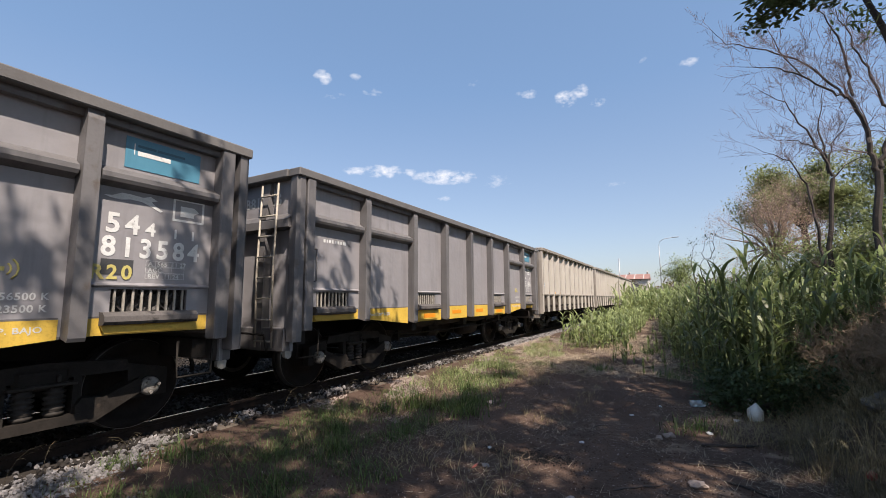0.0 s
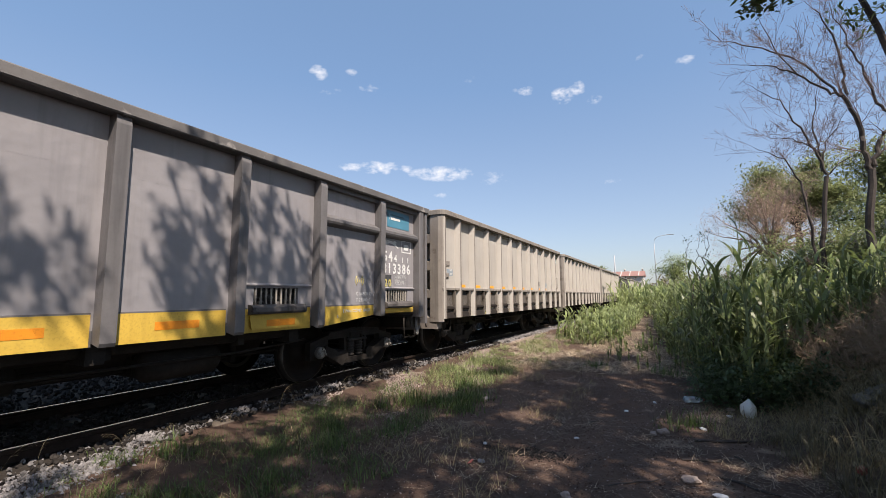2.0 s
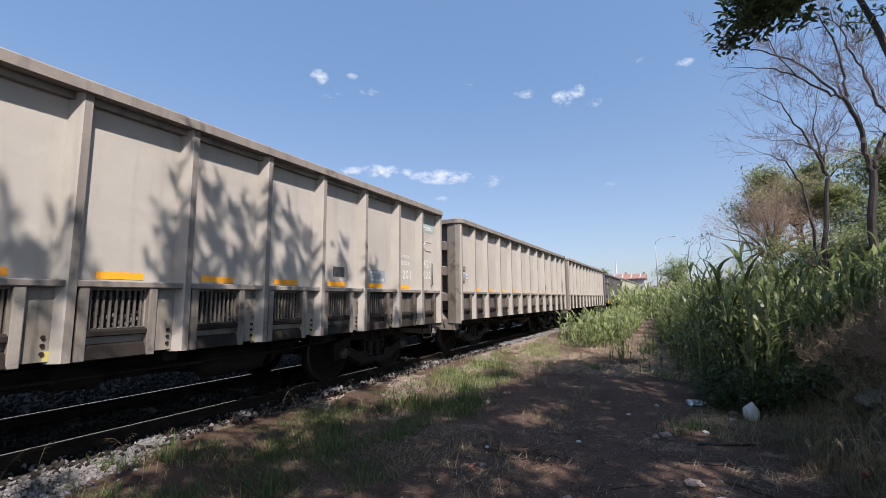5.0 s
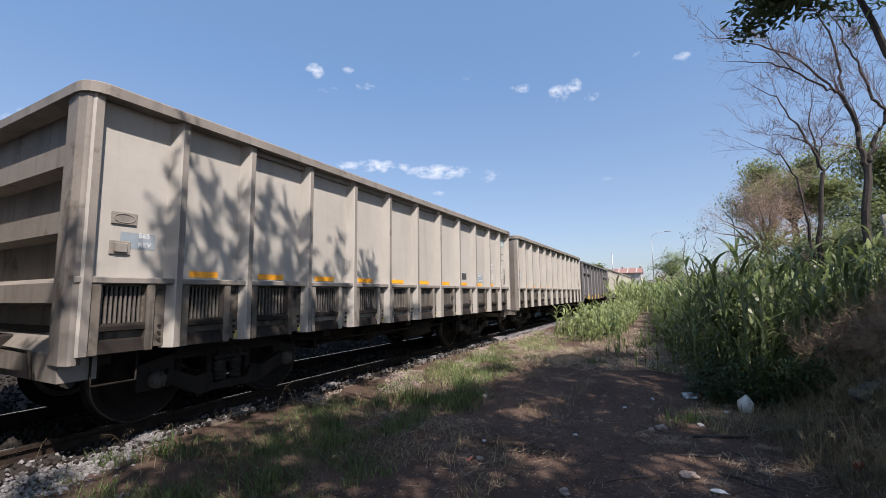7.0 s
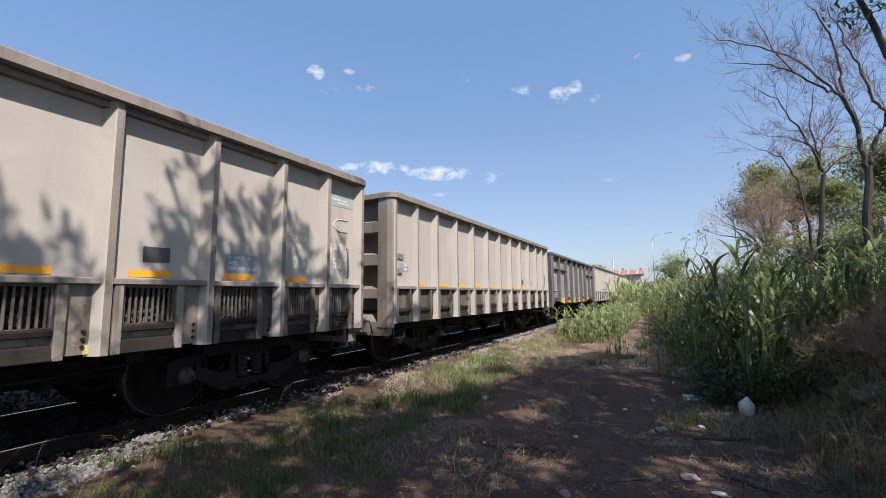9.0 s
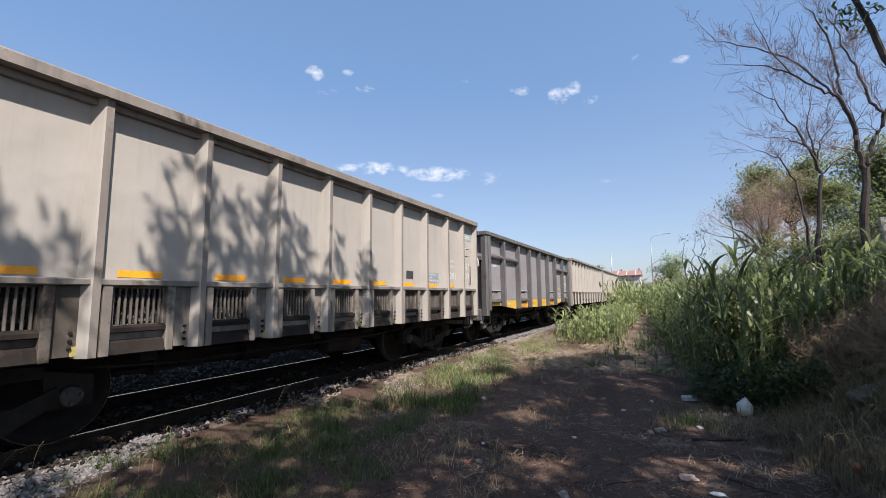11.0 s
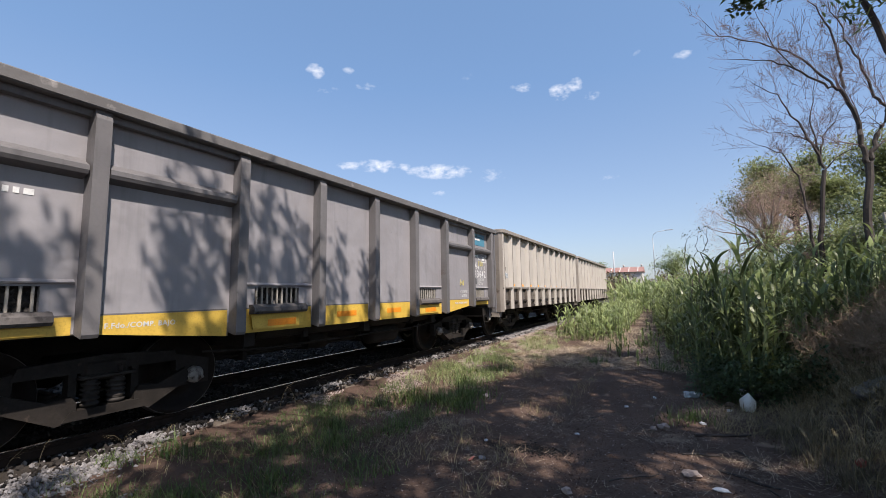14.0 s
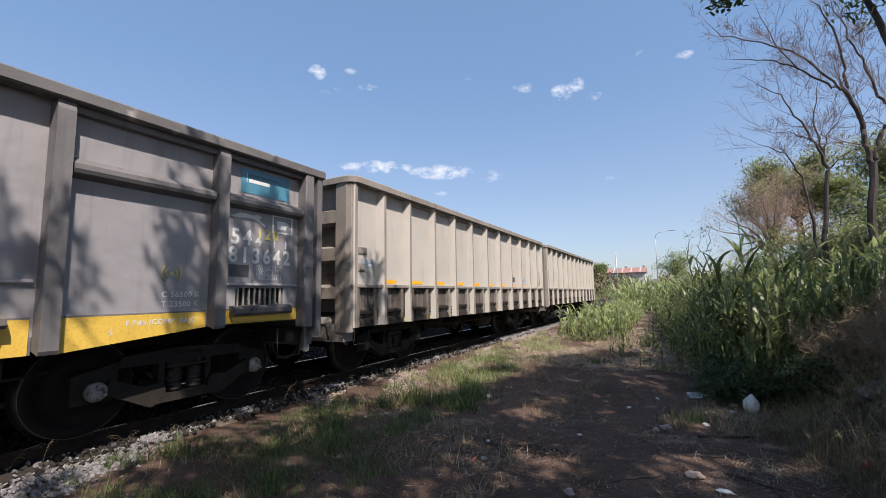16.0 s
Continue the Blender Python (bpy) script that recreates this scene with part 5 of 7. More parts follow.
    grass_field("verge_grass", p, 0.03, 0.15, 0.006, GRASS, rng, "short thin grass on the shaded verge", 9, (0.2, 1.2, 0.7, 2.3), 3)
    p = scatter(rng, 1500, -4.2, -2.7, 6.0, 15, lambda x, y: noise.noise((x * 1.8, y * 1.2, 24)) > -0.02)
    grass_field("verge_grass", p, 0.04, 0.17, 0.009, YOUNG_REED, rng, "short yellow-green grass on the sunlit verge", 9, (0.1, 1.0, 0.6, 2.2), 3)
    p = scatter(rng, 1300, -3.95, -1.2, 0.6, 14, lambda x, y: noise.noise((x * 1.3, y * 1.0, 19)) > 0.0)
    grass_field("dry_verge_grass", p, 0.06, 0.22, 0.006, DRY_GRASS, rng, "dry yellow grass mixed into the verge", 9, (0.3, 1.2, 0.8, 1.9))
    # separate tufts, as they stand
    tufts = [(-4.28, 1.95, 0.20, 90), (-4.18, 2.05, 0.16, 70), (-3.72, 1.72, 0.22, 50), (-2.75, 5.2, 0.30, 140), (-2.45, 5.0, 0.26, 120), (-2.6, 5.6, 0.32, 120), (-3.0, 6.3, 0.30, 120), (-2.9, 7.6, 0.25, 90), (-4.05, 2.35, 0.34, 110), (-2.2, 3.0, 0.20, 60), (-3.3, 3.6, 0.42, 150), (-3.0, 3.3, 0.36, 130), (-2.9, 2.4, 0.36, 130), (-2.7, 3.9, 0.34, 120), (-3.2, 1.9, 0.30, 100), (-1.5, 9.3, 0.22, 70), (-0.2, 8.8, 0.3, 50), (-0.75, 12.5, 0.5, 60), (0.05, 5.6, 0.22, 70), (-3.4, 4.6, 0.4, 120), (-3.1, 5.0, 0.38, 120)]
    for x, y, h, n in tufts:
        n = int(n * (1.0 if y < 5 else 1.7))
        q = rng.normal(0, 0.09 if y < 5 else 0.13, (n, 2)) + np.array([[x, y]])
        v, f = ribbons(np.column_stack([q, ground_of(q)]), rng.uniform(0, 6.28, n), rng.uniform(0.4, 1.1, n) * h * (0.65 if y < 5 else 0.85), rng.uniform(0.02, 0.8, n), rng.uniform(0.5, 2.0, n), rng.uniform(0.006, 0.011, n) * (1.0 if y < 5 else 1.4), 4, False)
        tagged(part("grass_tuft", joined("grass_tuft", [(v, f)], GRASS), GRASS), "upright tuft of fresh green grass on soil", "grass tuft", kind="stuff")
    p = scatter(rng, 170, -4.3, -2.2, 1.2, 8, lambda x, y: noise.noise((x * 2, y * 2, 6)) > -0.1)
    seed_heads("seeding_grass", p, 0.42, rng, "thin seeding grass stems beside the rail")
    # bank on the path's other side: dry and grey-green grass, dark weeds at its foot
    def bank(x, y):
        return x > 0.85 + 0.14 * math.sin(y * 2.1) + 0.12 * max(y - 5, 0) and y < 7.6 + 0.3 * x and math.hypot(x - 0.75, y - 6.0) > 0.5
    p = scatter(rng, 2600, 0.6, 4.5, 1.5, 9.0, bank)
    grass_field("bank_grass", p, 0.10, 0.36, 0.007, GREY_GRASS, rng, "long grey-green grass over the bank", 15, (0.05, 1.1, 0.6, 2.4), 4)
    p = scatter(rng, 2600, 1.0, 4.5, 2.5, 8.5, lambda x, y: bank(x, y) and y > 4.9 - 0.3 * x and noise.noise((x, y, 14)) > -0.15)
    grass_field("bank_dry_grass", p, 0.15, 0.46, 0.006, DRY_GRASS, rng, "dry straw-coloured grass on the bank", 10, (0.05, 1.1, 0.6, 2.4), 4)
    p = scatter(rng, 800, 0.75, 3.2, 2.5, 7.2, bank)
    seed_heads("bank_seed_heads", p, 0.5, rng, "nodding dry seed heads on the bank", DRY_GRASS)
    # pale dead tufts and trampled straw round the rubbish
    p = np.concatenate([rng.normal(0, 0.10, (9, 2)) + np.array([[1.02, 6.15]]), rng.normal(0, 0.09, (6, 2)) + np.array([[1.16, 5.85]]), scatter(rng, 90, 0.3, 1.2, 5.2, 6.4)])
    grass_field("dead_straw", p, 0.08, 0.30, 0.007, DRY_GRASS, rng, "pale dead straw trampled round the rubbish", 9, (0.2, 1.4, 0.8, 2.2), 4)
    wood, tips = [], []
    for _ in range(130):
        x, y = rng.uniform(1.65, 3.4), rng.uniform(5.8, 7.9)
        branch_out(rng, (x, y, ground_z(x, y)), (rng.normal(0, 0.35), rng.normal(0, 0.35), 1.0), 0.42, 0.004, 3, wood, tips, 0.0, 0.24)
    stuff("dry_shrubs", joined("dry_shrubs", wood, BROWN_TWIG), BROWN_TWIG, "dead brown twiggy shrubs on the bank", "shrubs")
    p = scatter(rng, 420, 0.15, 1.5, 6.3, 8.6, lambda x, y: x > 0.28 + 0.1 * math.sin(y * 5))
    n = len(p)
    k = np.repeat(np.arange(n), 34)
    z = ground_of(p)
    base = np.column_stack([p[k] + rng.normal(0, 0.09, (len(k), 2)), z[k] + rng.uniform(0.02, 0.62, len(k)) * rng.uniform(0.4, 1, n)[k]])
    v, f = ribbons(base, rng.uniform(0, 6.28, len(k)), rng.uniform(0.04, 0.10, len(k)), rng.uniform(0.6, 1.6, len(k)), rng.uniform(1.4, 2.4, len(k)), rng.uniform(0.015, 0.035, len(k)), 2, True)
    stuff("weed_clump", joined("weed_clump", [(v, f)], BUSH_LEAF), BUSH_LEAF, "dark low weeds at the foot of the sorghum", "weeds")
    # litter of straw and small clods
    p = scatter(rng, 17000, -3.4, 1.6, 1.6, 15, lambda x, y: noise.noise((x * 1.2, y * 1.0, 33)) + 0.25 * noise.noise((x * 5, y * 5, 3)) > 0.05)
    n = len(p)
    v, f = ribbons(np.column_stack([p, ground_of(p) + 0.006]), rng.uniform(0, 6.28, n), rng.uniform(0.03, 0.16, n) * rng.uniform(0.5, 1.3, n), rng.uniform(1.35, 1.55, n), rng.uniform(1.5, 1.72, n), rng.uniform(0.0018, 0.0045, n), 2, False)
    stuff("straw_litter", joined("straw_litter", [(v, f)], STRAW), STRAW, "scattered dry straw on the trodden soil", "straw")
    for x, y, r, m in ((-1.55, 3.5, 0.28, 200), (-2.55, 3.9, 0.22, 260), (-2.3, 4.3, 0.2, 160), (0.38, 5.9, 0.22, 500), (0.55, 4.35, 0.18, 240), (1.0, 4.3, 0.2, 260), (-3.0, 5.9, 0.3, 300), (-0.2, 4.9, 0.2, 200), (-2.6, 7.4, 0.35, 300), (-1.2, 5.0, 0.25, 160)):
        q = rng.normal(0, r, (m, 2)) + np.array([[x, y]])
        v, f = ribbons(np.column_stack([q, ground_of(q) + rng.uniform(0.0, 0.035, m)]), rng.uniform(0, 6.28, m), rng.uniform(0.06, 0.22, m), rng.uniform(1.1, 1.6, m), rng.uniform(1.4, 1.8, m), rng.uniform(0.002, 0.004, m), 2, False)
        stuff("straw_heap", joined("straw_heap", [(v, f)], STRAW), STRAW, "loose heap of dry straw on the soil", "straw")
    p = scatter(rng, 34000, -4.2, 0.3, 8.5, 34, lambda x, y: noise.noise((x * 0.9, y * 0.7, 35)) > -0.15)
    n = len(p)
    v, f = ribbons(np.column_stack([p, ground_of(p) + 0.008]), rng.uniform(0, 6.28, n), rng.uniform(0.08, 0.5, n), rng.uniform(1.3, 1.55, n), rng.uniform(1.5, 1.75, n), rng.uniform(0.006, 0.016, n), 2, False)
    stuff("straw_litter", joined("straw_litter", [(v, f)], STRAW), STRAW, "sunlit dry stalks across the far path", "straw")
    def clods(r):
        x, y = r.uniform(-3.2, 1.5), 1.8 + 12 * r.random() ** 1.4
        return x, y, ground_z(x, y)
    stuff("soil_clods", stone_mesh("soil_clods", 14000, clods, 0.010, SOIL, 21), SOIL, "small dark crumbs of soil on the path", "soil")
    def spill(r):
        x, y = r.gauss(-1.32, 0.20), r.gauss(3.98, 0.07)
        return x, y, ground_z(x, y) + 0.002
    stuff("coal_crumbs", stone_mesh("coal_crumbs", 1300, spill, 0.009, DARK_STONE, 23), DARK_STONE, "spilt black coal crumbs on the path", "coal")
    stuff("pebbles", stone_mesh("pebbles", 5200, clods, 0.007, PINK_STONE, 22), PINK_STONE, "pale pebbles and scraps on the path", "pebbles")




# ---- trees ----
def bare_twigs(rng, start, way, length, radius, depth, out):
    """Straight thin leafless shoots that fork at narrow angles."""
    n = 4
    pts, p, d = [np.array(start, float)], np.array(start, float), np.array(way, float)
    d /= np.linalg.norm(d)
    for i in range(n):
        d = d + rng.normal(0, 0.07, 3) + np.array([0, 0, 0.03])
        d /= np.linalg.norm(d)
        p = p + d * length / n
        pts.append(p.copy())
    radii = [max(radius * (1 - 0.7 * i / n), 0.0022) for i in range(n + 1)]
    out.append(tube_arrays(pts, radii, 5 if radius > 0.015 else 3))
    if depth:
        for i in range(1, n + 1):
            for _ in range(1 if i < n else 2):
                if i < n and rng.random() < 0.12:
                    continue
                s = d + rng.normal(0, 0.48, 3)
                bare_twigs(rng, pts[i], s, length * rng.uniform(0.5, 0.85), max(radii[i] * 0.68, 0.0028), depth - 1, out)


def branch_out(rng, start, way, length, radius, depth, out, tips, droop=0.0, wander=0.28):
    n = 5
    pts, p, d = [np.array(start, float)], np.array(start, float), np.array(way, float)
    d /= np.linalg.norm(d)
    for i in range(n):
        d = d + rng.normal(0, wander / 2, 3) + np.array([0, 0, -droop])
        d /= np.linalg.norm(d)
        p = p + d * length / n
        pts.append(p.copy())
    radii = [radius * (1 - 0.72 * i / n) for i in range(n + 1)]
    out.append(tube_arrays(pts, radii, 6 if radius > 0.03 else 4 if radius > 0.012 else 3))
    if depth == 0:
        tips.append((pts[-1], d))
        tips.append((pts[3], d))
        return
    for i in range(2, n + 1):
        for _ in range(1 if i < n else 2):
            s = d + rng.normal(0, 0.62 if wander > 0.2 else 0.5, 3)
            s[2] += 0.12
            branch_out(rng, pts[i], s, length * rng.uniform(0.45, 0.72), max(radii[i] * 0.62, 0.003), depth - 1, out, tips, droop, wander)


def along(rng, pts, radii, out, tips, depth, length, spacing, lift=0.25, wander=0.28):
    """A limb along given points, with side branches."""
    fine, rr = [], []
    for i in range(len(pts) - 1):
        a, b = np.array(pts[i], float), np.array(pts[i + 1], float)
        for q in np.linspace(0, 1, 5)[:-1]:
            fine.append(a * (1 - q) + b * q + rng.normal(0, 0.02, 3))
            rr.append(radii[i] * (1 - q) + radii[i + 1] * q)
    fine.append(np.array(pts[-1], float))
    rr.append(radii[-1])
    out.append(tube_arrays(fine, rr, 8 if radii[0] > 0.05 else 6))
    run = 0.0
    for i in range(1, len(fine)):
        run += np.linalg.norm(fine[i] - fine[i - 1])
        while run > spacing:
            run -= spacing
            d = fine[i] - fine[i - 1]
            d = d / (np.linalg.norm(d) + 1e-9) + rng.normal(0, 0.6, 3)
            d[2] += lift
            if wander < 0.2:
                bare_twigs(rng, fine[i], d, length * rng.uniform(0.5, 1.3), max(rr[i] * 0.34, 0.0045), depth if rr[i] > 0.013 else depth - 1, out)
            else:
                branch_out(rng, fine[i], d, length * rng.uniform(0.6, 1.2), max(rr[i] * 0.30, 0.0036), depth, out, tips, 0.0, wander)
    d = np.array(pts[-1], float) - np.array(pts[-2], float)
    if wander < 0.2:
        bare_twigs(rng, pts[-1], d, length * 0.5, max(radii[-1] * 0.9, 0.005), depth - 2, out)
        return
    branch_out(rng, pts[-1], d, length, radii[-1] * 0.9, depth, out, tips, 0.0, wander)


def leaf_cloud(rng, centres, per, size, spread, width=0.4, droop=0.9):
    n = len(centres) * per
    c = np.repeat(np.array(centres), per, axis=0)
    base = c + rng.normal(0, 1, (n, 3)) * np.array([spread, spread, spread * 0.75])
    return ribbons(base, rng.uniform(0, 6.28, n), rng.uniform(0.6, 1.3, n) * size, rng.uniform(0.3, 2.0, n), rng.uniform(1.2, 2.6, n), rng.uniform(0.7, 1.2, n) * size * width, 2, True)


def tree(name, label, limbs, seed, depth, length, spacing, bark, leaf=None, per=0, leaf_size=0.1, spread=0.25, thin=1.0):
    rng = np.random.default_rng(seed)
    t = tagged(new(name), label, "tree")
    wood, tips, first = [], [], []
    for i, (pts, radii) in enumerate(limbs):
        radii = [v * thin for v in radii]
        if i == 0:
            along(rng, pts, radii, first, tips, 0, 0.01, 999)
        else:
            limb = []
            along(rng, pts, radii, limb, tips, depth, length, spacing, 0.25, 0.28 if leaf else 0.13)
            (wood if leaf else first).append(limb[0])
            wood += limb[1:]
    part("trunk", joined("trunk", first, BARK), BARK, t)
    part("crown_wood", joined("crown_wood", wood, bark), bark, t)
    if leaf:
        part("crown", joined("crown", [leaf_cloud(rng, [p for p, d in tips], per, leaf_size, spread)], leaf), leaf, t)
    return t


def round_tree(name, label, base, height, crown, seed, leaf, n_limbs=9, per=26, leaf_size=0.16, spread=0.32, depth=1, bark=None, dip=-0.25):
    """A free-standing tree: crown is (x, y, z, radius across, radius up)."""
    rng = np.random.default_rng(seed)
    cx, cy, cz, ra, ru = crown
    limbs = [([base, ((base[0] + cx) / 2, (base[1] + cy) / 2, (base[2] + cz - ru) / 2), (cx, cy, cz - ru * 0.55)], [height * 0.028, height * 0.022, height * 0.016])]
    for k in range(n_limbs):
        a, e = k * 2.4 + rng.uniform(-0.4, 0.4), rng.uniform(dip, 1.2)
        r = rng.uniform(0.7, 1.0)
        end = (cx + ra * r * math.cos(a) * math.cos(e), cy + ra * r * math.sin(a) * math.cos(e), cz + ru * r * math.sin(e))
        mid = (cx * 0.55 + end[0] * 0.45, cy * 0.55 + end[1] * 0.45, cz * 0.62 + end[2] * 0.38 - ru * 0.1)
        limbs.append(([(cx, cy, cz - ru * 0.55), mid, end], [height * 0.013, height * 0.008, height * 0.004]))
    return tree(name, label, limbs, seed, depth, ra * 0.42, ra * 0.22, bark or BARK, leaf, per, leaf_size, spread)


def build_trees():
    # leafless tree whose forked trunk stands in the sorghum
    tree("bare_tree", "leafless grey-brown tree with a forked trunk above the sorghum", [
        ([(3.58, 12.0, 0.5), (3.74, 12.0, 2.8), (3.85, 12.0, 4.05)], [0.15, 0.12, 0.11]),
        ([(3.85, 12.0, 4.05), (3.78, 12.0, 4.5), (3.75, 12.0, 5.1), (3.54, 12.0, 5.75)], [0.090, 0.082, 0.075, 0.062]),
        ([(3.54, 12.0, 5.75), (3.25, 11.9, 5.91), (2.74, 11.8, 6.40), (2.19, 11.7, 6.70), (1.50, 11.6, 6.86)], [0.046, 0.038, 0.028, 0.018, 0.006]),
        ([(3.46, 12.0, 5.83), (3.10, 12.1, 6.48), (2.78, 12.2, 6.98), (2.01, 12.2, 7.50), (1.45, 12.2, 7.80), (1.12, 12.2, 8.35)], [0.042, 0.036, 0.030, 0.022, 0.014, 0.005]),
        ([(3.59, 12.0, 5.78), (3.66, 12.2, 6.30), (3.60, 12.3, 7.35), (3.27, 12.4, 8.20)], [0.050, 0.042, 0.032, 0.014]),
        ([(2.74, 11.8, 6.40), (2.43, 12.0, 7.18), (2.18, 12.1, 8.25)], [0.026, 0.018, 0.006]),
        ([(3.85, 12.0, 4.05), (4.01, 12.1, 4.54), (4.28, 12.1, 5.15), (4.70, 12.2, 6.3)], [0.085, 0.075, 0.060, 0.03]),
        ([(4.28, 12.1, 5.15), (4.05, 12.0, 5.50), (3.93, 12.0, 6.14), (3.75, 12.1, 6.95), (3.56, 12.2, 7.95)], [0.052, 0.045, 0.036, 0.026, 0.010])], 5, 3, 0.52, 0.42, TWIG, thin=0.62)
    tree("bare_tree", "leafless thin tree with upright pinkish twigs", [
        ([(3.60, 15.0, 0.6), (3.67, 15.0, 2.8), (3.90, 15.0, 4.67)], [0.10, 0.085, 0.07]),
        ([(3.90, 15.0, 4.67), (3.69, 15.0, 5.45), (3.43, 15.0, 6.11), (3.05, 15.0, 7.04), (2.42, 15.0, 7.63)], [0.055, 0.045, 0.034, 0.020, 0.006]),
        ([(3.82, 15.0, 4.84), (3.83, 15.1, 5.45), (3.75, 15.2, 6.15), (3.96, 15.2, 7.30)], [0.045, 0.034, 0.024, 0.008]),
        ([(3.83, 15.0, 4.97), (3.98, 15.0, 5.59), (4.43, 15.0, 6.39)], [0.034, 0.024, 0.008]),
        ([(3.90, 15.0, 4.67), (4.19, 15.0, 4.99), (4.61, 15.0, 5.23)], [0.03, 0.02, 0.006]),
        ([(3.66, 15.0, 5.52), (3.22, 14.9, 5.79), (2.64, 14.9, 6.00)], [0.026, 0.016, 0.005]),
        ([(3.50, 15.0, 1.6), (3.45, 15.0, 3.26), (3.33, 15.0, 4.56), (3.04, 15.0, 5.26), (2.29, 15.0, 5.80)], [0.06, 0.05, 0.036, 0.02, 0.006])], 6, 3, 0.60, 0.38, TWIG, thin=0.72)
    round_tree("brown_tree", "half-dry tree with sparse brown leaves", (4.2, 25, 0.6), 6, (4.2, 25, 4.2, 2.0, 1.9), 7, BROWN_LEAF, 24, 3, 0.075, 0.16, 2, PALE_TWIG, -0.9)
    round_tree("leafy_tree", "green leafy tree behind the sorghum", (7.0, 32, 0.5), 10, (6.75, 32, 6.6, 2.1, 2.0), 8, LEAF, 15, 34, 0.24, 0.34)
    round_tree("leafy_tree", "green leafy tree behind the bare trees", (6.0, 20, 0.5), 7, (7.1, 19, 4.3, 1.6, 1.6), 9, LEAF, 15, 22, 0.16, 0.28)
    round_tree("leafy_tree", "low dense green tree beyond the bank", (6.2, 14, 0.5), 5, (6.5, 14, 2.6, 1.6, 1.3), 10, LEAF, 13, 24, 0.13, 0.26)
    round_tree("small_tree", "small feathery green tree by the lamp post", (0.6, 60, 0.0), 6, (0.2, 60, 4.1, 1.7, 1.5), 12, YOUNG_REED, 9, 9, 0.26, 0.4)
    round_tree("small_tree", "small round far tree beside the track", (-22.0, 150, 0.0), 9, (-22.0, 150, 6.6, 3.0, 2.4), 13, LEAF, 9, 22, 0.7, 0.8)
    for x, y, z, ra, ru, s in ((4.9, 21, 2.1, 1.7, 1.5, 21), (7.4, 22, 2.6, 2.0, 1.9, 22), (8.2, 17, 2.4, 1.8, 1.7, 24), (10.5, 24, 3.4, 2.6, 2.6, 25), (5.6, 17, 1.9, 1.3, 1.2, 26)):
        round_tree("leafy_bush", "dense green bush behind the sorghum", (x, y, 0.3), 3, (x, y, z, ra, ru), s, LEAF, 13, 18, 0.17, 0.28)
    # slender leafy shoots in front of the sky
    for x, y, h, s in ((0.35, 11.5, 2.6, 1), (0.50, 10.5, 2.45, 2), (0.62, 9.6, 2.5, 3)):
        rng = np.random.default_rng(40 + s)
        t = tagged(new("sapling"), "slender sapling with small leaves rising above the sorghum", "sapling")
        wood, tips = [], []
        along(rng, [(x, y, 0.2), (x + 0.06, y, h * 0.6), (x - 0.05, y, h * 0.86), (x + 0.03, y, h)], [0.02, 0.014, 0.009, 0.005], wood, tips, 0, 0.28, 0.30)
        part("stem", joined("stem", wood, BARK), BARK, t)
        tips = [p for p in tips if p[0][2] > h * 0.55]
        part("crown", joined("crown", [leaf_cloud(rng, [p for p, d in tips], 6, 0.065, 0.06)], BUSH_LEAF), BUSH_LEAF, t)
    shade_trees()


def gap_limit(x, y):
    """How closed the crown is over a place on the ground: thin above the verge, thick above the near path."""
    path = float(np.interp(y, [3.4, 4.6, 8.0], [0.46, 0.37, 0.32])) + 0.08 * smooth(0.6, 1.2, x)
    verge = float(np.interp(y, [2.6, 3.8, 6.5], [0.42, 0.27, 0.22]))
    here = path + (verge - path) * smooth(-2.3, -2.9, x)
    return here + (0.25 - here) * smooth(-3.7, -4.1, x)


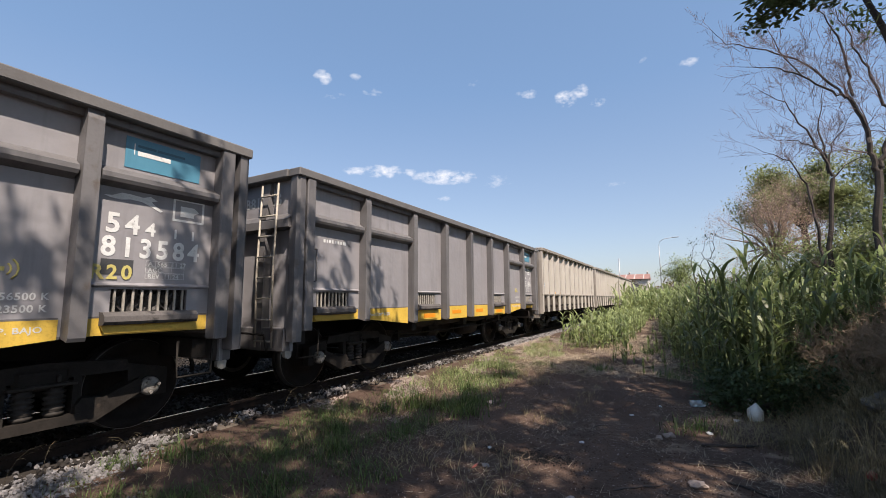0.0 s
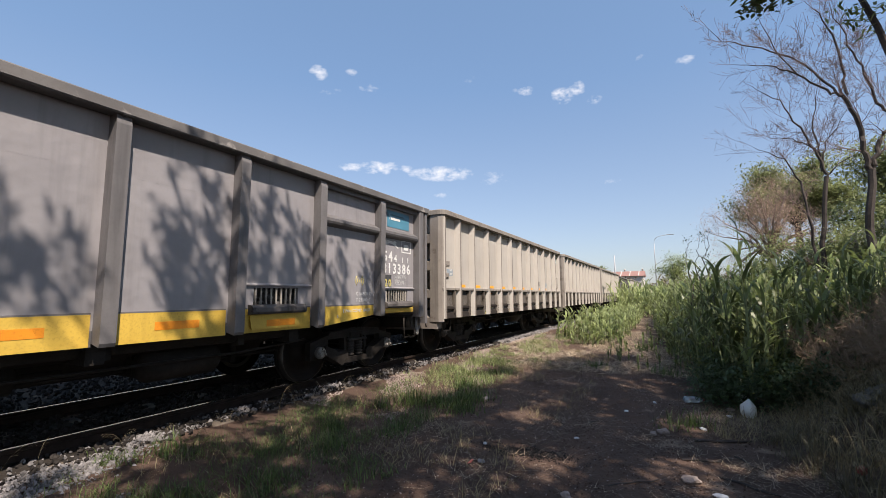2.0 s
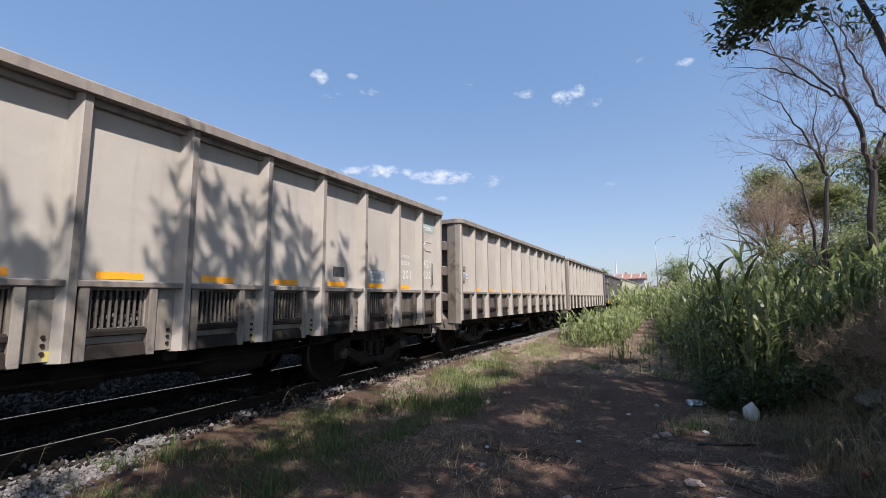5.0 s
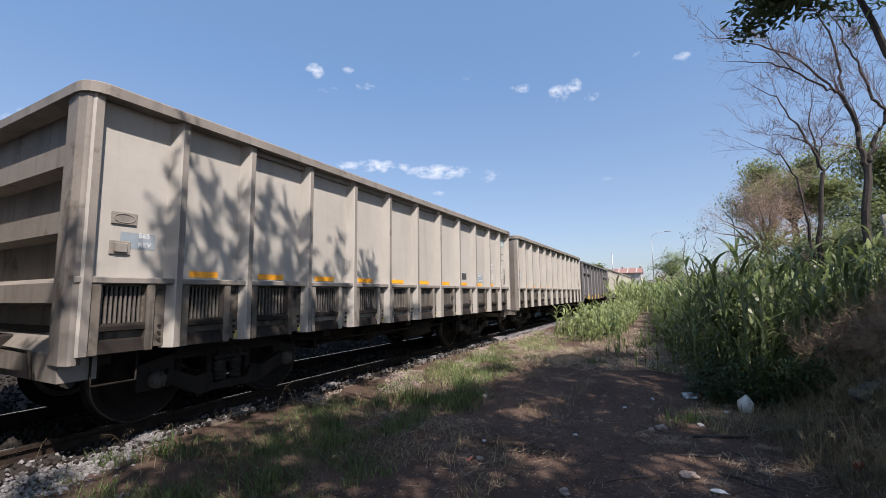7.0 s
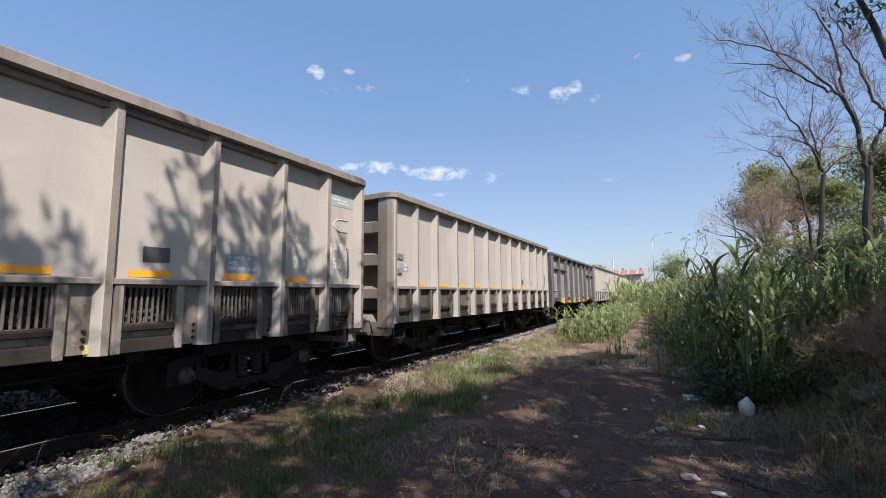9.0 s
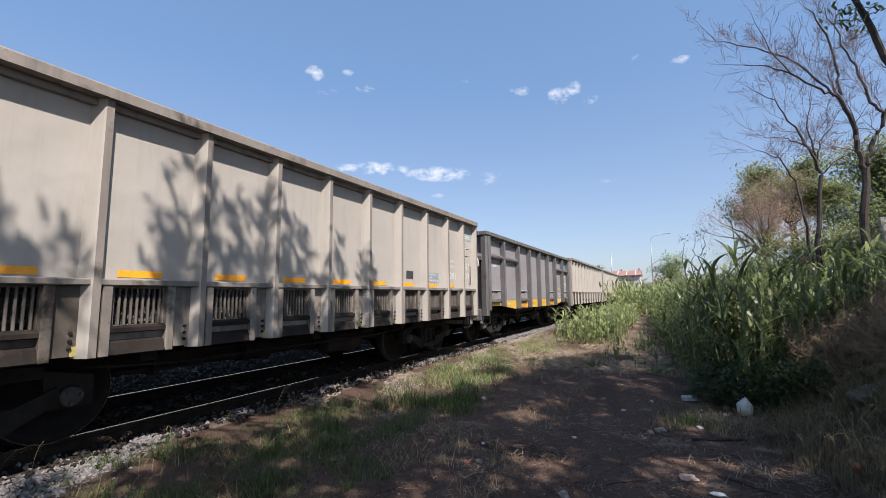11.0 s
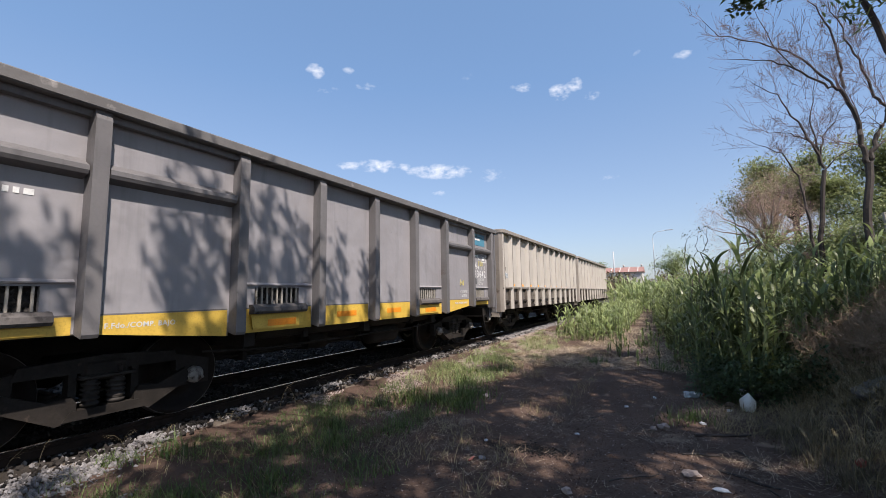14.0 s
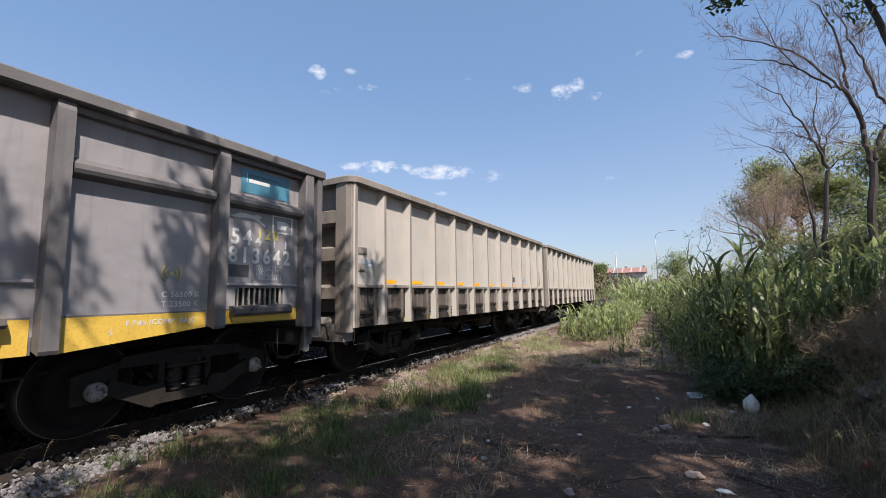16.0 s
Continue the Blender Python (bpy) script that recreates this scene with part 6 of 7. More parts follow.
def shade_trees():
    """The two leafy trees over and behind the path, whose crowns shade it."""
    rng = np.random.default_rng(77)
    # masses of foliage by the patch of ground that each shades: patch middle, half sizes, height, clumps per square metre
    crowns = (
        ((5.6, 3.4, 0.6), (5.3, 3.6, 5.0), [((-0.6, 4.5), (2.4, 3.0), 7.8, 12), ((1.7, 7.9), (1.3, 1.2), 8.0, 9), ((-2.3, 7.9), (0.8, 2.4), 8.2, 8), ((-1.1, 8.6), (1.3, 1.4), 8.2, 8), ((-0.9, 10.6), (1.1, 1.5), 8.4, 8), ((1.9, 4.1), (1.5, 2.4), 7.8, 14), ((3.9, 4.0), (1.6, 2.6), 8.2, 6)], "large leafy tree whose crown shades the path"),
        ((4.6, -4.6, 0.4), (4.3, -4.0, 4.6), [((-1.4, 0.2), (3.0, 1.9), 7.4, 8), ((-3.3, 2.7), (0.95, 2.5), 7.0, 11), ((1.6, -1.0), (2.4, 1.8), 7.6, 7), ((-1.5, -3.4), (2.8, 1.9), 7.4, 6)], "second leafy tree behind the path"))
    for base, fork, masses, label in crowns:
        t = tagged(new("shade_tree"), label, "tree")
        part("trunk", joined("trunk", [tube_arrays([base, ((base[0] + fork[0]) / 2 + 0.1, (base[1] + fork[1]) / 2, 2.5), fork], [0.24, 0.20, 0.17], 10)], BARK), BARK, t)
        limbs, tips, clumps = [], [], []
        for g, r, h, dens in masses:
            c = (g[0] + 0.675 * h, g[1] - 0.4125 * h, h)
            mid = [fork[i] * 0.5 + c[i] * 0.5 for i in range(3)]
            limbs.append(tube_arrays([fork, mid, c], [0.11, 0.08, 0.05], 7))
            for k in range(9):
                e = [c[i] + (r + (0.7,))[i] * math.sin(2.4 * k + 1.57 * i) * 0.8 for i in range(3)]
                limbs.append(tube_arrays([c, [c[i] * 0.5 + e[i] * 0.5 + (0.15 if i == 2 else 0) for i in range(3)], e], [0.045, 0.03, 0.012], 5))
            n = int(dens * math.pi * r[0] * r[1])
            u, a = rng.uniform(0, 1, n) ** 0.5, rng.uniform(0, 6.283, n)
            z = rng.normal(0, 0.35, n)
            clumps.append(np.column_stack([c[0] + r[0] * u * np.cos(a) + 0.675 * z, c[1] + r[1] * u * np.sin(a) - 0.4125 * z, h + z]))
        # upright leafy shoots at the crown's rim: place along the track, tip, foot and half width of what each shades
        if base[1] > 0:
            for y, tip, foot, wide in ((1.05, 2.45, 1.75, 0.10), (1.25, 2.35, 1.6, 0.12), (1.5, 2.1, 1.5, 0.08), (2.15, 2.6, 1.6, 0.10), (2.35, 2.95, 1.3, 0.13), (2.6, 3.0, 1.2, 0.15), (2.85, 2.6, 1.0, 0.14), (3.05, 2.95, 0.7, 0.14), (3.3, 2.9, 0.7, 0.2), (3.6, 2.75, 0.6, 0.22), (3.9, 2.45, 0.6, 0.2), (4.3, 2.2, 0.6, 0.14), (4.6, 2.5, 0.7, 0.08), (5.1, 2.35, 0.6, 0.12), (5.35, 2.05, 0.6, 0.12), (5.8, 1.7, 0.6, 0.12), (6.5, 1.5, 0.6, 0.12), (4.0, 1.4, 0.5, 0.26)):
                x, y, top, low, wide = -0.4, y - 2.2, tip + 5.33, foot + 5.33, wide * 0.76
                limbs.append(tube_arrays([(3.0, 1.8, 6.6), (1.4, (y + 1.8) / 2, 6.3), (x, y, low), (x + 0.05, y, top)], [0.03, 0.022, 0.010, 0.004], 4))
                m = int((top - low) * (wide + 0.06) * 88)
                u = rng.uniform(0, 1, m) ** 1.3
                w = np.minimum(1.0, (1 - u) * 1.5 + 0.12) * wide
                clumps.append(np.column_stack([np.full(m, x) + rng.normal(0, 0.1, m), y + rng.uniform(-1, 1, m) * w * (0.75 + 0.25 * np.sin(u * 17 + y * 5)), low + (top - low) * u]))
        part("crown_wood", joined("crown_wood", limbs, BARK), BARK, t)
        dense = [p for p in np.concatenate(clumps)]
        near = [p for p in dense if p[0] < 0.85 and base[1] > 0]
        rest = [p for p in dense if p[0] >= 0.85 or base[1] < 0]
        # twig ends with gaps between the boughs
        twigs = np.repeat(np.array(rest), 6, axis=0) + rng.normal(0, 0.2, (len(rest) * 6, 3))
        open_sky = [noise.noise(((x - 0.675 * z) * 1.35, (y + 0.4125 * z) * 1.9, 4.4)) + 0.45 * noise.noise(((x - 0.675 * z) * 3.6, (y + 0.4125 * z) * 4.4, 9.1)) for x, y, z in twigs]
        limit = [gap_limit(x - 0.675 * z, y + 0.4125 * z) for x, y, z in twigs]
        twigs = [p for p, q, w in zip(twigs, open_sky, limit) if q < w]
        pieces = [leaf_cloud(rng, twigs, 7, 0.21, 0.07, 0.38)]
        if near:
            pieces.append(leaf_cloud(rng, near, 7, 0.15, 0.035, 0.36))
        part("crown", joined("crown", pieces, SHADE_LEAF), SHADE_LEAF, t)
    # leaves on the limb that leans in at the crown's rim
    t = tagged(new("leaning_limb"), "dark leaning limb with bright young leaves", "branch")
    part("stem", joined("stem", [tube_arrays([(3.2, 5.6, 5.6), (2.6, 5.9, 3.2), (2.35, 6.0, 3.5), (2.18, 6.0, 3.94), (2.11, 6.0, 4.3), (2.0, 6.0, 4.7), (1.8, 5.9, 5.2)], [0.035, 0.038, 0.035, 0.034, 0.031, 0.028, 0.022], 8)], BARK), BARK, t)
    c = [np.array(v) for v in ((1.95, 6.0, 4.42), (2.05, 6.0, 4.3), (1.85, 6.0, 4.5), (2.12, 6.0, 4.5))]
    tagged(part("leaf_spray", joined("leaf_spray", [leaf_cloud(rng, c, 22, 0.10, 0.09, 0.34)], REED), REED, t), kind="stuff")
    # the spray that the wind swings in and out above the path
    part("stem", joined("stem", [tube_arrays([(0.5, 0.1, 1.6), (0.2, 0.05, 0.8), (0.0, 0.0, 0.3), (-0.25, 0.0, -0.05)], [0.016, 0.012, 0.008, 0.004], 5)], BARK), BARK, SPRAY)
    q = np.column_stack([0.10 + rng.uniform(-0.42, 0.42, 46) * rng.uniform(0.3, 1, 46), rng.normal(0, 0.12, 46), rng.normal(0.22, 0.15, 46)])
    tagged(part("leaf_spray", joined("leaf_spray", [leaf_cloud(rng, [v for v in q], 30, 0.095, 0.075, 0.50)], SHADE_LEAF), SHADE_LEAF, SPRAY), kind="stuff")


SPRAY = tagged(new("hanging_branch"), "drooping leafy branch that sways in the wind", "branch")
build_plants()
build_trees()

# ---- buildings and far things ----
def build_wall():
    """Block wall with a sheet-steel shed behind it, across the track."""
    x = -17.0
    wall = tagged(new("block_wall"), "grey concrete block wall with sprayed graffiti beyond the track", "wall", kind="structure")
    part("wall_core", mesh_of("wall_core", lambda bm: box(bm, x - 0.18, x - 0.012, -14, 34, -0.2, 3.95)), MORTAR, wall)
    bl = kept("block", lambda bm: box(bm, -0.10, 0.0, 0.0, 0.39, 0.0, 0.19, 0.008))
    rest = bmesh.new()
    for r in range(20):
        y = -6.0 + (0.2 if r % 2 else 0.0)
        while y < 20:
            if 2.5 < y < 8.3 and r < 20:
                b = part("block", bl, BLOCK, wall, at=pose(x, y, 0.2 * r - 0.05))
            else:
                box(rest, x - 0.1, x, y, y + 0.39, 0.2 * r - 0.05, 0.2 * r + 0.14)
            y += 0.4
    me = bpy.data.meshes.new("blocks")
    rest.to_mesh(me)
    rest.free()
    tagged(part("blocks", me, BLOCK, wall), kind="stuff")
    def script(bm, pts, w):
        tube(bm, [(x + 0.004, y, z) for y, z in pts], w, 5)
    tags = [(MAUVE, y0) for MAUVE, y0 in ((PINK_SPRAY, 3.2), (PINK_SPRAY, 4.1), (PINK_SPRAY, 5.0), (DARK_SPRAY, 2.2), (PINK_SPRAY, 5.9), (DARK_SPRAY, 6.6))]
    rnd = random.Random(4)
    for mat, y0 in tags:
        pts = [(y0 + 0.45 * k / 7 + rnd.uniform(-0.1, 0.1), (0.85 if k % 2 else 1.75) + rnd.uniform(-0.15, 0.15)) for k in range(9)]
        part("graffiti", mesh_of("graffiti", script, pts, 0.035), mat, wall, "sprayed zigzag strokes")
    def disc(bm):
        tube(bm, [(x + 0.004, 2.2 + 0.55 * math.cos(a), 1.7 + 0.5 * math.sin(a)) for a in np.arange(0, 6.28, 0.3)], 0.11, 5, True)
    part("graffiti", mesh_of("graffiti", disc), BLUE_SPRAY, wall, "pale blue sprayed ring")
    shed = tagged(new("steel_shed"), "teal corrugated steel shed behind the block wall", "shed")
    def sheet(bm):
        n = 420
        pts = []
        for k in range(n + 1):
            y = -14 + 48 * k / n
            pts.append((x - 0.5 + (0.05 if (k // 2) % 2 else 0.0), y))
        lo = [bm.verts.new((a, b, 3.0)) for a, b in pts]
        hi = [bm.verts.new((a, b, 6.15)) for a, b in pts]
        for k in range(n):
            bm.faces.new((lo[k], lo[k + 1], hi[k + 1], hi[k]))
        box(bm, x - 8, x - 0.62, -14, 34, 0.0, 6.1)
    part("cladding", mesh_of("cladding", sheet), SHED, shed)
    part("eave_trim", mesh_of("eave_trim", lambda bm: box(bm, x - 0.62, x - 0.40, -14, 34, 6.15, 6.27)), GALV, shed, "pale eave flashing")
    part("roof", mesh_of("roof", lambda bm: prism(bm, [(x - 0.62, 6.15), (x - 8.1, 6.15), (x - 4.3, 7.0)], 1, -14, 34)), GALV, shed)
    for k in range(8):
        part("cladding_seam", kept("cladding_seam", lambda bm: box(bm, 0, 0.02, -0.03, 0.03, 3.9, 6.14)), SHED, shed, at=pose(x - 0.45, -10 + 5.5 * k, 0))
    # fallen trunk and brush before the wall, rough grass round it
    rng = np.random.default_rng(55)
    log = tagged(new("fallen_trunk"), "bent grey fallen tree trunk lying before the wall", "log")
    part("wood", joined("wood", [tube_arrays([(-14.6, 1.6, 0.25), (-14.4, 3.2, 0.75), (-14.3, 4.4, 0.95), (-14.5, 5.8, 0.75), (-14.7, 7.0, 0.3)], [0.10, 0.13, 0.14, 0.12, 0.08], 8)], BARK), BARK, log)
    wood, tips = [], []
    for _ in range(26):
        branch_out(rng, (rng.uniform(-15.6, -14.4), rng.uniform(1.0, 8.0), 0.05), rng.normal(0, 1, 3) * np.array([1, 1, 0.3]) + np.array([0, 0, 0.4]), 1.1, 0.025, 1, wood, tips)
    stuff("brush_pile", joined("brush_pile", wood, TWIG), TWIG, "heap of dry cut branches before the wall", "brush")
    p = scatter(rng, 2300, -16.8, -11.6, -3, 22)
    grass_field("rough_grass", p, 0.12, 0.5, 0.03, GRASS, rng, "rough green grass between the track and the wall", 7)
    p = scatter(rng, 900, -16.8, -10.6, -3, 22)
    grass_field("rough_dry_grass", p, 0.1, 0.4, 0.02, DRY_GRASS, rng, "dry grass between the track and the wall", 7)
    p = scatter(rng, 260, -16.6, -15.4, 0, 12)
    k = np.repeat(np.arange(len(p)), 40)
    base = np.column_stack([p[k] + rng.normal(0, 0.15, (len(k), 2)), rng.uniform(0.05, 0.9, len(k))])
    v, f = ribbons(base, rng.uniform(0, 6.28, len(k)), rng.uniform(0.08, 0.18, len(k)), rng.uniform(0.6, 1.6, len(k)), rng.uniform(1.4, 2.4, len(k)), rng.uniform(0.04, 0.07, len(k)), 2, True)
    stuff("wall_weeds", joined("wall_weeds", [(v, f)], BUSH_LEAF), BUSH_LEAF, "dark leafy weeds against the block wall", "weeds")


def build_distance():
    # long low building with a faded red roof
    b = tagged(new("long_building"), "long low building with a faded red sheet roof", "building")
    part("wall", mesh_of("wall", lambda bm: box(bm, -15.9, -6.7, 124, 132, 0, 6.55)), PALE_WALL, b)
    part("roof", mesh_of("roof", lambda bm: prism(bm, [(123.4, 6.5), (132.6, 6.5), (128, 8.0)], 0, -16.2, -6.4)), ROOF_RED, b)
    for k in range(4):
        part("roof_strip", kept("roof_strip", lambda bm: prism(bm, [(123.3, 6.55), (127.9, 8.03), (127.9, 8.07), (123.3, 6.60)], 0, -0.11, 0.11)), PALE_WALL, b, "pale roof light strip", pose(-14.4 + 2.2 * k, 0, 0))
    for k in range(2):
        part("vent", kept("roof_vent", lambda bm: lathe(bm, [(7.8, 0.18), (8.4, 0.18), (8.45, 0.4), (8.7, 0.1)], 8, False)), PALE_WALL, b, at=pose(-11.5 + 4.5 * k, 128, 0))
    s = tagged(new("white_shed"), "far pale gabled shed", "building")
    part("wall", mesh_of("wall", lambda bm: box(bm, -40, -31, 190, 200, 0, 8.0)), PALE_WALL, s)
    part("roof", mesh_of("roof", lambda bm: prism(bm, [(-40.5, 8.0), (-30.5, 8.0), (-35.5, 10.2)], 1, 189.5, 200.5)), GALV, s)
    lamp = tagged(new("street_lamp"), "tall galvanised street lamp with two curved arms", "street lamp")
    part("post", mesh_of("post", lambda bm: tube(bm, [(-2.35, 80, 0), (-2.35, 80, 7), (-2.35, 80, 10.3)], [0.09, 0.07, 0.05], 8)), GALV, lamp)
    part("arm", mesh_of("arm", lambda bm: tube(bm, [(-2.35, 80, 10.2), (-2.25, 80, 10.9), (-1.7, 80, 11.3), (-0.3, 80, 11.5)], 0.04, 6)), GALV, lamp)
    part("lamp_head", mesh_of("lamp_head", lambda bm: box(bm, -0.4, 0.75, 79.9, 80.1, 11.46, 11.58, 0.03)), GALV, lamp)
    part("arm", mesh_of("arm_low", lambda bm: tube(bm, [(-2.35, 80, 6.4), (-1.6, 80, 7.0), (-0.2, 80, 7.3)], 0.05, 6)), GALV, lamp)
    part("lamp_head", mesh_of("lamp_head_low", lambda bm: box(bm, -0.3, 0.6, 79.9, 80.1, 7.25, 7.38, 0.03)), GALV, lamp)
    pole = tagged(new("utility_pole"), "plain grey pole in front of the red-roofed building", "pole")
    part("post", mesh_of("pole_post", lambda bm: tube(bm, [(-12.9, 118, 0), (-12.9, 118, 11.7)], [0.2, 0.13], 8)), GALV, pole)
    # low woods that close the view at the horizon
    rng = np.random.default_rng(91)
    c = np.column_stack([rng.uniform(-420, 260, 1500), rng.uniform(330, 480, 1500), rng.uniform(0.5, 6.5, 1500)])
    stuff("far_woods", joined("far_woods", [leaf_cloud(rng, c, 12, 2.6, 2.6, 0.8)], LEAF), LEAF, "low dark woods at the horizon", "woods")
    p = np.column_stack([rng.uniform(-30, 25, 800), rng.uniform(75, 125, 800)])
    k = np.repeat(np.arange(len(p)), 22)
    base = np.column_stack([p[k] + rng.normal(0, 0.7, (len(k), 2)), rng.uniform(0.2, 1.0, len(k)) * (np.interp(p[:, 1], [75, 115], [3.2, 6.6]) * rng.uniform(0.6, 1.0, len(p)))[k]])
    keep = np.abs(base[:, 0] + 5.6) > 2.6
    base = base[keep]
    n = len(base)
    v, f = ribbons(base, rng.uniform(0, 6.28, n), rng.uniform(0.5, 1.0, n), rng.uniform(0.4, 1.4, n), rng.uniform(1.2, 2.4, n), rng.uniform(0.25, 0.5, n), 2, True)
    stuff("far_scrub", joined("far_scrub", [(v, f)], GREY_GRASS), GREY_GRASS, "olive scrub across the field beyond the sorghum", "scrub")


def build_fence():
    fence = tagged(new("wire_fence"), "chain-link fence on leaning concrete posts behind the sorghum", "fence")
    for x, y in ((4.9, 16.4), (4.75, 13.6), (4.6, 10.8)):
        part("post", kept("fence_post", lambda bm: prism(bm, [(-0.06, -0.06), (0.06, -0.06), (0.06, 0.06), (-0.06, 0.06)], 2, 0.0, 2.9)), BLOCK, fence, "grey concrete post", pose(x, y, 0.3, 0, -4, 0))
    wires = []
    for k in range(70):
        y0 = 10.8 + 0.08 * k
        x0 = 4.6 + (y0 - 10.8) * 0.054
        for s in (1, -1):
            wires.append(tube_arrays([(x0, y0, 1.2 if s > 0 else 3.3), (x0 + 0.05, min(max(y0 + 0.95, 10.8), 17.2), 2.25), (x0 + 0.1, y0 + 1.9, 3.3 if s > 0 else 1.2)], [0.003] * 3, 3))
    tagged(part("wire_mesh", joined("wire_mesh", wires, GALV), GALV, fence), kind="stuff")


build_wall()
build_fence()
build_distance()


# ---- litter ----
def lump(bm, rx, ry, rz, seed, rough=0.18, sub=3, flat=0.0):
    bmesh.ops.create_icosphere(bm, subdivisions=sub, radius=1.0)
    for v in bm.verts:
        k = 1 + rough * noise.noise(v.co * 1.7 + Vector((seed, 0, 0))) + rough * 0.5 * noise.noise(v.co * 4.3 + Vector((0, seed, 0)))
        v.co = Vector((v.co.x * rx * k, v.co.y * ry * k, max(v.co.z * rz * k, -rz * (1 - flat))))
    for f in bm.faces:
        f.smooth = sub > 2


def resting(x, y, h=0.0):
    return ground_z(x, y) + h


def thing(name, me, mat, label, category, at, group=""):
    return tagged(part(name, me, mat, at=at), label, category, group)


def build_litter():
    def bag(bm):
        lump(bm, 0.085, 0.08, 0.11, 3, 0.10, 4, 0.25)
        for v in bm.verts:
            if v.co.z > 0.04:
                f = 1 - 0.55 * (v.co.z - 0.04) / 0.09
                v.co.x *= f
                v.co.y *= f
                v.co.z += 0.03 * (1 - f)
    thing("plastic_bag", mesh_of("plastic_bag", bag), PLASTIC_WHITE, "knotted white plastic bag at the foot of the bank", "bag", pose(0.70, 6.25, resting(0.70, 6.25, 0.085), 0, 6, 30))
    bottle = tagged(new("plastic_bottle"), "crushed clear plastic bottle with red cap on soil", "bottle")
    bottle.matrix_basis = pose(0.16, 6.85, resting(0.16, 6.85, 0.045), 4, 0, 25)
    part("bottle_body", mesh_of("bottle_body", lambda bm: lathe(bm, [(-0.12, 0.02), (-0.118, 0.042), (-0.06, 0.045), (-0.05, 0.038), (-0.03, 0.045), (0.05, 0.044), (0.09, 0.03), (0.11, 0.014), (0.125, 0.013)], 16)), bottle_plastic, bottle)
    part("cap", mesh_of("cap", lambda bm: lathe(bm, [(0.122, 0.017), (0.142, 0.017)], 12)), RED_SCRAP, bottle, "red screw cap")
    def dark_bag(bm):
        lump(bm, 0.17, 0.12, 0.07, 9, 0.6, 3, 0.2)
    thing("refuse_bag", mesh_of("refuse_bag", dark_bag), PLASTIC_DARK, "torn black refuse bag under the weeds", "bag", pose(0.86, 6.95, resting(0.86, 6.95, 0.06), 0, 0, 20))
    thing("plastic_wrapper", mesh_of("grey_wrapper", lambda bm: lump(bm, 0.10, 0.07, 0.05, 14, 0.55, 3, 0.2)), PAPER, "crumpled grey plastic wrapper on the black bag", "wrapper", pose(0.75, 6.85, resting(0.75, 6.85, 0.10), 10, 20, 40))
    for i, (x, y, r, mat, label) in enumerate((
            (0.04, 3.97, 0.068, PINK_STONE, "rough pinkish stone half sunk in soil"),
            (-0.18, 5.26, 0.06, PINK_STONE, "flat pale broken stone on the path"),
            (-0.27, 5.15, 0.05, PINK_STONE, "small pinkish stone on the path"),
            (-0.77, 3.29, 0.045, PINK_STONE, "small pale stone on the path"),
            (-1.55, 3.55, 0.035, STONE, "small grey stone on the path"),
            (0.55, 6.55, 0.05, PINK_STONE, "small orange-pink stone beside the bag"),
            (-2.42, 5.75, 0.06, PINK_STONE, "pale stone in the grass tuft"))):
        thing("stone", mesh_of("stone", lambda bm: lump(bm, r, r * 0.75, r * 0.5, 20 + i, 0.5, 2, 0.35)), mat, label, "stone", pose(x, y, resting(x, y, r * 0.28), 0, 0, 40 * i), "stones on the path")
    for i, (x, y, w, d) in enumerate(((0.22, 3.78, 0.05, 0.028), (0.50, 6.15, 0.06, 0.03), (-0.95, 4.6, 0.025, 0.018), (-0.6, 5.9, 0.028, 0.018), (-1.7, 4.0, 0.022, 0.016), (0.2, 5.5, 0.03, 0.02), (-0.3, 6.5, 0.03, 0.018))):
        thing("paper_scrap", mesh_of("paper_scrap", lambda bm: lump(bm, w, d, 0.012, 50 + i, 0.7, 2, 0.1)), PAPER, "crumpled whitish paper scrap on soil", "paper", pose(x, y, resting(x, y, 0.012), 6, 4, 70 * i), "scraps on the path")
    thing("red_scrap", mesh_of("red_scrap", lambda bm: lump(bm, 0.03, 0.02, 0.035, 61, 0.6, 2)), RED_SCRAP, "torn red plastic scrap in the grass", "plastic scrap", pose(1.12, 4.25, resting(1.12, 4.25, 0.12), 20, 30, 0))
    thing("red_scrap", mesh_of("red_strip", lambda bm: lump(bm, 0.012, 0.055, 0.008, 63, 0.6, 2)), RED_SCRAP, "faded red plastic strip on straw", "plastic scrap", pose(-1.62, 3.48, resting(-1.62, 3.48, 0.015)))
    rng = np.random.default_rng(70)
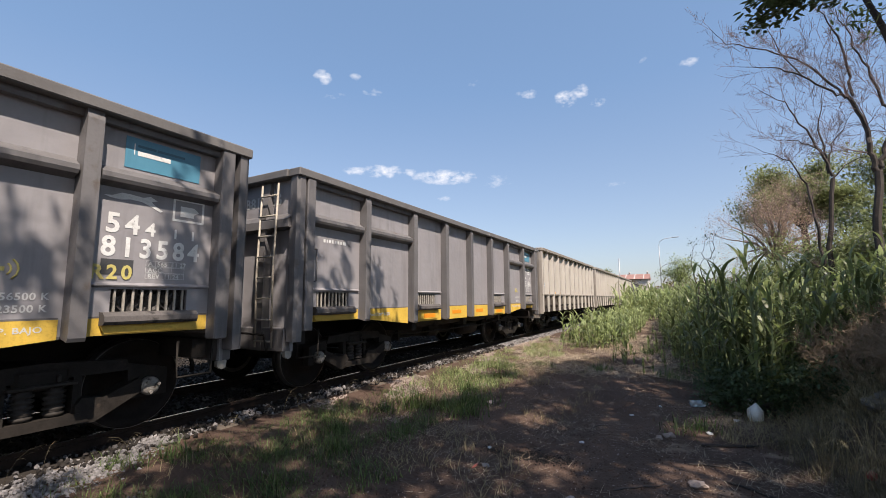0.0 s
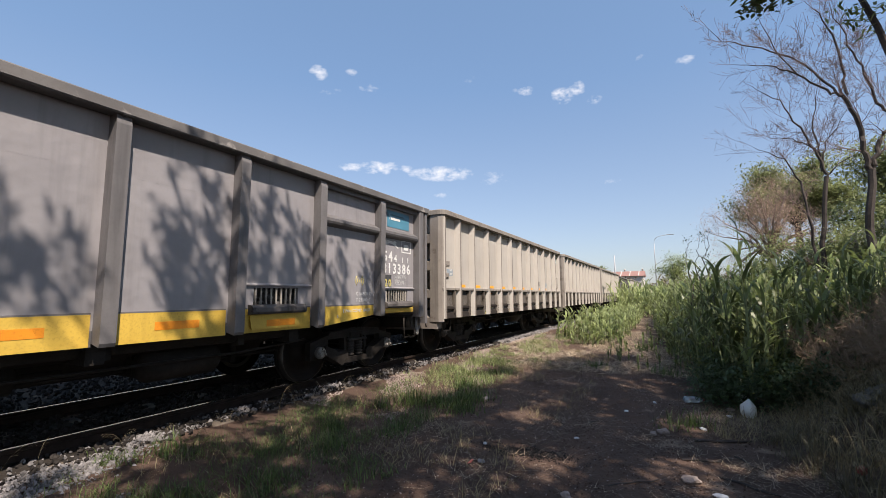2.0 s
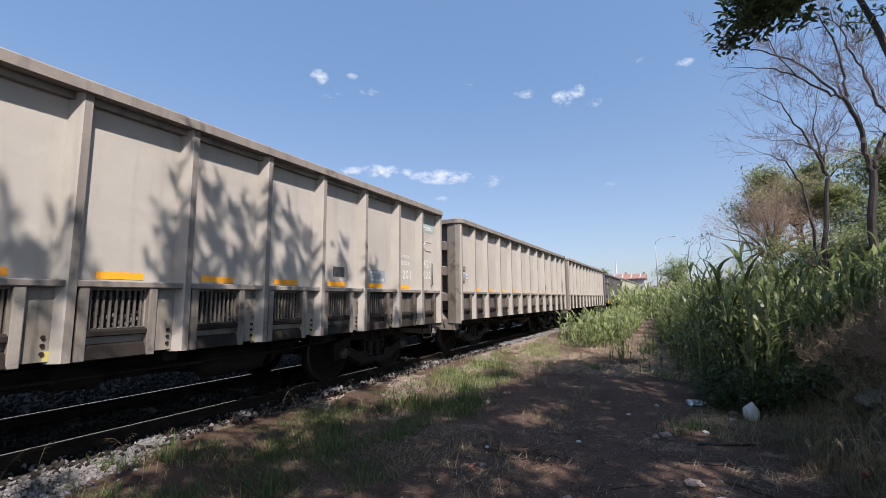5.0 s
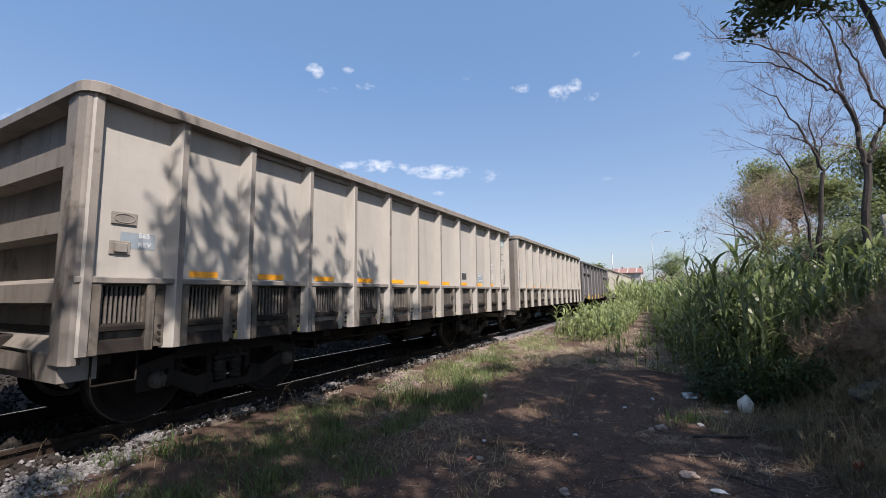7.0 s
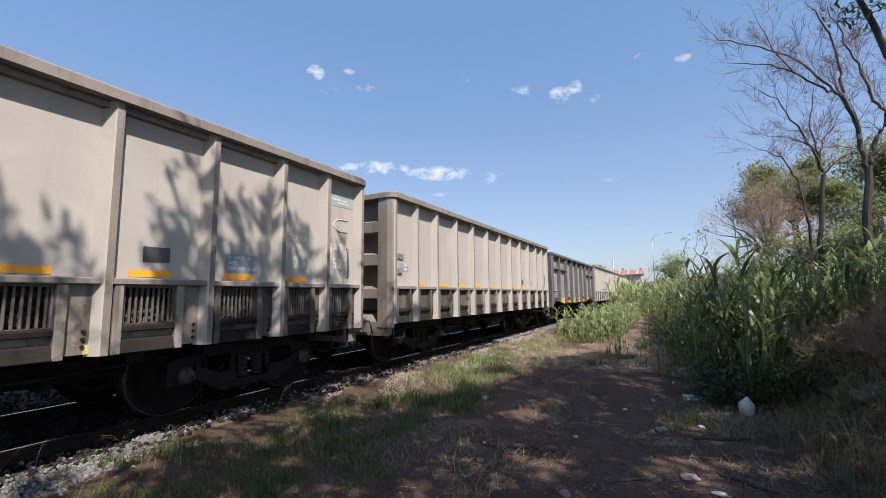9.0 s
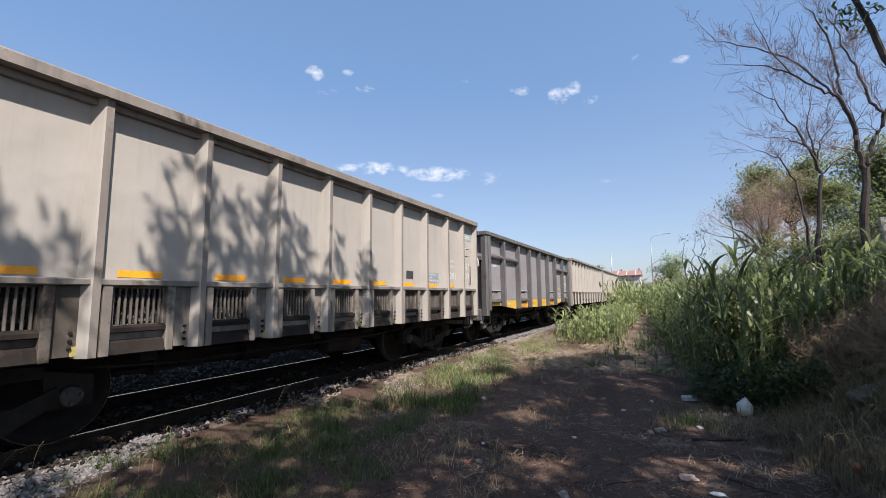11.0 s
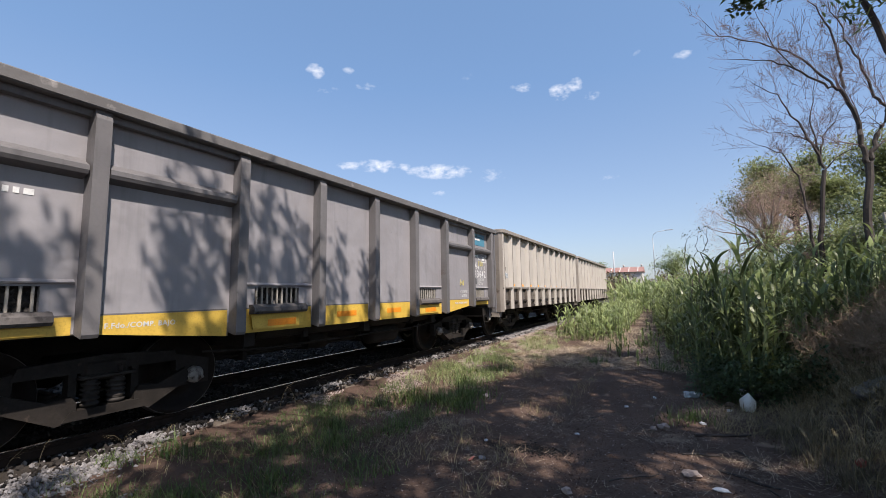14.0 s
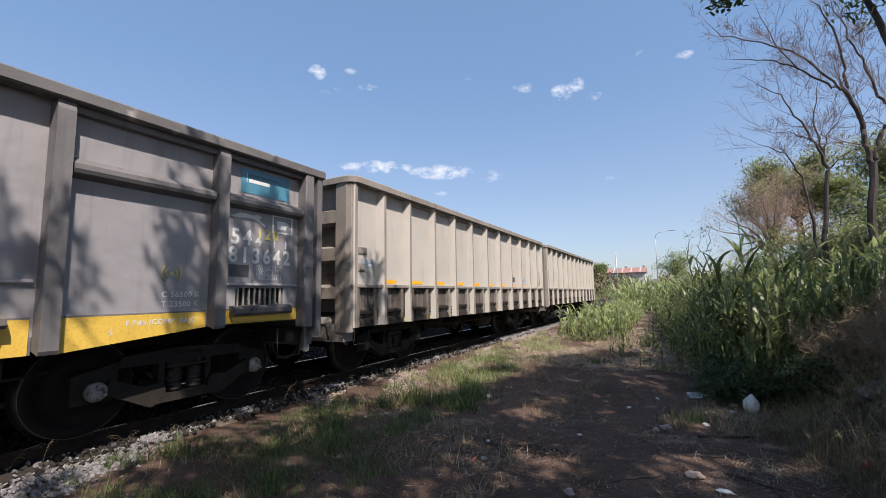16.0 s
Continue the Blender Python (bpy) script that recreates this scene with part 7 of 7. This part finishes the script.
    for i, (x, y, l, a, r) in enumerate(((0.35, 5.15, 0.5, 12, 0.014), (0.42, 4.05, 0.4, -28, 0.010), (0.62, 3.75, 0.4, 118, 0.008), (0.15, 4.5, 0.35, 20, 0.009), (-0.35, 3.75, 0.4, 40, 0.006), (0.5, 4.6, 0.4, -60, 0.008), (-0.9, 5.3, 0.3, 75, 0.005))):
        d = np.array([math.cos(radians(a)), math.sin(radians(a)), 0])
        pts = [np.array([x, y, 0]) + d * l * (q - 0.5) + rng.normal(0, 0.012, 3) * np.array([1, 1, 0]) for q in np.linspace(0, 1, 6)]
        for p in pts:
            p[2] = ground_z(p[0], p[1]) + r * 0.8
        tagged(part("stick", joined("stick", [tube_arrays(pts, [r, r, r * 0.95, r * 0.9, r * 0.8, r * 0.6], 6)], BARK), BARK), "dry broken stick lying on the soil", "stick", "sticks on the path")
    # big grey stone half hidden in the bank's grass
    thing("boulder", mesh_of("boulder", lambda bm: lump(bm, 0.20, 0.15, 0.10, 33, 0.7, 4, 0.3)), BOULDER, "grey boulder half hidden in the bank's grass", "boulder", pose(1.80, 5.9, resting(1.80, 5.9, 0.03), 0, -14, 20))


build_litter()


def motions():
    for wagon, nose in TRAIN:
        walk(wagon, [(t, pose(TRACK_X, nose + 0.77 - travel(t), TRAIN_LEVEL)) for t in np.arange(0, 16.01, 1.0)])
    for ws, axle in WHEELSETS:
        walk(ws, [(t, pose(0, axle, WHEEL_R, math.degrees(travel(t) / WHEEL_R), 0, 0)) for t in np.arange(0, 16.01, 0.16)])
    # the swaying spray: seconds, across and down in decimetres from its middle place
    sway = [(0.0, 0.1, -0.2), (0.5, 0.1, 0.1), (1.0, 0.2, 0.3), (1.5, 0.4, -0.2), (2.0, 0.1, -0.4), (2.5, 0.3, -0.2), (3.0, 0.0, 0.0), (3.5, -0.4, 0.2), (4.0, -0.5, 0.0), (5.2, -0.2, 0.1), (6.5, -0.1, 0.2), (7.0, 0.0, 0.0), (7.5, 0.2, -0.4), (8.0, 0.3, -0.9), (9.0, 0.3, -1.0), (10.5, 0.2, -1.0), (12.0, 0.2, -1.0), (13.0, 0.1, -0.7), (14.0, 0.0, -0.35), (15.0, -0.1, -0.4), (16.0, -0.3, -0.4)]
    walk(SPRAY, [(t, pose(1.05 + 0.70 * a, 5.0 + 0.38 * a, 4.13 - 0.80 * d, 0, 6 * a, 4 * d)) for t, a, d in sway])


motions()
